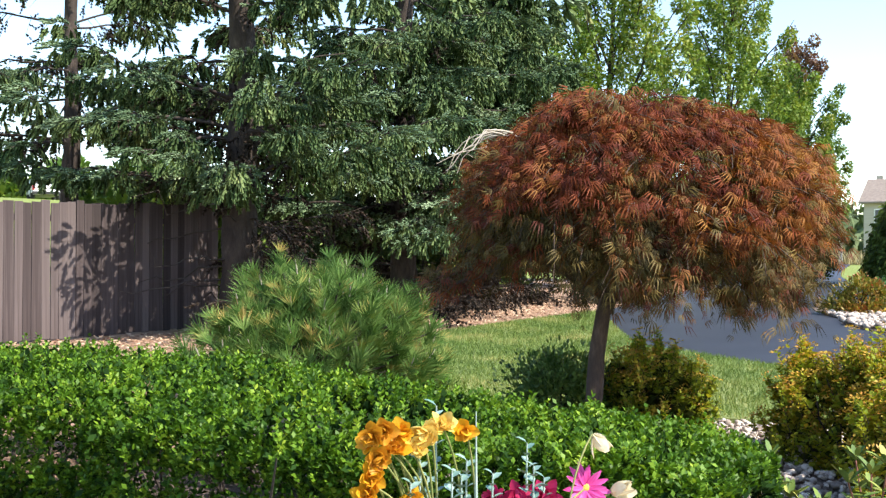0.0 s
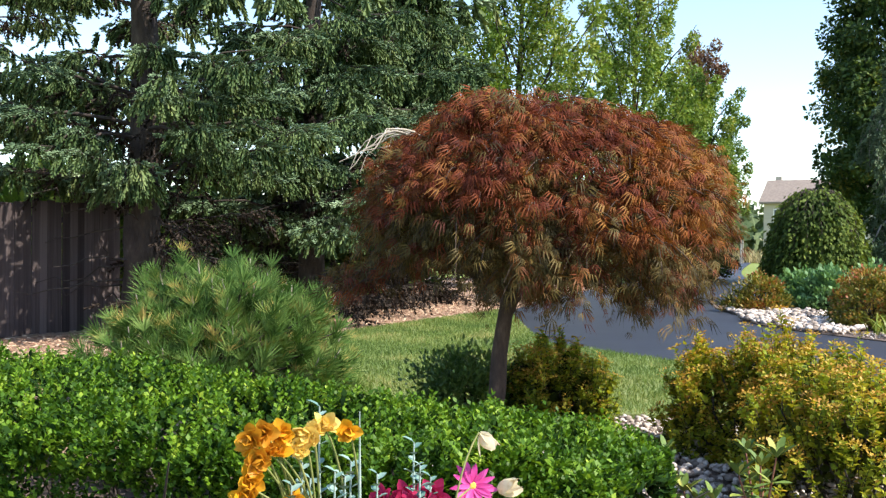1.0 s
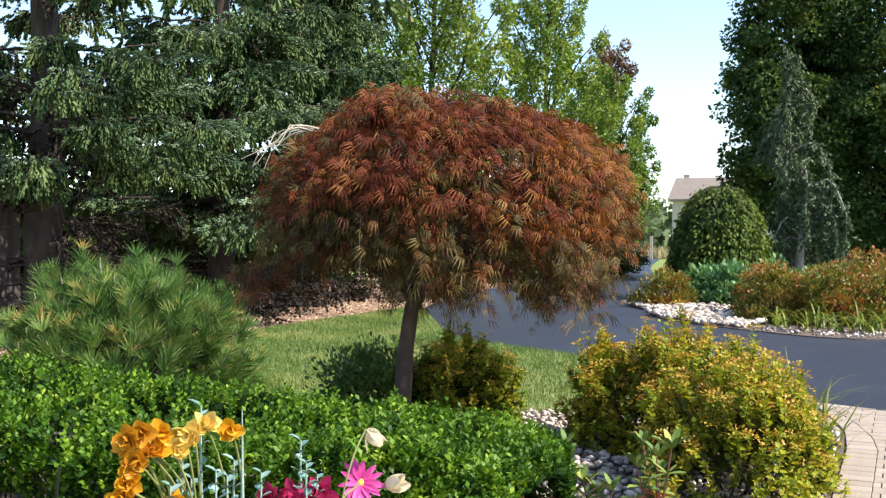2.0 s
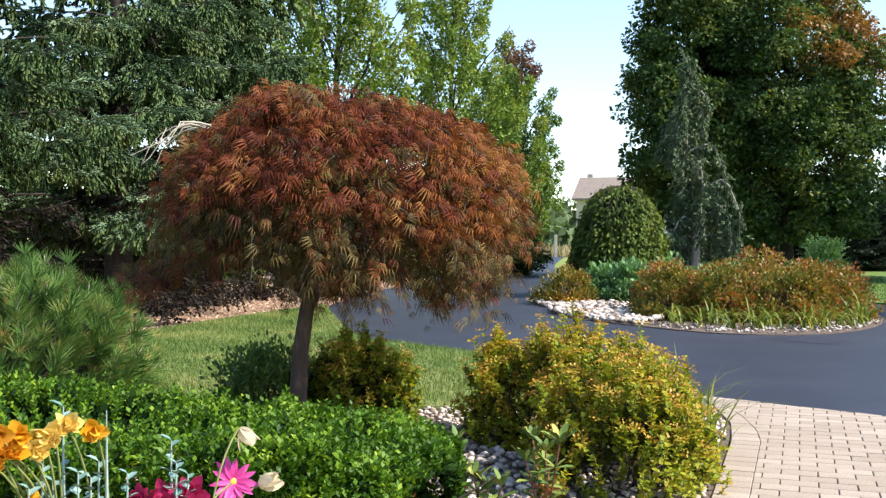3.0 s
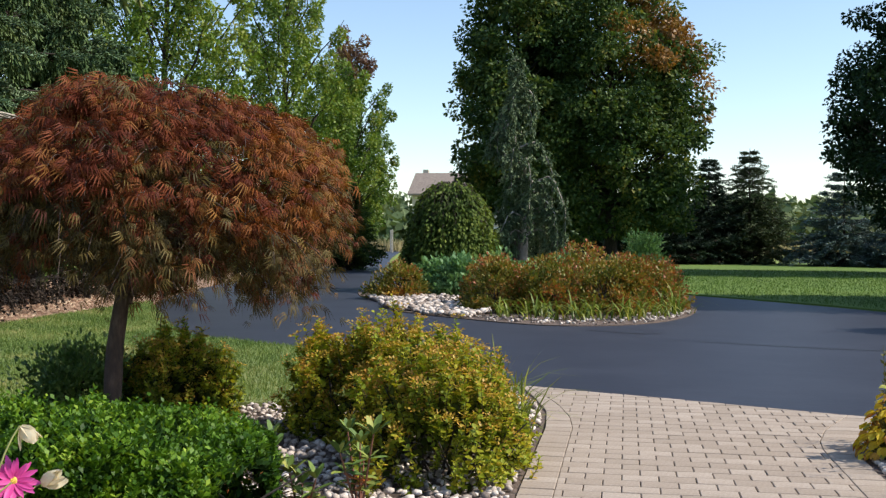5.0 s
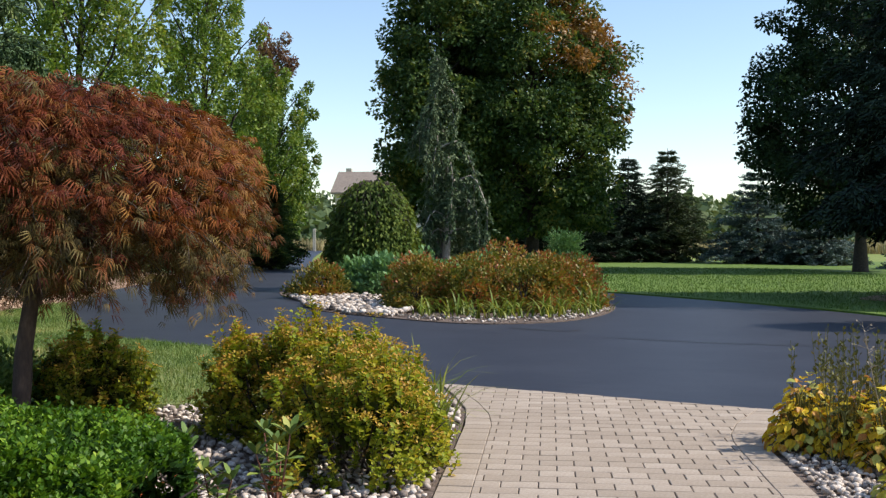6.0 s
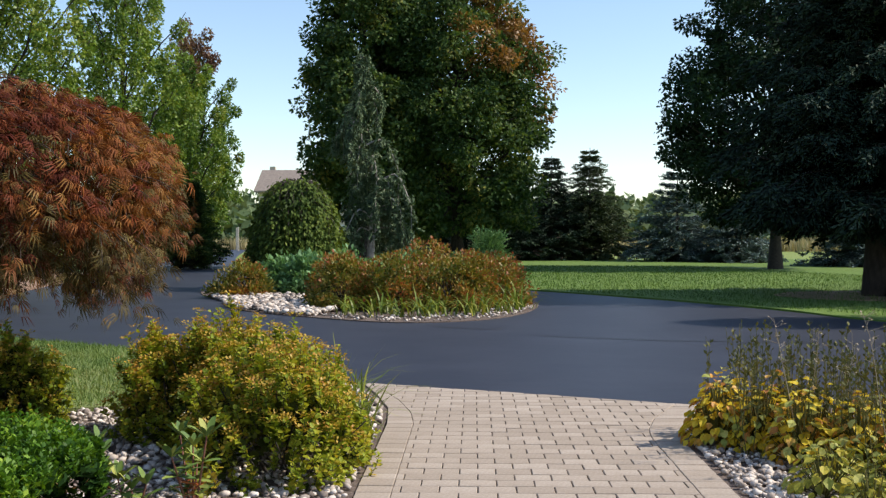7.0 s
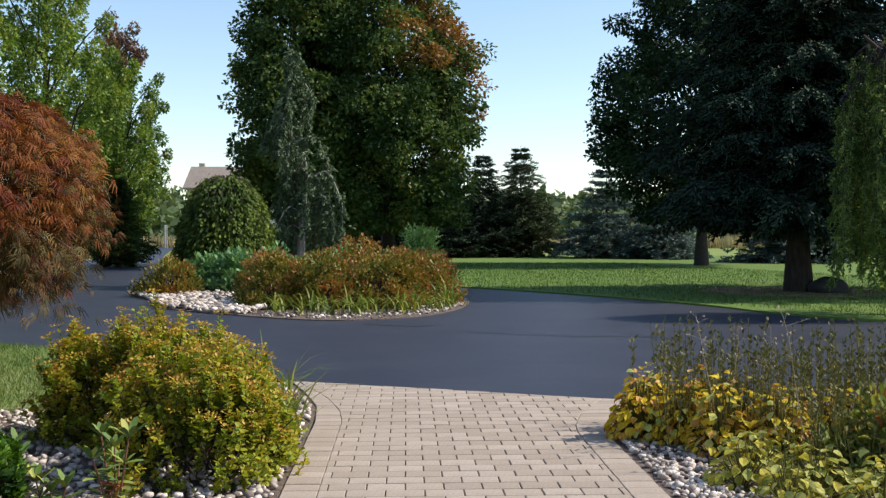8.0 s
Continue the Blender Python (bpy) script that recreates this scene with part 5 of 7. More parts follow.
# The first two are added to fill the black shade under the maples.
for k, (x, y, h, r, mat, label) in enumerate([
    (-1.6, 59.5, 5.0, 2.6, M_SPRUCE_DARK, "dark bushy spruce added to fill the shade under the large maples"), (-4.9, 58.5, 4.4, 2.3, M_SPRUCE_DARK, "dark bushy spruce added to fill the shade under the large maples"), (2.0, 58.5, 5.2, 2.5, M_SPRUCE_DARK, "dark bushy spruce at the lawn's far edge"), (4.5, 59.5, 6.0, 2.6, M_SPRUCE_DARK, "dark bushy spruce at the lawn's far edge"),
    (6.75, 60, 6.5, 2.8, M_SPRUCE_MID, "green brown bushy spruce at the lawn's far edge"), (11.2, 57, 5.5, 2.9, M_BLUE, "blue green spruce at the lawn's far edge"),
    (13.9, 55, 3.3, 2.2, M_BLUE, "small blue green spruce at the lawn's far edge"), (18.2, 48, 4.4, 2.7, M_BLUE, "dark blue green spruce behind the lawn tree"), (21.6, 52, 5.6, 3.0, M_BLUE, "blue green spruce at the lawn's far edge"), (25.8, 50, 6.0, 3.1, M_SPRUCE_DARK, "dark spruce at the lawn's far edge")]):
    blue = mat is M_BLUE
    conifer("spruce_tree", x, y, h, r, 0.15, label, mat, 0.12, 15 if blue else 22, 10 if blue else 8, 0.42, 110 + k, 0.16 if blue else 0.08, TWIG_FAR, 0.05 if blue else 0.2, 0.12 if blue else 0.25, power=0.95, spacing=0.29, fan=0.34, group="spruces at the far edge")
shrub("small_evergreen", 0.55, 35.5, (0.75, 0.75, 1.75), "small upright green evergreen on the lawn", (M_JUNIPER, M_JUNIPER), 2400, 0.2, 120, TWIG_FAR, 0.35, clumps=60)


def build_larch():
    rng = np.random.default_rng(131)
    grow = 1.17
    tree = thing("weeping_larch", 8.3, 17.6, 0.03, "weeping larch with long hanging green strands", "tree")
    wood, p, w = Soup(), [], []
    wood.add(*tube(np.array(smooth_line([(0.3, 0.2, -0.1), (0.25, 0.2, 1.5), (0.1, 0.1, 2.8), (-0.1, 0, 3.7), (-0.45, -0.1, 4.05)], 4)), np.linspace(0.1, 0.02, 17), 8))
    wood.verts[0] *= grow
    for k in range(135):
        a, r = rng.uniform(0, 6.283), rng.uniform(0.15, 0.95)
        e = np.array([0.15 + math.cos(a) * r, math.sin(a) * r, 4.0 - 1.1 * r**2 + rng.normal() * 0.1])
        drop = rng.uniform(0.55, 1.0) * (e[2] - 0.35)
        t = np.linspace(0, 1, 8)[:, None]
        h = e + np.array([math.cos(a) * 0.1, math.sin(a) * 0.1, 0]) * t - np.array([0, 0, 1]) * drop * t + rng.normal(size=(8, 3)) * 0.02
        q = np.array([0.0, 0.05, 3.75]) * (1 - t) + e * t + np.array([0, 0, 1]) * np.sin(t * 3.14) * 0.2
        wood.add(*tube(np.concatenate([q, h[1:]]) * grow, np.linspace(0.012, 0.003, 15), 3))
        n = int(24 * drop)
        tt = rng.uniform(0, 1, n)
        p.append(np.stack([np.interp(tt, t[:, 0], h[:, i]) for i in range(3)], -1) * grow)
        w.append(rng.normal(size=(n, 3)) * 0.4 + np.array([0, 0, -0.7]))
    wood.make("trunk", M_TWIG, tree, "", True)
    p, w = np.concatenate(p), np.concatenate(w)
    foliage("needle_cover", *scatter(TWIG_FAR, p, frames(w, rng.uniform(0, 6, len(p))), 0.15 * rng.uniform(0.8, 1.2, len(p))), M_LARCH, tree)


build_larch()


# grassy tufts beside the spirea, arching over the walk
rg = np.random.default_rng(141)
for x, y, n in ((-0.82, 7.5, 46), (-0.80, 7.1, 26), (-0.88, 7.85, 40), (-0.98, 8.2, 34)):
    clump = thing("grass_tuft", x, y, 0.0, "tuft of arching yellow green blades beside the spirea", "grass tuft", "grass tufts")
    blades(n, (0, 0, 0), 0.08, 0.76, 0.008, rg, 0.9).make("leafage", M_LILY, clump, kind="stuff")


# ------------------------------------------------------------ things of the front bed seen close by
def rhododendron(x, y, height, sprigs, seed):
    """A young shrub: a few red brown stems with whorls of long leaves."""
    rng = np.random.default_rng(seed)
    plant = thing("young_rhododendron", x, y, 0.0, "young rhododendron with whorls of long green and orange leaves", "shrub", "young rhododendrons")
    for k in range(sprigs):
        a, h = k * 2.4 + rng.uniform(0, 1), height * rng.uniform(0.55, 1.0)
        top = np.array([math.cos(a) * 0.11 * (k > 0), math.sin(a) * 0.11 * (k > 0), h])
        t = np.linspace(0, 1, 6)[:, None]
        p = top * t * (1, 1, 0) + np.array([0, 0, 1]) * h * t**0.9 + np.array([0, 0, -0.03]) * (1 - t)
        mesh_object("stem", *tube(p, np.linspace(0.008, 0.004, 6), 6), M_REDSTEM, plant, "", True)
        for level, n in ((1.0, 8), (0.72, 6), (0.45, 5)):
            for j in range(n):
                b = j / n * 6.283 + level * 3 + rng.uniform(-0.3, 0.3)
                base = top * (level, level, 0) + np.array([0, 0, h * level])
                way = np.array([[math.cos(b), math.sin(b), rng.uniform(0.5, 1.8) if level > 0.9 else rng.uniform(-0.2, 0.8)]])
                v, f = scatter(LONG_LEAF, base[None], frames(way, rng.normal(size=1) * 0.2), np.array([0.1 * rng.uniform(0.75, 1.2)]))
                mat = M_RUST if level < 0.5 and rng.uniform() < 0.45 else M_RHODO
                mesh_object("leaf", v, f, mat, plant, "rusty orange leaf" if mat is M_RUST else "")


LONG_LEAF = (np.array([(0, 0, 0), (0.10, 0.25, 0.03), (0.17, 0.6, 0.04), (0.1, 0.88, 0.01), (0, 1, -0.05), (-0.1, 0.88, 0.01), (-0.17, 0.6, 0.04), (-0.10, 0.25, 0.03)]), [np.array([(0, 1, 2, 3), (0, 3, 4, 5), (0, 5, 6, 7)])])
M_REDSTEM = rough_material("red_stem", [(0.3, (0.16, 0.05, 0.035)), (0.7, (0.26, 0.11, 0.06))], 20, 0.7)
M_RHODO = rough_material("rhododendron_leaf", [(0.3, (0.07, 0.13, 0.02)), (0.55, (0.15, 0.21, 0.03)), (0.75, (0.30, 0.30, 0.06))], 6, 0.7, by_object=0.5)
M_RUST = rough_material("rusty_leaf", [(0.3, (0.35, 0.09, 0.02)), (0.7, (0.52, 0.20, 0.05))], 6, 0.5, by_object=0.4)
for k, (x, y, h, n) in enumerate([(-1.80, 5.40, 0.50, 4), (-1.36, 5.50, 0.50, 5), (-1.62, 5.35, 0.28, 3), (-2.1, 5.62, 0.30, 3)]):
    rhododendron(x, y, h, n, 200 + k)


# ------------------------------------------------------------ planter with cut flowers
def petal_mesh(name, length, width, cup, mat, rows=5):
    """One petal: a cupped strip with a rounded tip, y outward."""
    t = np.linspace(0, 1, rows)
    w = width * np.sin(np.clip(t * 0.86 + 0.12, 0, 1) * np.pi) ** 0.7
    v, f = [], []
    for k in range(rows):
        for s in (-1, 0, 1):
            v.append((s * w[k] / 2, t[k] * length, cup * (t[k] ** 2) * length + abs(s) * 0.18 * w[k]))
    for k in range(rows - 1):
        for s in (0, 1):
            f.append((3 * k + s, 3 * k + s + 1, 3 * k + s + 4, 3 * k + s + 3))
    me = bpy.data.meshes.new(name)
    me.from_pydata(v, [], f)
    me.polygons.foreach_set("use_smooth", np.ones(len(f), bool))
    me.materials.append(mat)
    return me


def bloom(name, label, centre, facing, petals, rings, heart_mat, heart_r, stem_base, stem_mat, group, rng, ragged=7):
    """A flower on a stem: rings of (count, tilt in degrees, scale) of shared petals round a heart."""
    f = thing(name, *stem_base, label, "flower", group)
    c = Vector(centre) - Vector(stem_base)
    t = np.linspace(0, 1, 9)[:, None]
    mid = np.array([c.x * 0.15, c.y * 0.15, c.z * 0.75])
    p = (1 - t) ** 2 * 0 + 2 * t * (1 - t) * mid + t**2 * np.array(c)
    mesh_object("stem", *tube(p, np.linspace(0.0026, 0.0022, 9), 6), stem_mat, f, "", True)
    turn = Vector(facing).to_track_quat("Z", "Y").to_matrix().to_4x4()
    base = Matrix.Translation(c) @ turn
    for count, tilt, scale in rings:
        for k in range(count):
            me = petals[rng.integers(len(petals))]
            o = new("petal", me)
            o.parent = f
            a = k / count * 360 + tilt * 1.7 + rng.uniform(-1, 1) * ragged
            o.matrix_local = base @ pose(0, 0, 0.002 * rng.uniform(0, 2), 0, 0, a) @ pose(0, heart_r * 0.5, 0, tilt + rng.uniform(-1, 1) * ragged * 1.3, rng.uniform(-1, 1) * ragged * 1.3, 0) @ Matrix.Scale(scale * rng.uniform(0.88, 1.12), 4)
    if heart_mat:
        bm = bmesh.new()
        bmesh.ops.create_icosphere(bm, subdivisions=2, radius=heart_r, matrix=base @ Matrix.Diagonal((1, 1, 0.55, 1)))
        part("heart", bm, heart_mat, f, "yellow flower heart", True)
    return f


def petal_material(name, a, b, see=0.35):
    m, n, l, p = node_material(name)
    fac = texture(n, l, 60, 3, 0.6, (1, 0.25, 1))
    col = ramp(n, l, fac, [(0.3, a), (0.7, b)])
    l.new(col, p.inputs["Base Color"])
    p.inputs["Roughness"].default_value = 0.55
    tr = n.new("ShaderNodeBsdfTranslucent")
    l.new(col, tr.inputs["Color"])
    mx = n.new("ShaderNodeMixShader")
    mx.inputs[0].default_value = see
    l.new(p.outputs[0], mx.inputs[1])
    l.new(tr.outputs[0], mx.inputs[2])
    l.new(mx.outputs[0], n["Material Output"].inputs["Surface"])
    return m


def build_planter():
    rng = np.random.default_rng(301)
    px, py = -1.46, 2.22
    pot = thing("planter", px, py, 0.0, "tall round clay planter filled with soil", "planter")
    prof = [(0.0, 0.0), (0.20, 0.0), (0.23, 0.06), (0.25, 0.5), (0.28, 0.66), (0.31, 0.68), (0.31, 0.73), (0.275, 0.73), (0.265, 0.69), (0.0, 0.685)]
    sides = 32
    v = [(r * math.cos(k / sides * 6.2832), r * math.sin(k / sides * 6.2832), z) for r, z in prof for k in range(sides)]
    f = [(i * sides + k, i * sides + (k + 1) % sides, (i + 1) * sides + (k + 1) % sides, (i + 1) * sides + k) for i in range(len(prof) - 1) for k in range(sides)]
    mesh_object("body", np.array(v), [np.array(f)], rough_material("clay", [(0.3, (0.30, 0.15, 0.09)), (0.7, (0.42, 0.23, 0.15))], 12, 0.85, [(50, 0.3, 0.004)]), pot, "", True)
    soil = 0.69
    gold = petal_material("gold_petal", (0.70, 0.31, 0.01), (0.86, 0.50, 0.025))
    amber = petal_material("amber_petal", (0.50, 0.20, 0.012), (0.74, 0.39, 0.025))
    cream = petal_material("cream_petal", (0.74, 0.62, 0.40), (0.86, 0.80, 0.62))
    pale = petal_material("pale_gold_petal", (0.76, 0.52, 0.09), (0.86, 0.68, 0.24))
    pink = petal_material("pink_petal", (0.62, 0.03, 0.26), (0.86, 0.14, 0.48))
    magenta = petal_material("magenta_petal", (0.35, 0.01, 0.06), (0.55, 0.02, 0.13))
    green = rough_material("flower_stem", [(0.3, (0.12, 0.16, 0.04)), (0.7, (0.26, 0.25, 0.08))], 30, 0.6)
    grey = rough_material("grey_stem", [(0.3, (0.22, 0.30, 0.27)), (0.7, (0.40, 0.48, 0.44))], 30, 0.7)
    heart = rough_material("flower_heart", [(0.3, (0.55, 0.33, 0.04)), (0.7, (0.85, 0.62, 0.12))], 150, 0.9, [(300, 0.8, 0.003)])
    ruffle = {m.name: [petal_mesh("petal", 0.027, 0.025, c, m) for c in (0.25, 0.5, 0.05)] for m in (gold, amber, cream, pale)}
    daisy = [petal_mesh("petal", 0.05, 0.015, c, pink) for c in (0.02, -0.12, 0.12)]
    dark = [petal_mesh("petal", 0.04, 0.026, c, magenta) for c in (0.1, 0.3)]
    bud = [petal_mesh("petal", 0.046, 0.034, c, cream) for c in (0.5, 0.65)]
    full = [(6, 12, 1.0), (6, 38, 0.9), (5, 62, 0.75)]

    def foot(c, k):
        return (px + (c[0] - px) * 0.5 + rng.normal() * 0.03, py + (c[1] - py) * 0.5 + rng.normal() * 0.03, soil)

    view = np.array([0.55, -0.8, 0.3])
    for k, (c, kind) in enumerate([((-1.54, 1.93, 1.09), "amber_petal"), ((-1.535, 1.94, 1.045), "amber_petal"), ((-1.55, 1.985, 1.08), "gold_petal"), ((-1.525, 2.0, 1.085), "gold_petal"), ((-1.535, 1.97, 1.055), "amber_petal"),
                                   ((-1.515, 2.03, 1.06), "pale_gold_petal"), ((-1.50, 2.07, 1.075), "pale_gold_petal"), ((-1.49, 2.09, 1.09), "pale_gold_petal"), ((-1.475, 2.155, 1.075), "gold_petal"),
                                   ((-1.545, 1.93, 1.01), "gold_petal"), ((-1.55, 1.925, 0.975), "gold_petal"), ((-1.515, 2.01, 0.955), "gold_petal"), ((-1.56, 1.955, 1.065), "gold_petal"), ((-1.53, 1.955, 1.095), "amber_petal"), ((-1.525, 1.99, 1.05), "gold_petal"), ((-1.50, 2.05, 1.05), "pale_gold_petal"), ((-1.54, 1.935, 0.99), "amber_petal"), ((-1.505, 2.045, 1.09), "pale_gold_petal")]):
        d = view + rng.normal(size=3) * 0.45
        bloom("marigold", {"amber_petal": "amber brown fading ruffled flower", "gold_petal": "golden orange ruffled flower", "pale_gold_petal": "pale yellow ruffled flower"}[kind] + " in the planter", c, d, ruffle[kind], full, None, 0.006, foot(c, k), green, "marigolds", rng, 22)
    bloom("daisy", "bright pink daisy with a yellow heart in the planter", (-1.385, 2.53, 0.895), (0.6, -0.75, 0.35), daisy, [(13, 6, 1.0), (11, 20, 0.85)], heart, 0.011, foot((-1.4, 2.5), 0), green, "daisies", rng)
    for c in ((-1.455, 2.46, 0.875), (-1.43, 2.44, 0.85), (-1.48, 2.40, 0.86), (-1.53, 2.48, 0.86), (-1.58, 2.46, 0.85), (-1.50, 2.52, 0.85)):
        bloom("magenta_flower", "deep magenta ruffled flower in the planter", c, view + rng.normal(size=3) * 0.3, dark, full, None, 0.008, foot(c, 0), green, "magenta flowers", rng)
    for c, d in (((-1.37, 2.53, 1.02), (0.55, 0.15, -0.55)), ((-1.335, 2.56, 0.885), (0.7, 0.1, 0.25))):
        bloom("white_flower", "creamy white nodding flower bud on a long stem", c, d, bud, [(4, 38, 1.0), (3, 62, 0.9)], None, 0.008, foot(c, 0), green, "white flowers", rng, 12)
    # grey green sprigs
    leaf_grey = rough_material("grey_leaf", [(0.3, (0.10, 0.20, 0.17)), (0.7, (0.24, 0.36, 0.31))], 20, 0.7, by_object=0.4)
    for k, (x, y, z) in enumerate([(-1.53, 2.13, 1.12), (-1.49, 2.44, 1.0), (-1.50, 2.2, 1.0), (-1.48, 2.15, 0.98), (-1.44, 2.43, 0.93), (-1.53, 2.1, 0.98), (-1.52, 2.06, 1.02), (-1.47, 2.1, 1.0), (-1.5, 2.0, 0.99), (-1.46, 2.24, 0.97), (-1.45, 2.4, 0.96)]):
        sprig = thing("grey_sprig", x, y, soil, "grey green leafy sprig in the planter", "sprig", "grey sprigs")
        h = z - soil
        p = np.array([(0, 0, 0), (0.004, 0.002, h * 0.4), (-0.003, 0.004, h * 0.75), (0, 0, h)])
        mesh_object("stem", *tube(p, (0.003, 0.0028, 0.0024, 0.0015), 6), grey, sprig, "", True)
        for j in range(13):
            b = j * 2.4
            s = 0.45 + 0.55 * j / 12
            v, f = scatter(BROAD, np.array([[0, 0, h * s]]), frames(np.array([[math.cos(b), math.sin(b), 0.6]]), np.zeros(1)), np.array([0.028 * rng.uniform(0.7, 1.1)]))
            mesh_object("leaf", v, f, leaf_grey, sprig)
    blade = thing("upright_grass", -1.46, 2.17, soil, "upright grey green blade in the planter", "leaf blade")
    mesh_object("blade", *tube(np.array([(0, 0, 0), (0.003, 0, 0.2), (0.0, 0.002, 0.42)]), (0.005, 0.0045, 0.001), 5), grey, blade)


build_planter()


# ------------------------------------------------------------ bed beside the walk: hostas, golden leaves, seed stalks
HOSTA_LEAF = (np.array([(0, 0, 0), (0.2, 0.12, 0.06), (0.36, 0.42, 0.10), (0.25, 0.75, 0.05), (0, 1, -0.1), (-0.25, 0.75, 0.05), (-0.36, 0.42, 0.10), (-0.2, 0.12, 0.06), (0, 0.45, 0.0)]),
              [np.array([(0, 1, 2, 8), (8, 2, 3, 4), (8, 4, 5, 6), (0, 8, 6, 7)])])


def hosta(x, y, r, n, mats, label, seed, size=0.08, name="hosta", group="hostas", tall=0.28):
    rng = np.random.default_rng(seed)
    plant = thing(name, x, y, 0.0, label, "plant", group)
    shapes = []
    for m in mats:
        for k in range(2):
            v = HOSTA_LEAF[0].copy()
            v[:, 2] += rng.normal(size=9) * 0.06
            me = bpy.data.meshes.new("leaf")
            me.from_pydata(v.tolist(), [], HOSTA_LEAF[1][0].tolist())
            me.materials.append(m)
            shapes.append(me)
    for k in range(n):
        a, s = k * 2.4, math.sqrt((k + 0.5) / n)
        o = new("leaf", shapes[rng.integers(len(shapes))])
        o.parent = plant
        z = tall * (1.05 - 0.85 * s**1.6) * rng.uniform(0.45, 1.1)
        m = frames(np.array([[math.cos(a), math.sin(a), rng.uniform(-0.1, 0.5) - 1.25 * s]]), rng.normal(size=1) * 0.3)[0]
        o.matrix_local = Matrix.LocRotScale((math.cos(a) * r * s * 0.72, math.sin(a) * r * s * 0.72, z), Matrix(m.tolist()).to_quaternion(), Vector((1, 1, 1)) * size * rng.uniform(0.75, 1.2))
    stalks = Soup()
    for k in range(0, n, 2):
        a, s = k * 2.4, math.sqrt((k + 0.5) / n)
        e = np.array([math.cos(a) * r * s * 0.72, math.sin(a) * r * s * 0.72, tall * (1.0 - 0.85 * s**1.6)])
        stalks.add(*tube(np.linspace((0, 0, -0.01), e, 3), (0.004, 0.004, 0.003), 4))
    stalks.make("leaf_stalk", M_STALK, plant, kind="stuff")


M_HOSTA_O = rough_material("hosta_leaf", [(0.3, (0.20, 0.20, 0.018)), (0.5, (0.38, 0.35, 0.03)), (0.75, (0.58, 0.47, 0.05))], 5, 0.65, by_object=0.6, see=0.35)
M_HOSTA_P = rough_material("pale_hosta_leaf", [(0.3, (0.33, 0.35, 0.06)), (0.7, (0.56, 0.52, 0.13))], 5, 0.65, by_object=0.5, see=0.3)
M_AMBER_O = rough_material("amber_leaf", [(0.3, (0.45, 0.17, 0.025)), (0.55, (0.64, 0.31, 0.04)), (0.8, (0.72, 0.44, 0.09))], 5, 0.5, by_object=0.5, see=0.3)
M_GOLD_O = rough_material("golden_leaf", [(0.3, (0.62, 0.40, 0.015)), (0.55, (0.86, 0.62, 0.025)), (0.8, (0.88, 0.72, 0.08))], 5, 0.65, by_object=0.5, see=0.45)
for k, (x, y, r, n) in enumerate([(1.98, 6.15, 0.28, 40), (2.3, 5.9, 0.32, 52), (2.62, 5.7, 0.32, 52), (2.45, 5.45, 0.3, 46), (2.9, 5.6, 0.32, 46), (2.15, 6.45, 0.28, 40), (2.08, 5.72, 0.24, 34), (2.7, 6.05, 0.32, 44), (2.45, 6.3, 0.3, 40)]):
    hosta(x, y, r, int(n * 2.1), (M_HOSTA_O, M_HOSTA_O, M_HOSTA_P), "yellow green hosta with cream leaf edges over stones", 320 + k, 0.068)
for k, (x, y, r, n) in enumerate([(1.70, 7.5, 0.3, 50), (1.98, 7.35, 0.32, 50), (2.28, 7.2, 0.34, 50), (2.6, 7.05, 0.34, 46), (1.86, 7.8, 0.32, 44), (2.2, 7.6, 0.34, 44), (2.9, 6.95, 0.32, 40), (2.45, 6.85, 0.3, 40), (2.1, 6.95, 0.28, 36)]):
    hosta(x, y, r, int(n * 5.4), (M_GOLD_O, M_GOLD_O, M_AMBER_O, M_GOLD_O, M_HOSTA_P), "golden yellow autumn hosta fading to orange", 340 + k, 0.068, "golden_hosta", "golden hostas", 0.46)



def stalk_plant(x, y, n, height, seed):
    """Upright dry seed spikes of a spent perennial."""
    rng = np.random.default_rng(seed)
    plant = thing("seed_stalks", x, y, 0.0, "upright spent perennial with dark seed spikes", "plant", "spent perennials")
    green, pods = Soup(), Soup()
    for _ in range(n):
        b = np.array([rng.normal() * 0.12, rng.normal() * 0.12, -0.01])
        h = height * rng.uniform(0.65, 1.08)
        e = b + np.array([rng.normal() * 0.06, rng.normal() * 0.06, h])
        p = np.linspace(b, e, 4)
        green.add(*tube(p, (0.0035, 0.003, 0.0025, 0.0015), 4))
        k = 12
        t = rng.uniform(0.62, 1.0, k)
        q = b + (e - b) * t[:, None]
        w = np.stack([np.cos(np.arange(k) * 2.4), np.sin(np.arange(k) * 2.4), np.full(k, 1.1)], -1)
        pods.add(*scatter(OVAL, q, frames(w, rng.uniform(0, 6, k)), 0.034 * rng.uniform(0.7, 1.2, k)))
        t = rng.uniform(0.05, 0.55, 5)
        q = b + (e - b) * t[:, None]
        w = np.stack([np.cos(np.arange(5) * 2.4), np.sin(np.arange(5) * 2.4), np.full(5, 0.7)], -1)
        pods.add(*scatter(SLIM, q, frames(w, rng.uniform(0, 6, 5)), 0.06 * rng.uniform(0.7, 1.2, 5)))
    green.make("stalk", M_STALK, plant, kind="stuff")
    pods.make("seed_growth", M_STALK, plant, kind="stuff")


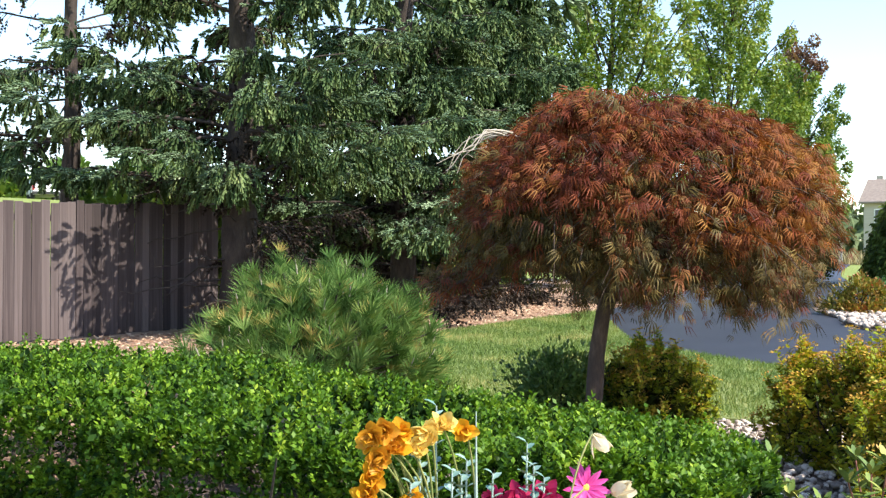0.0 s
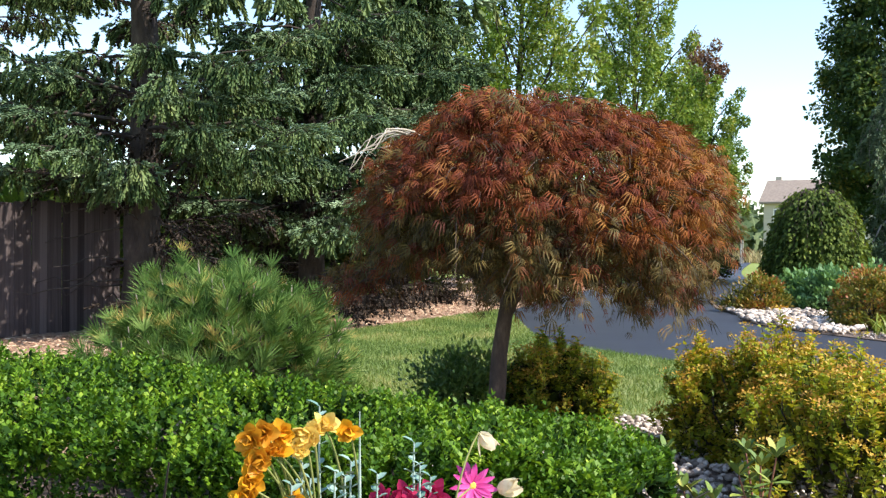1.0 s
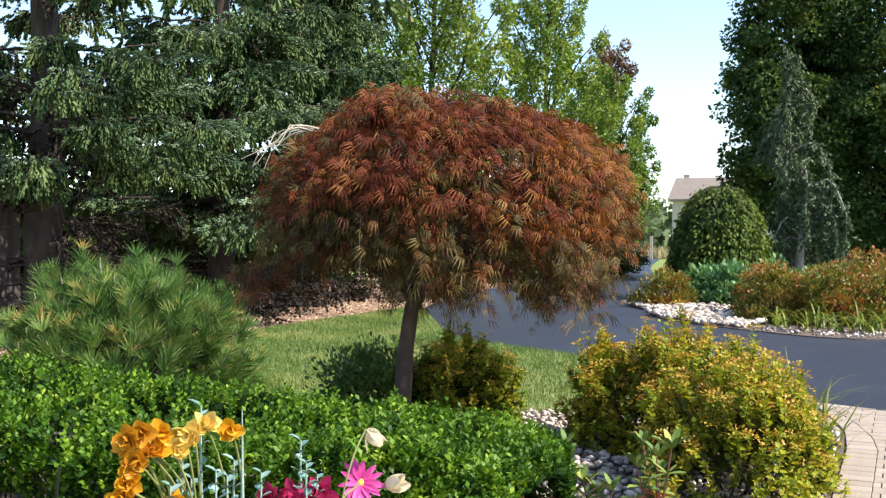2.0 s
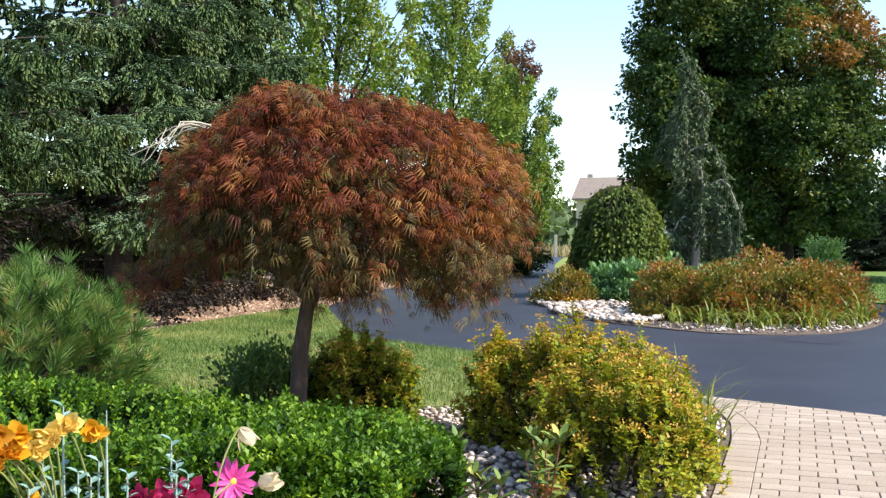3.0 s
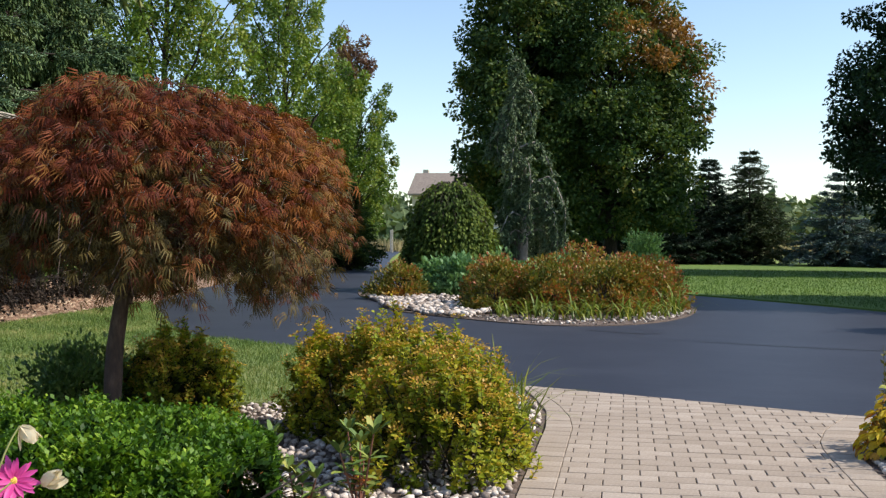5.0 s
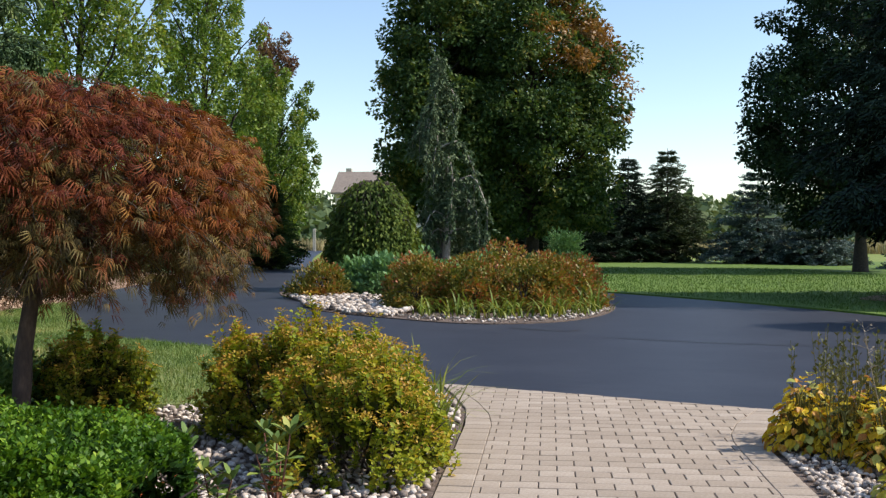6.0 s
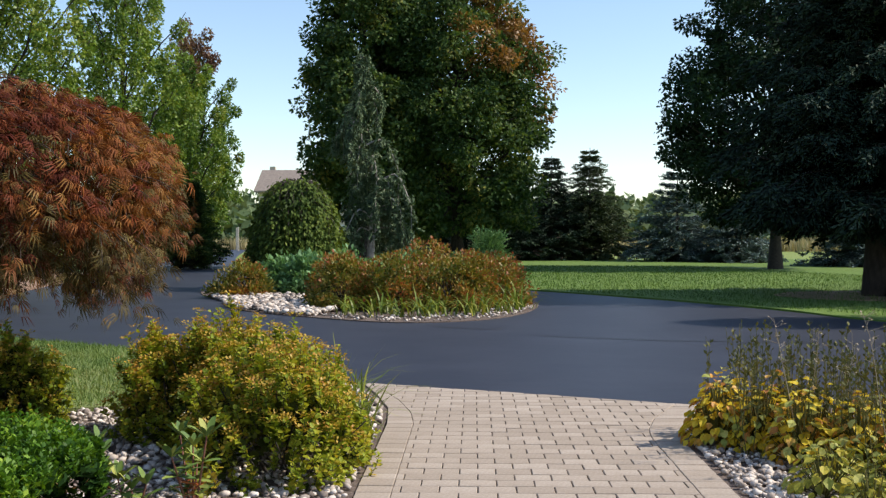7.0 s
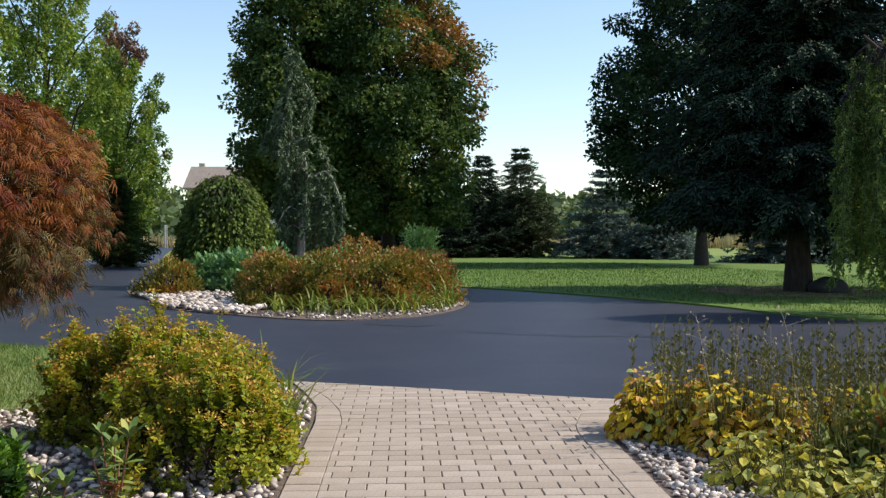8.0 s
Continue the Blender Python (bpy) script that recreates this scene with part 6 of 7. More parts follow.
rs = np.random.default_rng(380)
for k in range(12):
    stalk_plant(2.4 + 1.0 * (k % 6) / 5 + rs.normal() * 0.05, (6.55 if k < 6 else 6.2) - 0.25 * (k % 6) / 5 + rs.normal() * 0.06, 8, 0.60, 460 + k)
for k in range(24):
    stalk_plant(1.92 + 1.6 * (k % 12) / 11 + abs(rs.normal()) * 0.04, (7.85 if k < 12 else 7.2) - 0.45 * (k % 12) / 11 + rs.normal() * 0.1, 12, 0.80 if k < 12 else 0.70, 400 + k)


def airy_stem(x, y, height, lean, seed):
    rng = np.random.default_rng(seed)
    plant = thing("airy_seed_head", x, y, 0.0, "tall thin dry stem with small pale seed heads", "plant", "airy seed heads")
    p = bend((0, 0, -0.01), (lean, 0.0, 1.0), height, 0.02, 7, rng, 0.01)
    mesh_object("stem", *tube(p, np.linspace(0.004, 0.0015, 7), 5), M_DRYSTEM, plant, "", True)
    pods = Soup()
    for k in range(16):
        t = rng.uniform(0.68, 1.0)
        b = np.array([np.interp(t, np.linspace(0, 1, 7), p[:, i]) for i in range(3)])
        e = b + np.array([rng.normal() * 0.035, rng.normal() * 0.035, rng.uniform(0.01, 0.05)])
        pods.add(*tube(np.linspace(b, e, 2), (0.0012, 0.001), 4))
        pods.add(*scatter(OVAL, e[None], frames(rng.normal(size=(1, 3)), np.zeros(1)), np.array([0.022])))
        pods.add(*scatter(OVAL, e[None], frames(rng.normal(size=(1, 3)), np.zeros(1)), np.array([0.02])))
    pods.make("seed_growth", M_DRYSTEM, plant, kind="stuff")


M_DRYSTEM = rough_material("dry_stem", [(0.3, (0.28, 0.22, 0.15)), (0.7, (0.46, 0.38, 0.28))], 30, 0.9)
for k, (x, y, h, ln) in enumerate([(2.12, 6.95, 0.98, -0.2), (2.5, 6.5, 1.06, -0.16), (2.35, 7.0, 0.86, 0.1), (2.2, 7.2, 0.84, 0.12)]):
    airy_stem(x, y, h, ln, 430 + k)
M_PEONY = leaf_material("peony_leaves", [(0.0, (0.12, 0.17, 0.03)), (0.45, (0.26, 0.31, 0.06)), (0.62, (0.44, 0.43, 0.12)), (0.72, (0.45, 0.16, 0.05)), (1.0, (0.40, 0.10, 0.04))], 0.45, 0.25, 2.5)
for k, (x, y) in enumerate([(2.85, 6.45), (3.1, 6.6), (2.95, 6.1), (3.25, 6.2), (3.2, 5.8), (3.45, 6.5), (3.5, 6.0)]):
    shrub("peony", x, y, (0.32, 0.32, 0.5), "leafy green peony with rusty autumn leaves", (M_PEONY, M_PEONY), 900, 0.10, 360 + k, LONG_LEAF, 0.12, "plant", "peonies", 0.0, 0.5, 26, 12)


# ------------------------------------------------------------ far things
def build_house():
    house = thing("house", -17.8, 128.0, -0.06, "tan sided two storey house with a brown roof, far off", "house")
    siding = rough_material("tan_siding", [(0.3, (0.42, 0.36, 0.29)), (0.7, (0.50, 0.44, 0.36))], 0.8, 0.8, [(6, 0.3, 0.03)], (0.1, 0.1, 6))
    shingle = rough_material("brown_shingles", [(0.3, (0.19, 0.15, 0.125)), (0.7, (0.29, 0.235, 0.20))], 3, 0.9, [(8, 0.5, 0.03)])
    white = rough_material("white_trim", [(0.3, (0.7, 0.7, 0.68)), (0.7, (0.8, 0.8, 0.78))], 5, 0.6)
    glass = rough_material("window_glass", [(0.3, (0.03, 0.04, 0.05)), (0.7, (0.06, 0.07, 0.09))], 0.4, 0.08)
    bm = bmesh.new()
    bmesh.ops.create_cube(bm, size=1, matrix=Matrix.Translation((0, 4, 3.5)) @ Matrix.Diagonal((18, 9, 7.1, 1)))
    part("wall", bm, siding, house)
    bm = bmesh.new()
    pts = [(-9.5, -1.1, 7.0), (9.5, -1.1, 7.0), (9.5, 9.1, 7.0), (-9.5, 9.1, 7.0), (-9.5, 4, 9.9), (9.5, 4, 9.9)]
    v = [bm.verts.new(p) for p in pts] + [bm.verts.new((x, y, z - 0.2)) for x, y, z in pts[:4]]
    for q in ((0, 1, 5, 4), (2, 3, 4, 5), (3, 0, 4), (1, 2, 5), (0, 6, 7, 1), (1, 7, 8, 2), (2, 8, 9, 3), (3, 9, 6, 0), (6, 9, 8, 7)):
        bm.faces.new([v[k] for k in q])
    bmesh.ops.recalc_face_normals(bm, faces=bm.faces)
    roof = part("roof", bm, shingle, house)
    bm = bmesh.new()
    bmesh.ops.create_cube(bm, size=1, matrix=Matrix.Translation((-8.2, 4.6, 9.7)) @ Matrix.Diagonal((0.7, 0.8, 1.3, 1)))
    part("chimney", bm, siding, roof)
    for z in (1.6, 5.0):
        for x in (-7.2, -4.4, -1.2, 2.0, 5.0, 7.6):
            bm = bmesh.new()
            bmesh.ops.create_cube(bm, size=1, matrix=Matrix.Translation((x, -0.53, z + 0.3)) @ Matrix.Diagonal((1.3, 0.1, 1.7, 1)))
            w = part("window", bm, white, house, "white framed window")
            bm = bmesh.new()
            for dz in (-0.38, 0.38):
                bmesh.ops.create_cube(bm, size=1, matrix=Matrix.Translation((x, -0.585, z + 0.3 + dz)) @ Matrix.Diagonal((1.08, 0.03, 0.68, 1)))
            part("pane", bm, glass, w, "dark window glass")


build_house()


def build_truck():
    """White pickup seen from behind, parked on rising ground far beyond the fence."""
    truck = thing("pickup_truck", -66.1, 45.7, 4.35, "white pickup truck parked far beyond the fence", "truck")
    truck.rotation_euler = (0, 0, radians(60))
    paint = rough_material("white_paint", [(0.3, (0.75, 0.75, 0.74)), (0.7, (0.82, 0.82, 0.82))], 2, 0.3)
    black = rough_material("tyre", [(0.3, (0.02, 0.02, 0.02)), (0.7, (0.04, 0.04, 0.04))], 8, 0.9)
    dark = rough_material("dark_glass", [(0.3, (0.02, 0.025, 0.03)), (0.7, (0.04, 0.045, 0.05))], 1, 0.08)
    red = rough_material("tail_lamp_red", [(0.3, (0.35, 0.02, 0.02)), (0.7, (0.45, 0.03, 0.03))], 3, 0.3)

    def box(name, c, s, mat, parent, bevel=0.06, label=""):
        bm = bmesh.new()
        bmesh.ops.create_cube(bm, size=1, matrix=Matrix.Translation(c) @ Matrix.Diagonal((*s, 1)))
        bmesh.ops.bevel(bm, geom=[e for e in bm.edges], offset=bevel, segments=2, affect="EDGES")
        return part(name, bm, mat, parent, label)

    box("body", (0, 0, 0.8), (1.95, 5.3, 0.75), paint, truck, 0.12)
    cab = box("cab", (0, 0.5, 1.45), (1.75, 2.0, 0.8), paint, truck, 0.18)
    box("window", (0, -0.51, 1.5), (1.35, 0.04, 0.45), dark, cab, 0.01, "dark rear window")
    box("bumper", (0, -2.7, 0.55), (1.9, 0.14, 0.2), black, truck, 0.03)
    for x in (-0.85, 0.85):
        box("tail_lamp", (x, -2.66, 0.95), (0.16, 0.05, 0.4), red, truck, 0.01, "red tail lamp")
        for y in (-1.7, 1.7):
            bm = bmesh.new()
            bmesh.ops.create_cone(bm, cap_ends=True, segments=20, radius1=0.38, radius2=0.38, depth=0.26, matrix=Matrix.Translation((x, y, 0.4)) @ Matrix.Rotation(radians(90), 4, "Y"))
            part("wheel", bm, black, truck, "", True)


build_truck()


def build_bank():
    """Rising field beyond the fence."""
    n = 26
    x, y = np.meshgrid(np.linspace(-140, -20, n), np.linspace(-20, 110, n), indexing="ij")
    z = -0.2 + 4.6 * np.clip((-26 - x) / 36, 0, 1) ** 0.8 * np.clip((105 - y) / 40, 0, 1) + 0.1 * np.sin(x * 0.3) * np.cos(y * 0.23)
    z = np.where(x > -26.5, -0.3, z)
    v = np.stack([x, y, z], -1).reshape(-1, 3)
    i, j = np.meshgrid(np.arange(n - 1), np.arange(n - 1), indexing="ij")
    q = np.stack([i * n + j, (i + 1) * n + j, (i + 1) * n + j + 1, i * n + j + 1], -1).reshape(-1, 4)
    tagged(mesh_object("field_bank", v, [q], M_FIELD, None, "", True), "grassy bank rising beyond the fence", "field", kind="structure")


build_bank()
# Bushes past y = 20 are fill, darkened for the shade behind the spruces.
for k, (x, y, r, h) in enumerate([(-23.6, 12.6, 1.6, 3.3), (-21.4, 16.4, 0.7, 3.4), (-20.3, 16.9, 1.7, 3.7), (-19.4, 18.4, 1.7, 3.7), (-26.5, 11.6, 1.7, 2.6), (-18.6, 21.5, 2.0, 3.4), (-17.6, 25.5, 2.0, 3.4), (-21.5, 19.0, 1.8, 3.3), (-24.5, 21.5, 2.3, 5.2), (-22.6, 25.5, 2.4, 5.2), (-20.5, 31.0, 2.5, 5.2), (-25.4, 21.2, 1.8, 4.8), (-30.0, 15.0, 2.3, 4.4)]):
    shrub("leafy_bush", x, y, (r, r, h), "leafy bush darkened to stand for the shade behind the spruces" if y > 20 else "yellow green leafy bush beyond the fence", (M_BIGTREE, M_BIGTREE) if y > 20 else (M_GREENTREE, M_OLIVETREE), 4600, 0.26, 450 + k, DIAMOND, 0.45, "bush", "bushes beyond the fence", -0.06, 0.3, 60, 20)


for k, (x, y, r, h) in enumerate([(-79.0, 50.0, 3.6, 4.6), (-76.0, 55.5, 3.6, 5.0), (-82.0, 45.0, 3.6, 4.4), (-73.0, 60.0, 3.4, 4.8)]):
    shrub("leafy_bush", x, y, (r, r, h), "dark green leafy bush on the bank far beyond the fence", (M_OLIVETREE, M_OLIVETREE), 3600, 0.8, 490 + k, OVAL, 0.9, "bush", "bushes on the bank", 3.9, 0.3, 50, 14)


def far_woods():
    rng = np.random.default_rng(470)
    soup = Soup()
    for az, dist, h, n in [(np.linspace(-62, 52, 260), 270, 12.0, 1), (np.linspace(-62, 52, 200), 330, 15.0, 1)]:
        a = np.radians(az + rng.normal(size=len(az)) * 0.2)
        d = dist * rng.uniform(0.93, 1.07, len(az))
        c = np.stack([np.sin(a) * d, np.cos(a) * d, np.full(len(az), h * 0.42)], -1)
        r = np.stack([rng.uniform(3, 5.5, len(az)), rng.uniform(3, 5.5, len(az)), h * rng.uniform(0.42, 0.62, len(az))], -1)
        soup.add(*leaf_cloud(DIAMOND, c, r, 60, 3.4, rng))
    tagged(soup.make("far_woods", M_WOODS), "hazy green woods along the horizon", "woods", kind="stuff")


far_woods()


def dry_grass(name, poly, n, height, mat, label, seed, width=0.02):
    rng = np.random.default_rng(seed)
    p = points_in(poly, n, rng)
    q = np.concatenate([p, np.full((n, 1), -0.05)], 1)
    w = rng.normal(size=(n, 3)) * 0.22 + np.array([0, 0, 1])
    tpl = (np.array([(-width, 0, 0), (width, 0, 0), (width * 0.6, 0.6, 0.05), (0, 1, 0.15), (-width * 0.6, 0.6, 0.05)]), [np.array([(0, 1, 2, 4)]), np.array([(4, 2, 3)])])
    tagged(mesh_object(name, *scatter(tpl, q, frames(w, rng.uniform(0, 6.28, n)), height * rng.uniform(0.6, 1.2, n)), mat), label, "grass", kind="stuff")


M_DRY = leaf_material("dry_grass", [(0.0, (0.22, 0.19, 0.09)), (0.6, (0.38, 0.32, 0.17)), (1.0, (0.5, 0.42, 0.25))], 0.8, 0.2, 0.3)
dry_grass("dry_field_grass", [(-30, 100), (60, 92), (60, 98), (-30, 107)], 9000, 1.25, M_DRY, "tall dry field grass beyond the lawn", 480, 0.06)
dry_grass("verge_grass", [(-28, 80), (-19, 70), (-18, 76), (-25, 104)], 2500, 0.5, M_DRY, "dry verge grass beside the far drive", 481, 0.04)
post_m = rough_material("grey_post", [(0.3, (0.30, 0.27, 0.23)), (0.7, (0.42, 0.38, 0.33))], 4, 0.8)
for x, y in ((-21.4, 93.0), (-22.6, 97.5)):
    pst = thing("field_post", x, y, -0.06, "pale wooden post beside the far drive", "post", "field posts")
    bm = bmesh.new()
    bmesh.ops.create_cube(bm, size=1, matrix=Matrix.Translation((0, 0, 1.1)) @ Matrix.Diagonal((0.13, 0.13, 2.2, 1)))
    bmesh.ops.bevel(bm, geom=[e for e in bm.edges], offset=0.03, segments=1, affect="EDGES")
    part("shaft", bm, post_m, pst)


# ------------------------------------------------------------ under the large spruce on the lawn
tagged(slab("mulch_ring", [(9.45 + 2.3 * math.cos(k * 0.2618) * (1 + 0.05 * math.sin(k * 2.3)), 24.6 + 2.0 * math.sin(k * 0.2618)) for k in range(24)], 0.0, 0.045, M_MULCH), "brown mulch ring under the large spruce", "mulch ring", kind="structure")
rock = thing("dark_boulder", 9.95, 24.0, 0.04, "low dark boulder beside the spruce trunk", "boulder")
bm = bmesh.new()
bmesh.ops.create_icosphere(bm, subdivisions=3, radius=0.5, matrix=Matrix.Translation((0, 0, 0.12)) @ Matrix.Diagonal((0.95, 0.7, 0.5, 1)))
for v in bm.verts:
    v.co *= 1 + 0.12 * noise.noise(v.co * 3.0)
part("stone", bm, rough_material("dark_stone", [(0.3, (0.02, 0.02, 0.022)), (0.7, (0.05, 0.05, 0.052))], 8, 0.8, [(25, 0.5, 0.02)]), rock, "", True)


# ------------------------------------------------------------ red flower in the side bed
def build_red_flower():
    rng = np.random.default_rng(520)
    red = petal_material("red_petal", (0.55, 0.02, 0.06), (0.75, 0.08, 0.14))
    stem = rough_material("side_stem", [(0.3, (0.10, 0.14, 0.04)), (0.7, (0.2, 0.24, 0.08))], 20, 0.7)
    ps = [petal_mesh("petal", 0.05, 0.045, c, red) for c in (0.3, 0.6)]
    bloom("red_flower", "red rounded flower on a tall stem in the side bed", (2.95, 6.3, 0.66), (-0.4, -0.8, 0.3), ps, [(6, 10, 1.0), (5, 40, 0.9), (4, 65, 0.7)], None, 0.01, (2.98, 6.33, 0.0), stem, "red flowers", rng, 12)


build_red_flower()


# ------------------------------------------------------------ grass and chips of the near ground
def grass_on(name, poly, n, height, label, seed, mat=M_GRASS, z=0.03):
    rng = np.random.default_rng(seed)
    p = points_in(poly, n, rng)
    q = np.concatenate([p, np.full((n, 1), z - 0.005)], 1)
    w = rng.normal(size=(n, 3)) * 0.45 + np.array([0, 0, 1])
    tpl = (np.array([(-0.09, 0, 0), (0.09, 0, 0), (0, 1, 0.2)]), [np.array([(0, 1, 2)])])
    tagged(mesh_object(name, *scatter(tpl, q, frames(w, rng.uniform(0, 6.28, n)), height * rng.uniform(0.5, 1.25, n)), mat), label, "grass", kind="stuff")


grass_on("lawn_grass", LAWN, 90000, 0.06, "short lawn grass blades", 501)
grass_on("far_lawn_grass", [(1.8, 27.1), (4.35, 23.6), (6.0, 20.6), (8.2, 17.0), (14, 15), (16, 30), (10, 48), (0, 48), (-4, 36)], 60000, 0.08, "short lawn grass blades beyond the drive", 502, M_GRASS_FAR)


def chips_on(poly, n, seed):
    rng = np.random.default_rng(seed)
    p = points_in(poly, n, rng)
    q = np.concatenate([p, rng.uniform(0.018, 0.035, (n, 1))], 1)
    tpl = (np.array([(-0.3, -1, 0), (0.35, -0.8, 0), (0.25, 1, 0.1), (-0.3, 0.9, 0), (-0.2, -0.9, 0.3), (0.25, -0.7, 0.3), (0.15, 0.9, 0.35), (-0.2, 0.8, 0.3)]), [np.array([(4, 5, 6, 7), (0, 1, 5, 4), (1, 2, 6, 5), (2, 3, 7, 6), (3, 0, 4, 7)])])
    w = rng.normal(size=(n, 3)) * (1, 1, 0.18)
    tagged(mesh_object("bark_chips", *scatter(tpl, q, frames(w, rng.normal(size=n) * 0.3), 0.035 * rng.uniform(0.5, 1.4, n)), M_CHIP), "reddish bark chips strewn on the mulch bed", "bark chips", kind="stuff")


chips_on([(-13.3, 4.0), (-9.2, 4.0), (-9.2, 9.0), (-9.75, 13.3), (-9.98, 16.2), (-10.12, 18.8), (-10.3, 21.6), (-11.7, 27), (-13.8, 27), (-13.3, 13)], 6000, 503)


# ------------------------------------------------------------ drive seams
def seam(points, width, label):
    p = np.array(points, float)
    d = unit(np.gradient(p, axis=0))
    s = np.stack([-d[:, 1], d[:, 0]], -1)
    v = np.concatenate([np.c_[p - s * width, np.full(len(p), 0.004)], np.c_[p + s * width, np.full(len(p), 0.004)]])
    n = len(p)
    q = np.array([(i, i + 1, i + 1 + n, i + n) for i in range(n - 1)])
    tagged(mesh_object("drive_seam", v, [q], M_SEAM), label, "seam", kind="structure")


M_SEAM = rough_material("seam_tar", [(0.3, (0.015, 0.016, 0.018)), (0.7, (0.03, 0.03, 0.033))], 30, 0.5)
seam(smooth_line([(1.0, 15.2), (2.6, 14.6), (4.4, 14.4), (6.5, 14.1)], 6), 0.03, "dark tar seam across the drive")
seam(smooth_line([(-0.6, 16.6), (0.2, 16.2), (0.5, 16.4)], 6), 0.025, "short dark crack in the drive")
seam(smooth_line([(1.6, 22.3), (2.6, 21.9), (3.9, 21.6)], 6), 0.03, "dark tar seam beside the island")


# ------------------------------------------------------------ river stones
def stone_mesh(seed, detail=2):
    rng = np.random.default_rng(seed)
    bm = bmesh.new()
    bmesh.ops.create_icosphere(bm, subdivisions=detail, radius=0.5)
    sq = np.array([1.0, rng.uniform(0.65, 0.95), rng.uniform(0.45, 0.7)])
    push = [(unit(rng.normal(size=3)), rng.uniform(0.3, 0.46)) for _ in range(5)]
    for v in bm.verts:
        c = np.array(v.co)
        for d, lim in push:
            over = c @ d - lim
            if over > 0:
                c = c - d * over * 0.7
        v.co = c * sq
    me = bpy.data.meshes.new("stone")
    bm.to_mesh(me)
    bm.free()
    me.polygons.foreach_set("use_smooth", np.ones(len(me.polygons), bool))
    me.materials.append(M_STONE)
    return me


STONES = [stone_mesh(600 + k, 1) for k in range(9)]


def lay_stones(bed_name, label, poly, n, size, seed, avoid=(), base=0.0, single=300, near=None):
    """Stones on a bed: those of one stretch are pieces of their own, the rest one joined part."""
    rng = np.random.default_rng(seed)
    bed = tagged(new(bed_name), label, "river stones")
    p = points_in(poly, n, rng)
    for ax, ay, ar in avoid:
        p = p[np.hypot(p[:, 0] - ax, p[:, 1] - ay) > ar]
    order = np.argsort(np.hypot(p[:, 0] - near[0], p[:, 1] - near[1])) if near else np.arange(len(p))
    p = p[order]
    s = size * np.clip(rng.lognormal(0, 0.3, len(p)), 0.5, 1.9)
    for k in range(min(single, len(p))):
        o = new("stone", STONES[rng.integers(len(STONES))])
        o.parent = bed
        o.matrix_local = pose(p[k, 0], p[k, 1], base + s[k] * 0.2 + rng.uniform(0, 0.4) * size, rng.uniform(-25, 25), rng.uniform(-25, 25), rng.uniform(0, 360)) @ Matrix.Scale(s[k], 4)
    rest = p[single:]
    if len(rest):
        soup = Soup()
        kind = rng.integers(len(STONES), size=len(rest))
        for j, me in enumerate(STONES):
            pick = np.where(kind == j)[0]
            if not len(pick):
                continue
            tv = np.array([v.co for v in me.vertices])
            tf = [np.array([list(f.vertices) for f in me.polygons])]
            sz = s[single:][pick]
            q = np.c_[rest[pick], base + sz * 0.2 + rng.uniform(0, 0.4, len(pick)) * size]
            soup.add(*scatter((tv, tf), q, frames(rng.normal(size=(len(pick), 3)) * (1, 1, 0.25), rng.normal(size=len(pick)) * 0.3), sz))
        soup.make("stone_spread", M_STONES, bed, kind="stuff", smooth=True)


lay_stones("front_stones", "pale river stones round the spirea and young shrubs", [(-3.6, 4.9), (-0.66, 4.9), (-0.66, 8.2), (-0.72, 8.9), (-0.9, 9.6), (-1.1, 10.1), (-2.0, 9.1), (-3.2, 8.6), (-4.6, 8.0), (-4.4, 6.0)], 6400, 0.048, 610, base=0.005, near=(-1.6, 5.9))
lay_stones("side_stones", "grey river stones along the walk and hostas", [(1.53, 4.9), (2.9, 4.9), (3.0, 7.0), (1.9, 8.4), (1.56, 7.8)], 3600, 0.042, 611, base=0.005, near=(1.75, 6.4))
lay_stones("island_stones", "pale boulders and river stones on the island", [(-5.9, 23.4), (-5.38, 22.4), (-5.0, 21.0), (-4.45, 19.95), (-3.65, 19.05), (-2.85, 18.33), (-2.5, 19.3), (-3.3, 20.9), (-3.6, 23.6), (-4.6, 24.2), (-5.6, 23.6)], 1500, 0.11, 612, base=0.018, near=(-4.2, 20.6))
lay_stones("island_edge_stones", "small pale stones along the island's edge", [(-2.9, 18.33), (-2.1, 17.65), (-1.2, 17.27), (-0.4, 17.45), (0.3, 18.03), (0.85, 19.1), (1.19, 20.3), (1.2, 21.5), (0.6, 20.2), (-0.2, 18.8), (-1.4, 18.1), (-2.6, 19.0)], 300, 0.06, 613, base=0.018, near=(-0.8, 17.6), single=200)


# ------------------------------------------------------------ paved walk
EDGE_A, EDGE_B = np.array([-1.05, 10.36]), np.array([1.95, 9.13])
LEFT_IN = [(-0.42, 4.0), (-0.42, 8.2), (-0.47, 8.7), (-0.61, 9.3), (-0.80, 9.86), (-0.95, 10.2)]
LEFT_OUT = [(-0.62, 4.0), (-0.62, 8.2), (-0.67, 8.9), (-0.83, 9.6), (-1.04, 10.35), (-1.1, 10.5)]
RIGHT_IN = [(1.30, 4.0), (1.30, 7.7), (1.33, 8.0), (1.46, 8.5), (1.72, 9.1), (1.8, 9.3)]
RIGHT_OUT = [(1.50, 4.0), (1.50, 7.5), (1.52, 7.8), (1.70, 8.4), (1.96, 9.1), (2.0, 9.2)]


def at_y(line, y):
    return np.interp(y, [p[1] for p in line], [p[0] for p in line])


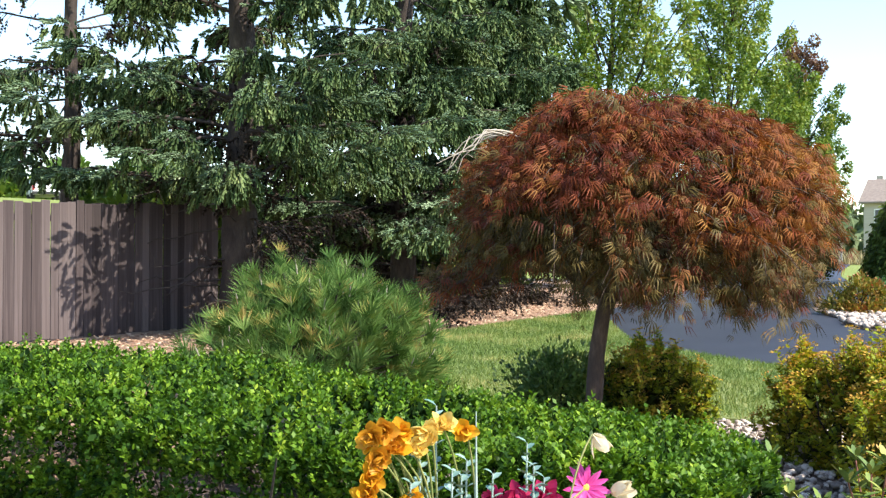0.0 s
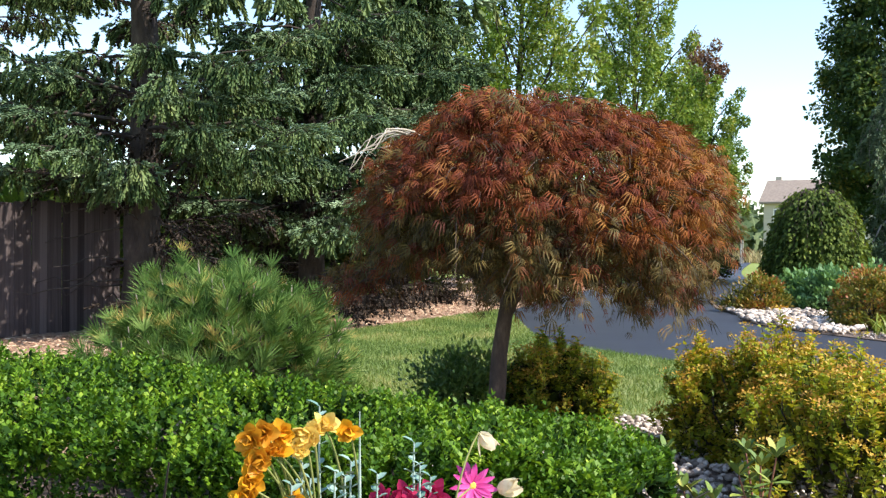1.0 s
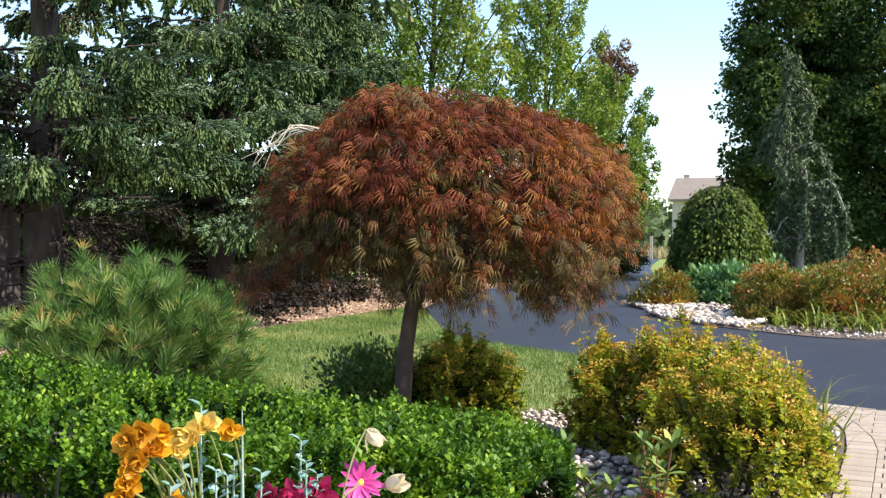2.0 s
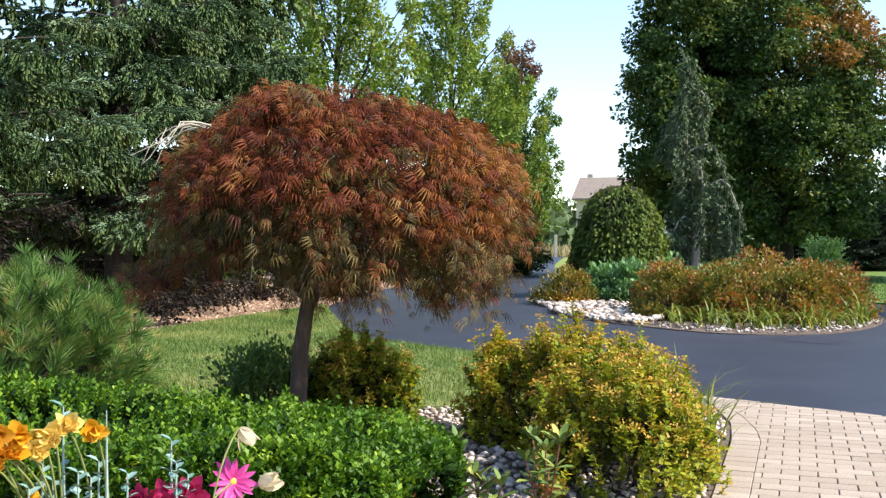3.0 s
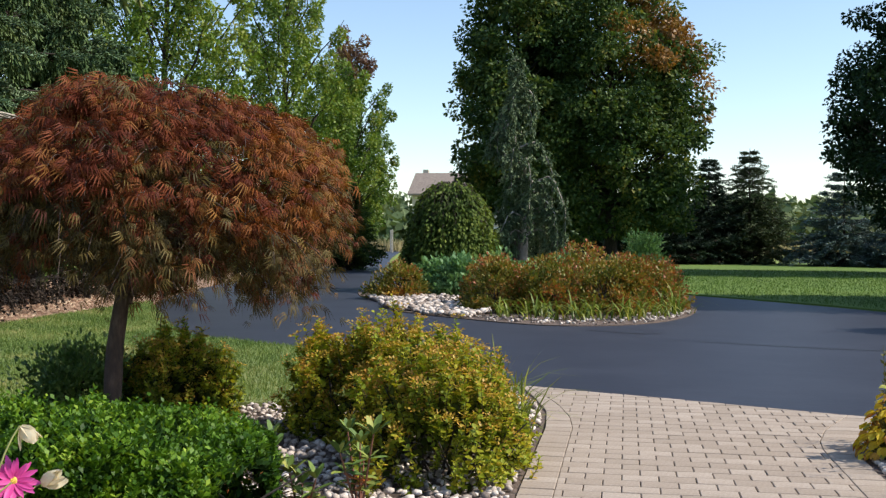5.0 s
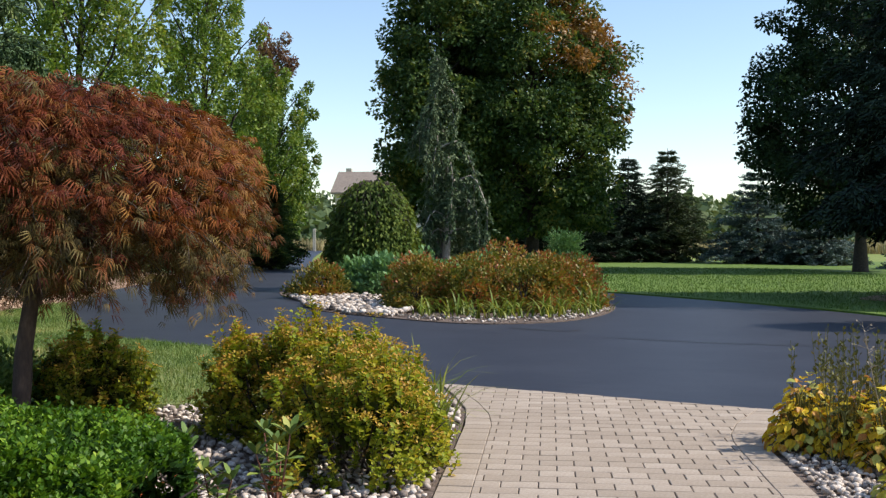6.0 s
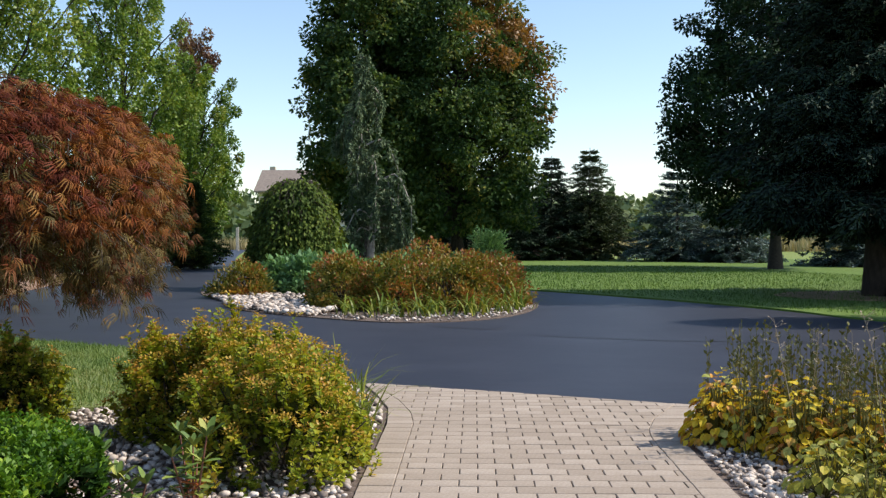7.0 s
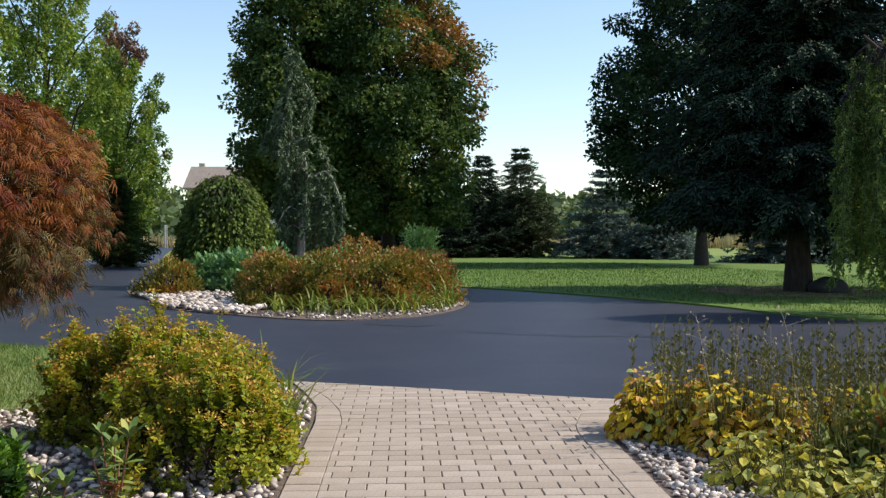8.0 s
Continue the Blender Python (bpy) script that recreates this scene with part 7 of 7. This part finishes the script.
def clip(poly, a, b, c):
    """The part of a convex outline with a x + b y <= c."""
    out = []
    for k in range(len(poly)):
        p, q = poly[k - 1], poly[k]
        dp, dq = a * p[0] + b * p[1] - c, a * q[0] + b * q[1] - c
        if (dp <= 0) != (dq <= 0):
            t = dp / (dp - dq)
            out.append((p[0] + (q[0] - p[0]) * t, p[1] + (q[1] - p[1]) * t))
        if dq <= 0:
            out.append(q)
    return out


def paver_mesh(outline, chamfer=0.005, depth=0.05):
    """A block from a convex outline: sides, a chamfer and a top, top face at z = 0."""
    p = np.array(outline)
    c = p.mean(0)
    n = len(p)
    inner = c + (p - c) * (1 - chamfer / np.maximum(np.linalg.norm(p - c, axis=1, keepdims=True), 0.02))
    v = [(x, y, -depth) for x, y in p] + [(x, y, -0.004) for x, y in p] + [(x, y, 0) for x, y in inner]
    f = [tuple(range(2 * n, 3 * n))]
    for k in range(n):
        j = (k + 1) % n
        f += [(k, j, n + j, n + k), (n + k, n + j, 2 * n + j, 2 * n + k)]
    me = bpy.data.meshes.new("paver")
    me.from_pydata(v, [], f)
    me.materials.append(M_PAVER)
    return me


def build_walk():
    rng = np.random.default_rng(700)
    outline = smooth_line(LEFT_OUT[:5], 4)[::-1] + [(-0.62, -3.0), (1.50, -3.0)] + smooth_line(RIGHT_OUT[:5], 4)
    walk_base = tagged(slab("pavement", outline, -0.06, 0.002, M_JOINT), "tan concrete paver walk in running bond with a border course", "walkway", kind="structure")
    L, W, GAP = 0.2175, 0.147, 0.006
    half = (L - GAP) / 2, (W - GAP) / 2
    full = paver_mesh([(-half[0], -half[1]), (half[0], -half[1]), (half[0], half[1]), (-half[0], half[1])])
    ed = EDGE_B - EDGE_A
    en = np.array([-ed[1], ed[0]]) / np.linalg.norm(ed)
    top_c = en @ EDGE_A - 0.012

    def lay(me, x, y):
        o = new("paver", me)
        o.parent = walk_base
        o.matrix_local = pose(x, y, 0.018 + rng.normal() * 0.0012, rng.normal() * 0.25, rng.normal() * 0.25, rng.normal() * 0.3)

    row = 0
    y = 4.5
    while y < 10.4:
        yc = y + W / 2
        x = -1.35 + (L / 2 if row % 2 else 0)
        while x < 2.2:
            xc = x + L / 2
            rect = [(xc - half[0], yc - half[1]), (xc + half[0], yc - half[1]), (xc + half[0], yc + half[1]), (xc - half[0], yc + half[1])]
            li = (at_y(LEFT_IN, yc - 0.07), at_y(LEFT_IN, yc + 0.07))
            ri = (at_y(RIGHT_IN, yc - 0.07), at_y(RIGHT_IN, yc + 0.07))
            cut = clip(rect, en[0], en[1], top_c)
            for (x0, x1), sign in ((li, -1), (ri, 1)):
                if cut:
                    k = (x1 - x0) / 0.14
                    cut = clip(cut, sign, -sign * k, sign * (x0 - k * (yc - 0.07)) - 0.004)
            if len(cut) >= 3:
                p = np.array(cut)
                area = 0.5 * abs(np.dot(p[:, 0], np.roll(p[:, 1], 1)) - np.dot(p[:, 1], np.roll(p[:, 0], 1)))
                if area > 0.97 * 4 * half[0] * half[1]:
                    lay(full, xc, yc)
                elif area > 0.0012:
                    c = p.mean(0)
                    lay(paver_mesh(p - c), *c)
            x += L
        y += W
        row += 1
    # border course
    for inn, out in ((LEFT_IN, LEFT_OUT), (RIGHT_IN, RIGHT_OUT)):
        y = 4.5
        while y < 10.4:
            a, b = y + 0.003, y + 0.147 - 0.003
            q = [(at_y(inn, a), a), (at_y(out, a), a), (at_y(out, b), b), (at_y(inn, b), b)]
            if inn is LEFT_IN:
                q = q[::-1]
            q = clip(q, en[0], en[1], top_c)
            if len(q) >= 3:
                p = np.array(q)
                c = p.mean(0)
                lay(paver_mesh(p - c), *c)
            y += 0.147


build_walk()
